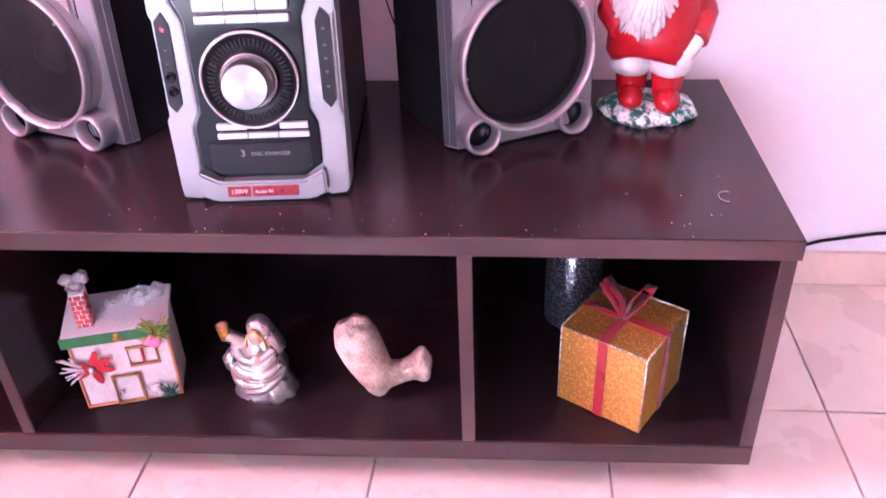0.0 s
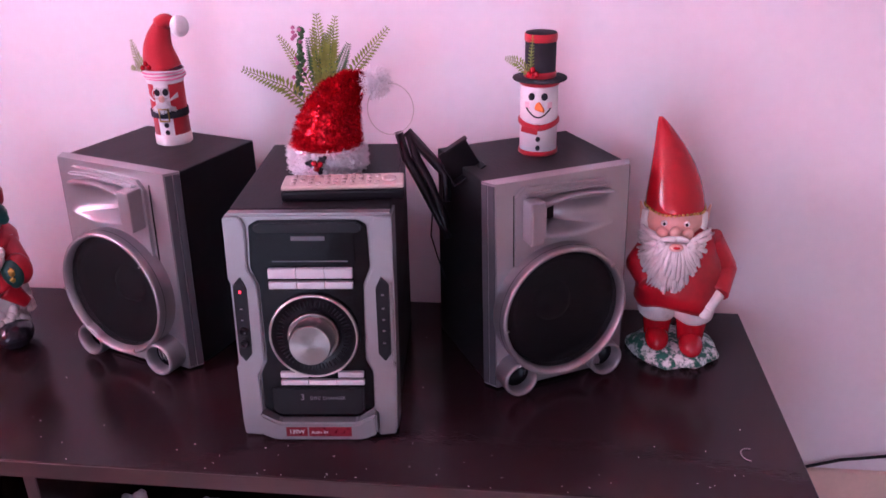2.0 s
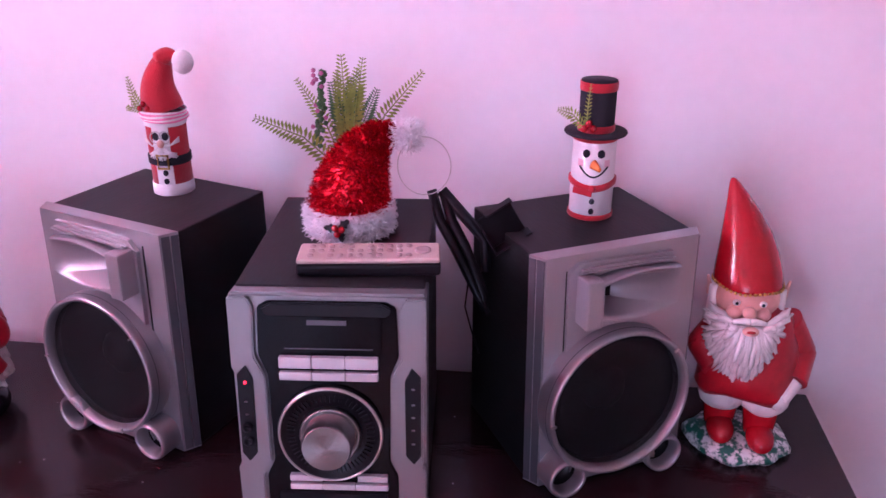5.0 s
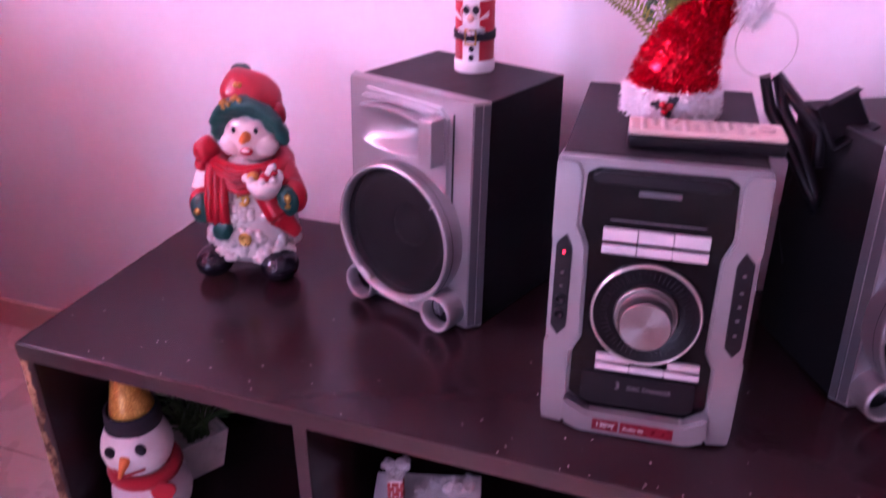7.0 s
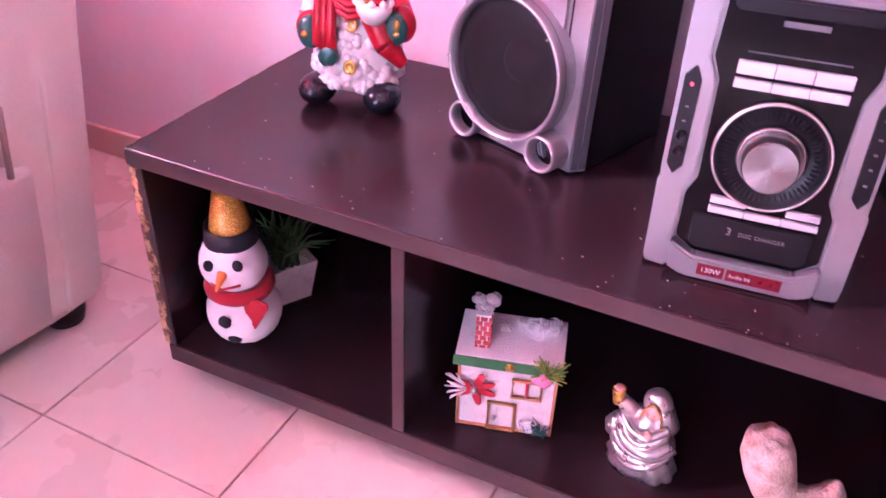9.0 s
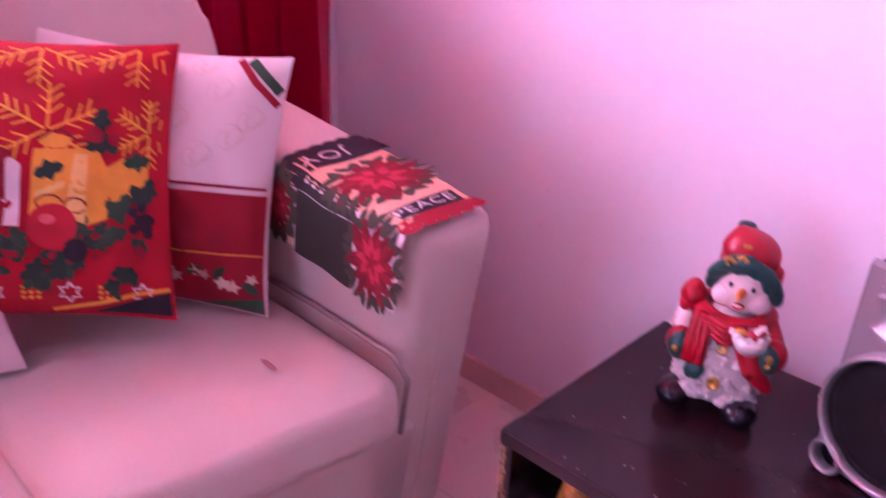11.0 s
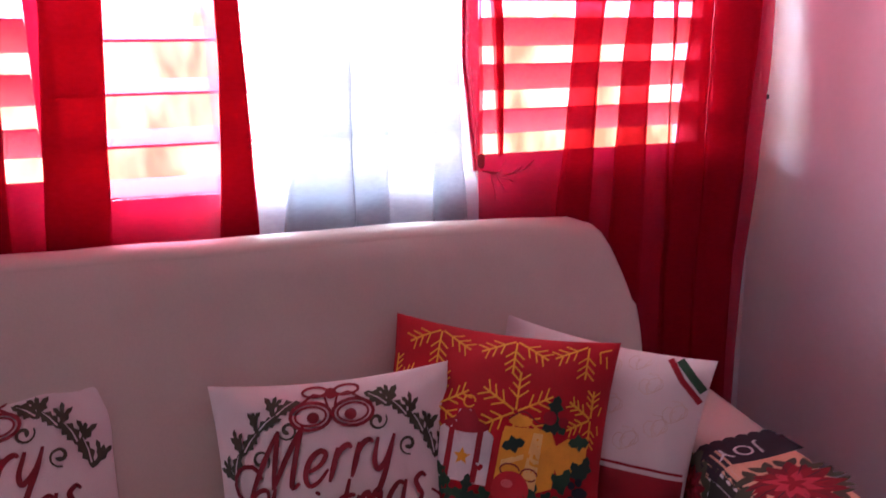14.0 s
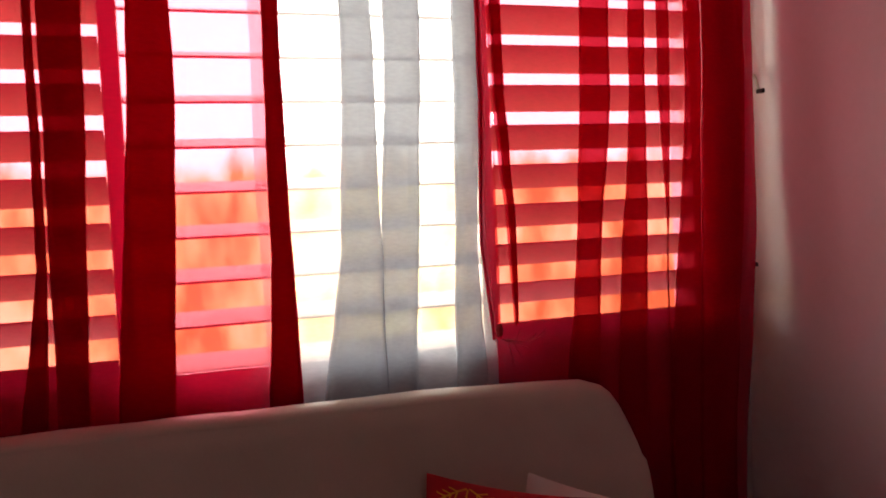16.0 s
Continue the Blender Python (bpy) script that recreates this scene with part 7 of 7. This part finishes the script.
tagged(part("red_tinsel", tinsel(on_hat, 7500, 0.0078, 1), TINSEL_RED, th), kind="stuff")
tagged(part("white_tinsel_band", tinsel(on_band, 3600, 0.0078, 2), TINSEL_WHITE, th), kind="stuff")
tagged(part("pompom", tinsel(on_pom, 1500, 0.0115, 3), TINSEL_WHITE, th), kind="stuff")
part("holly_leaf", join(*[moved(prism(leaf(0, 0, 0.017, 0.006, a), 0.0012), pose(-0.004, -0.058, 0.024)) for a in (175, 40, 285)]), FELT_BLACK, th)
part("holly_berries", join(*[ball(-0.004 + 0.0045 * math.cos(a), -0.061, 0.023 + 0.0045 * math.sin(a), 0.0042, sub=2) for a in (0.3, 2.4, 4.5)]), RED_GLOSS, th)
for k, (tip, w, dk) in enumerate((((-0.098, -0.028, 0.144), 0.013, 0), ((-0.056, 0.01, 0.18), 0.010, 0), ((-0.005, 0.02, 0.206), 0.014, 0), ((0.020, 0.02, 0.203), 0.012, 0), ((0.086, 0.05, 0.182), 0.012, 0), ((0.004, 0.03, 0.178), 0.014, 1), ((-0.018, 0.02, 0.175), 0.013, 1), ((0.034, 0.03, 0.165), 0.012, 1), ((-0.01, 0.012, 0.188), 0.012, 0), ((0.012, 0.026, 0.19), 0.013, 0))):
    root = Vector((-0.002, 0.022, 0.06))
    tip = Vector(tip)
    mid = root.lerp(tip, 0.5) + Vector((0, 0.004, 0.012))
    part("fern_frond", frond([root, mid, tip], w * 1.1, 26, 20 + k), SPRIG_DARK if dk else SPRIG, th)
rnd = random.Random(12)
part("flower_spike", join(*[ball(-0.034 + rnd.uniform(-0.005, 0.005) * (1.25 - i / 60) + 0.0002 * i, 0.012 + rnd.uniform(-0.006, 0.006), 0.1 + 0.0019 * i, 0.0033, sub=1) for i in range(48)]), SPRIG_DARK, th)
part("flower_buds", join(*[ball(-0.032 + rnd.uniform(-0.008, 0.008), 0.006 + rnd.uniform(-0.004, 0.004), z, 0.003, sub=1) for z in (0.125, 0.135, 0.145, 0.15, 0.172, 0.176, 0.18, 0.184, 0.188, 0.19, 0.178)]), mat("mauve_blossom", (0.5, 0.16, 0.3), 0.8, vary=0.3, scale=90), th)
part("wire_loop", tube([(0.091 + 0.031 * math.cos(a), -0.01, 0.085 + 0.035 * math.sin(a)) for a in [i * math.tau / 30 for i in range(30)]], 0.0006, 5, True), CHROME, th)

# remote control
BEIGE = mat("champagne_plastic", (0.55, 0.45, 0.4), 0.38, metal=0.2, vary=0.08, scale=20)
RUBBER_KEY = mat("rubber_key", (0.42, 0.33, 0.31), 0.6, vary=0.1)
rc = thing("remote_control", "champagne and black remote control lying on the stereo", "remote control", pose(-0.580, -0.286, BT + 0.3005, 0, 0, 8))
part("base_shell", box(-0.077, 0.077, -0.023, 0.023, 0.0, 0.015, 0.005, 3), BLACK, rc)
part("top_shell", box(-0.0765, 0.0765, -0.0225, 0.0225, 0.0145, 0.0205, 0.0035, 3), BEIGE, rc)
for i in range(11):
    for j in range(3):
        if (i * 3 + j) % 7 != 3:
            part("button", lathe([(0.0035, 0), (0.0034, 0.0016), (0, 0.0018)], 10, pose(-0.062 + i * 0.0105, -0.013 + j * 0.012, 0.0203)), RUBBER_KEY, rc)
part("round_button", lathe([(0.009, 0), (0.0088, 0.0018), (0.006, 0.002), (0, 0.002)], 20, pose(0.058, 0, 0.0203)), RUBBER_KEY, rc)

# black plastic stand leaning between the stereo and the loudspeaker
sd = thing("plastic_stand", "black plastic bracket leaning against the loudspeaker", "bracket", pose(-0.468, -0.215, BT))
for dx in (0.0, 0.014):
    part("arm", tube([(-0.062 + dx, 0.06, 0.346), (-0.05 + dx, 0.05, 0.31), (-0.032 + dx, 0.035, 0.285), (0.004 + dx * 0.4, 0.0, 0.235), (0.012, 0.0, 0.215)], [0.006, 0.0066, 0.0066, 0.007, 0.006], 4), BLACK, sd)
part("arm", tube([(-0.05, 0.06, 0.346), (-0.01, 0.05, 0.305), (0.005, 0.045, 0.29), (0.008, 0.03, 0.255)], 0.007, 4), BLACK, sd)
cm = pose(0.024, 0.04, 0.314, 0, -30, 20)
part("clamp_plate", moved(box(-0.022, 0.022, -0.0015, 0.0015, -0.022, 0.022, 0.001, 1), cm), BLACK, sd, "thin open plate of the clamp")
for x0, x1, z0, z1, d in ((-0.026, 0.026, -0.0245, -0.0222, 0.017), (-0.012, 0.024, 0.0222, 0.0242, 0.011), (-0.0245, -0.0222, -0.022, 0.006, 0.014)):
    part("clamp_flange", moved(box(x0, x1, -d, 0.0015, z0, z1, 0.0007, 1), cm), BLACK, sd)
part("thin_cable", tube([(-0.014, 0.04, 0.24), (-0.02, 0.06, 0.19), (-0.012, 0.07, 0.15), (-0.002, 0.08, 0.11)], 0.0011, 5), BLACK, sd)

# cables, dust and marks
tagged(part("power_cable", tube([(-0.06, 0.015, 0.05), (0.08, 0.024, 0.062), (0.16, 0.028, 0.072), (0.23, 0.03, 0.094), (0.32, 0.03, 0.11), (0.45, 0.032, 0.118), (0.8, 0.033, 0.1), (1.4, 0.033, 0.012)], 0.0032, 8), BLACK), "thin black power cable running along the wall", "cable")
TWINE = mat("grey_white_thread", (0.3, 0.28, 0.29), 0.9, vary=0.1)
tagged(part("white_thread", tube([(0.012 * math.cos(a) * (1 - a * 0.05), 0.012 * math.sin(a), 0) for a in [1.2 + i * 0.35 for i in range(11)]], 0.0007, 5), TWINE), "curl of white thread lying on the bench top", "thread").matrix_basis = pose(-0.062, -0.38, BT + 0.0011)
rnd = random.Random(21)
dust = bmesh.new()
for _ in range(110):
    x, y, s = rnd.uniform(X0 + 0.02, X1 - 0.02), rnd.uniform(Y0 + 0.01, Y1 - 0.02), rnd.uniform(0.0003, 0.0009)
    if rnd.random() < 0.45:
        y = Y0 + 0.004 + rnd.random() ** 2 * 0.12
    a = rnd.uniform(0, 3)
    dust.faces.new([dust.verts.new((x + s * math.cos(a + k * 1.57) * (2 if k % 2 else 1), y + s * math.sin(a + k * 1.57), BT + 0.0005)) for k in range(4)])
tagged(part("dust_flecks", dust, COTTON), "scattered white dust flecks on the bench top", "dust", kind="stuff")
tagged(part("seat_stain", ball(-1.648, -0.70, SEAT + 0.004, 0.02, 0.0045, 0.0012, 0.5, 60), mat("brown_scuff", (0.36, 0.2, 0.19), 0.8)), "small brown scuff mark on the sofa seat", "stain", kind="stuff")
# baseboard
tagged(part("baseboard", box(WX, RX, WY - 0.011, WY, 0, 0.068, 0.002, 1), SKIRT), "beige tile baseboard along the wall", "baseboard", kind="structure")

# wall frame of short dark slats with glazed gaps, hung beyond the sofa corner
LATTICE = mat("dark_lattice_wood", (0.045, 0.022, 0.016), 0.6, vary=0.5, scale=90, bump=0.3)
LATTICE_GLASS = mat("pale_lattice_pane", (0.75, 0.55, 0.52), 0.12, vary=0.15, scale=30)
wf = thing("wall_frame", "dark wooden lattice wall frame with small pale panes", "wall frame", pose(-1.818, WY, 1.335))
part("backing", box(0.004, 0.396, -0.008, -0.001, 0.002, 0.628, 0.001, 1), LATTICE_GLASS, wf)
for k in range(7):
    z = 0.105 * k
    for j, zz in enumerate((z, z + 0.034) if k < 6 else (z,)):
        part("slat", box(-0.001, 0.401, -0.017, -0.0085, zz + 0.0005, zz + 0.0165, 0.0015, 1), LATTICE, wf)
    if k < 6:
        for x0 in (0.0, 0.13, 0.25, 0.382):
            part("stile", box(x0, x0 + 0.018, -0.015, -0.0085, z + 0.051, z + 0.1045, 0.0015, 1), LATTICE, wf)

# ---- floor tiles, last of all ----
floor = tagged(part("floor", box(WX - 0.2, RX + 0.15, SY - 0.15, WY + 0.15, -0.12, -0.004), GROUT), "beige ceramic floor tiles with dark narrow joints", "floor", kind="structure")
TS = 0.332
tile_me = bpy.data.meshes.new("tile")
_b = box(-TS / 2 + 0.0015, TS / 2 - 0.0015, -TS / 2 + 0.0015, TS / 2 - 0.0015, -0.012, 0, 0.0012, 1)
_b.to_mesh(tile_me)
_b.free()
tile_me.materials.append(TILE)
for i in range(-8, 20):
    for j in range(-19, 2):
        x, y = -0.67 + i * TS, -0.465 + j * TS
        if WX - 0.15 < x < RX + 0.1 and SY - 0.1 < y < WY + 0.15:
            t = new("tile", tile_me)
            t.parent = floor
            t.location = (x, y, random.uniform(-0.0006, 0.0))
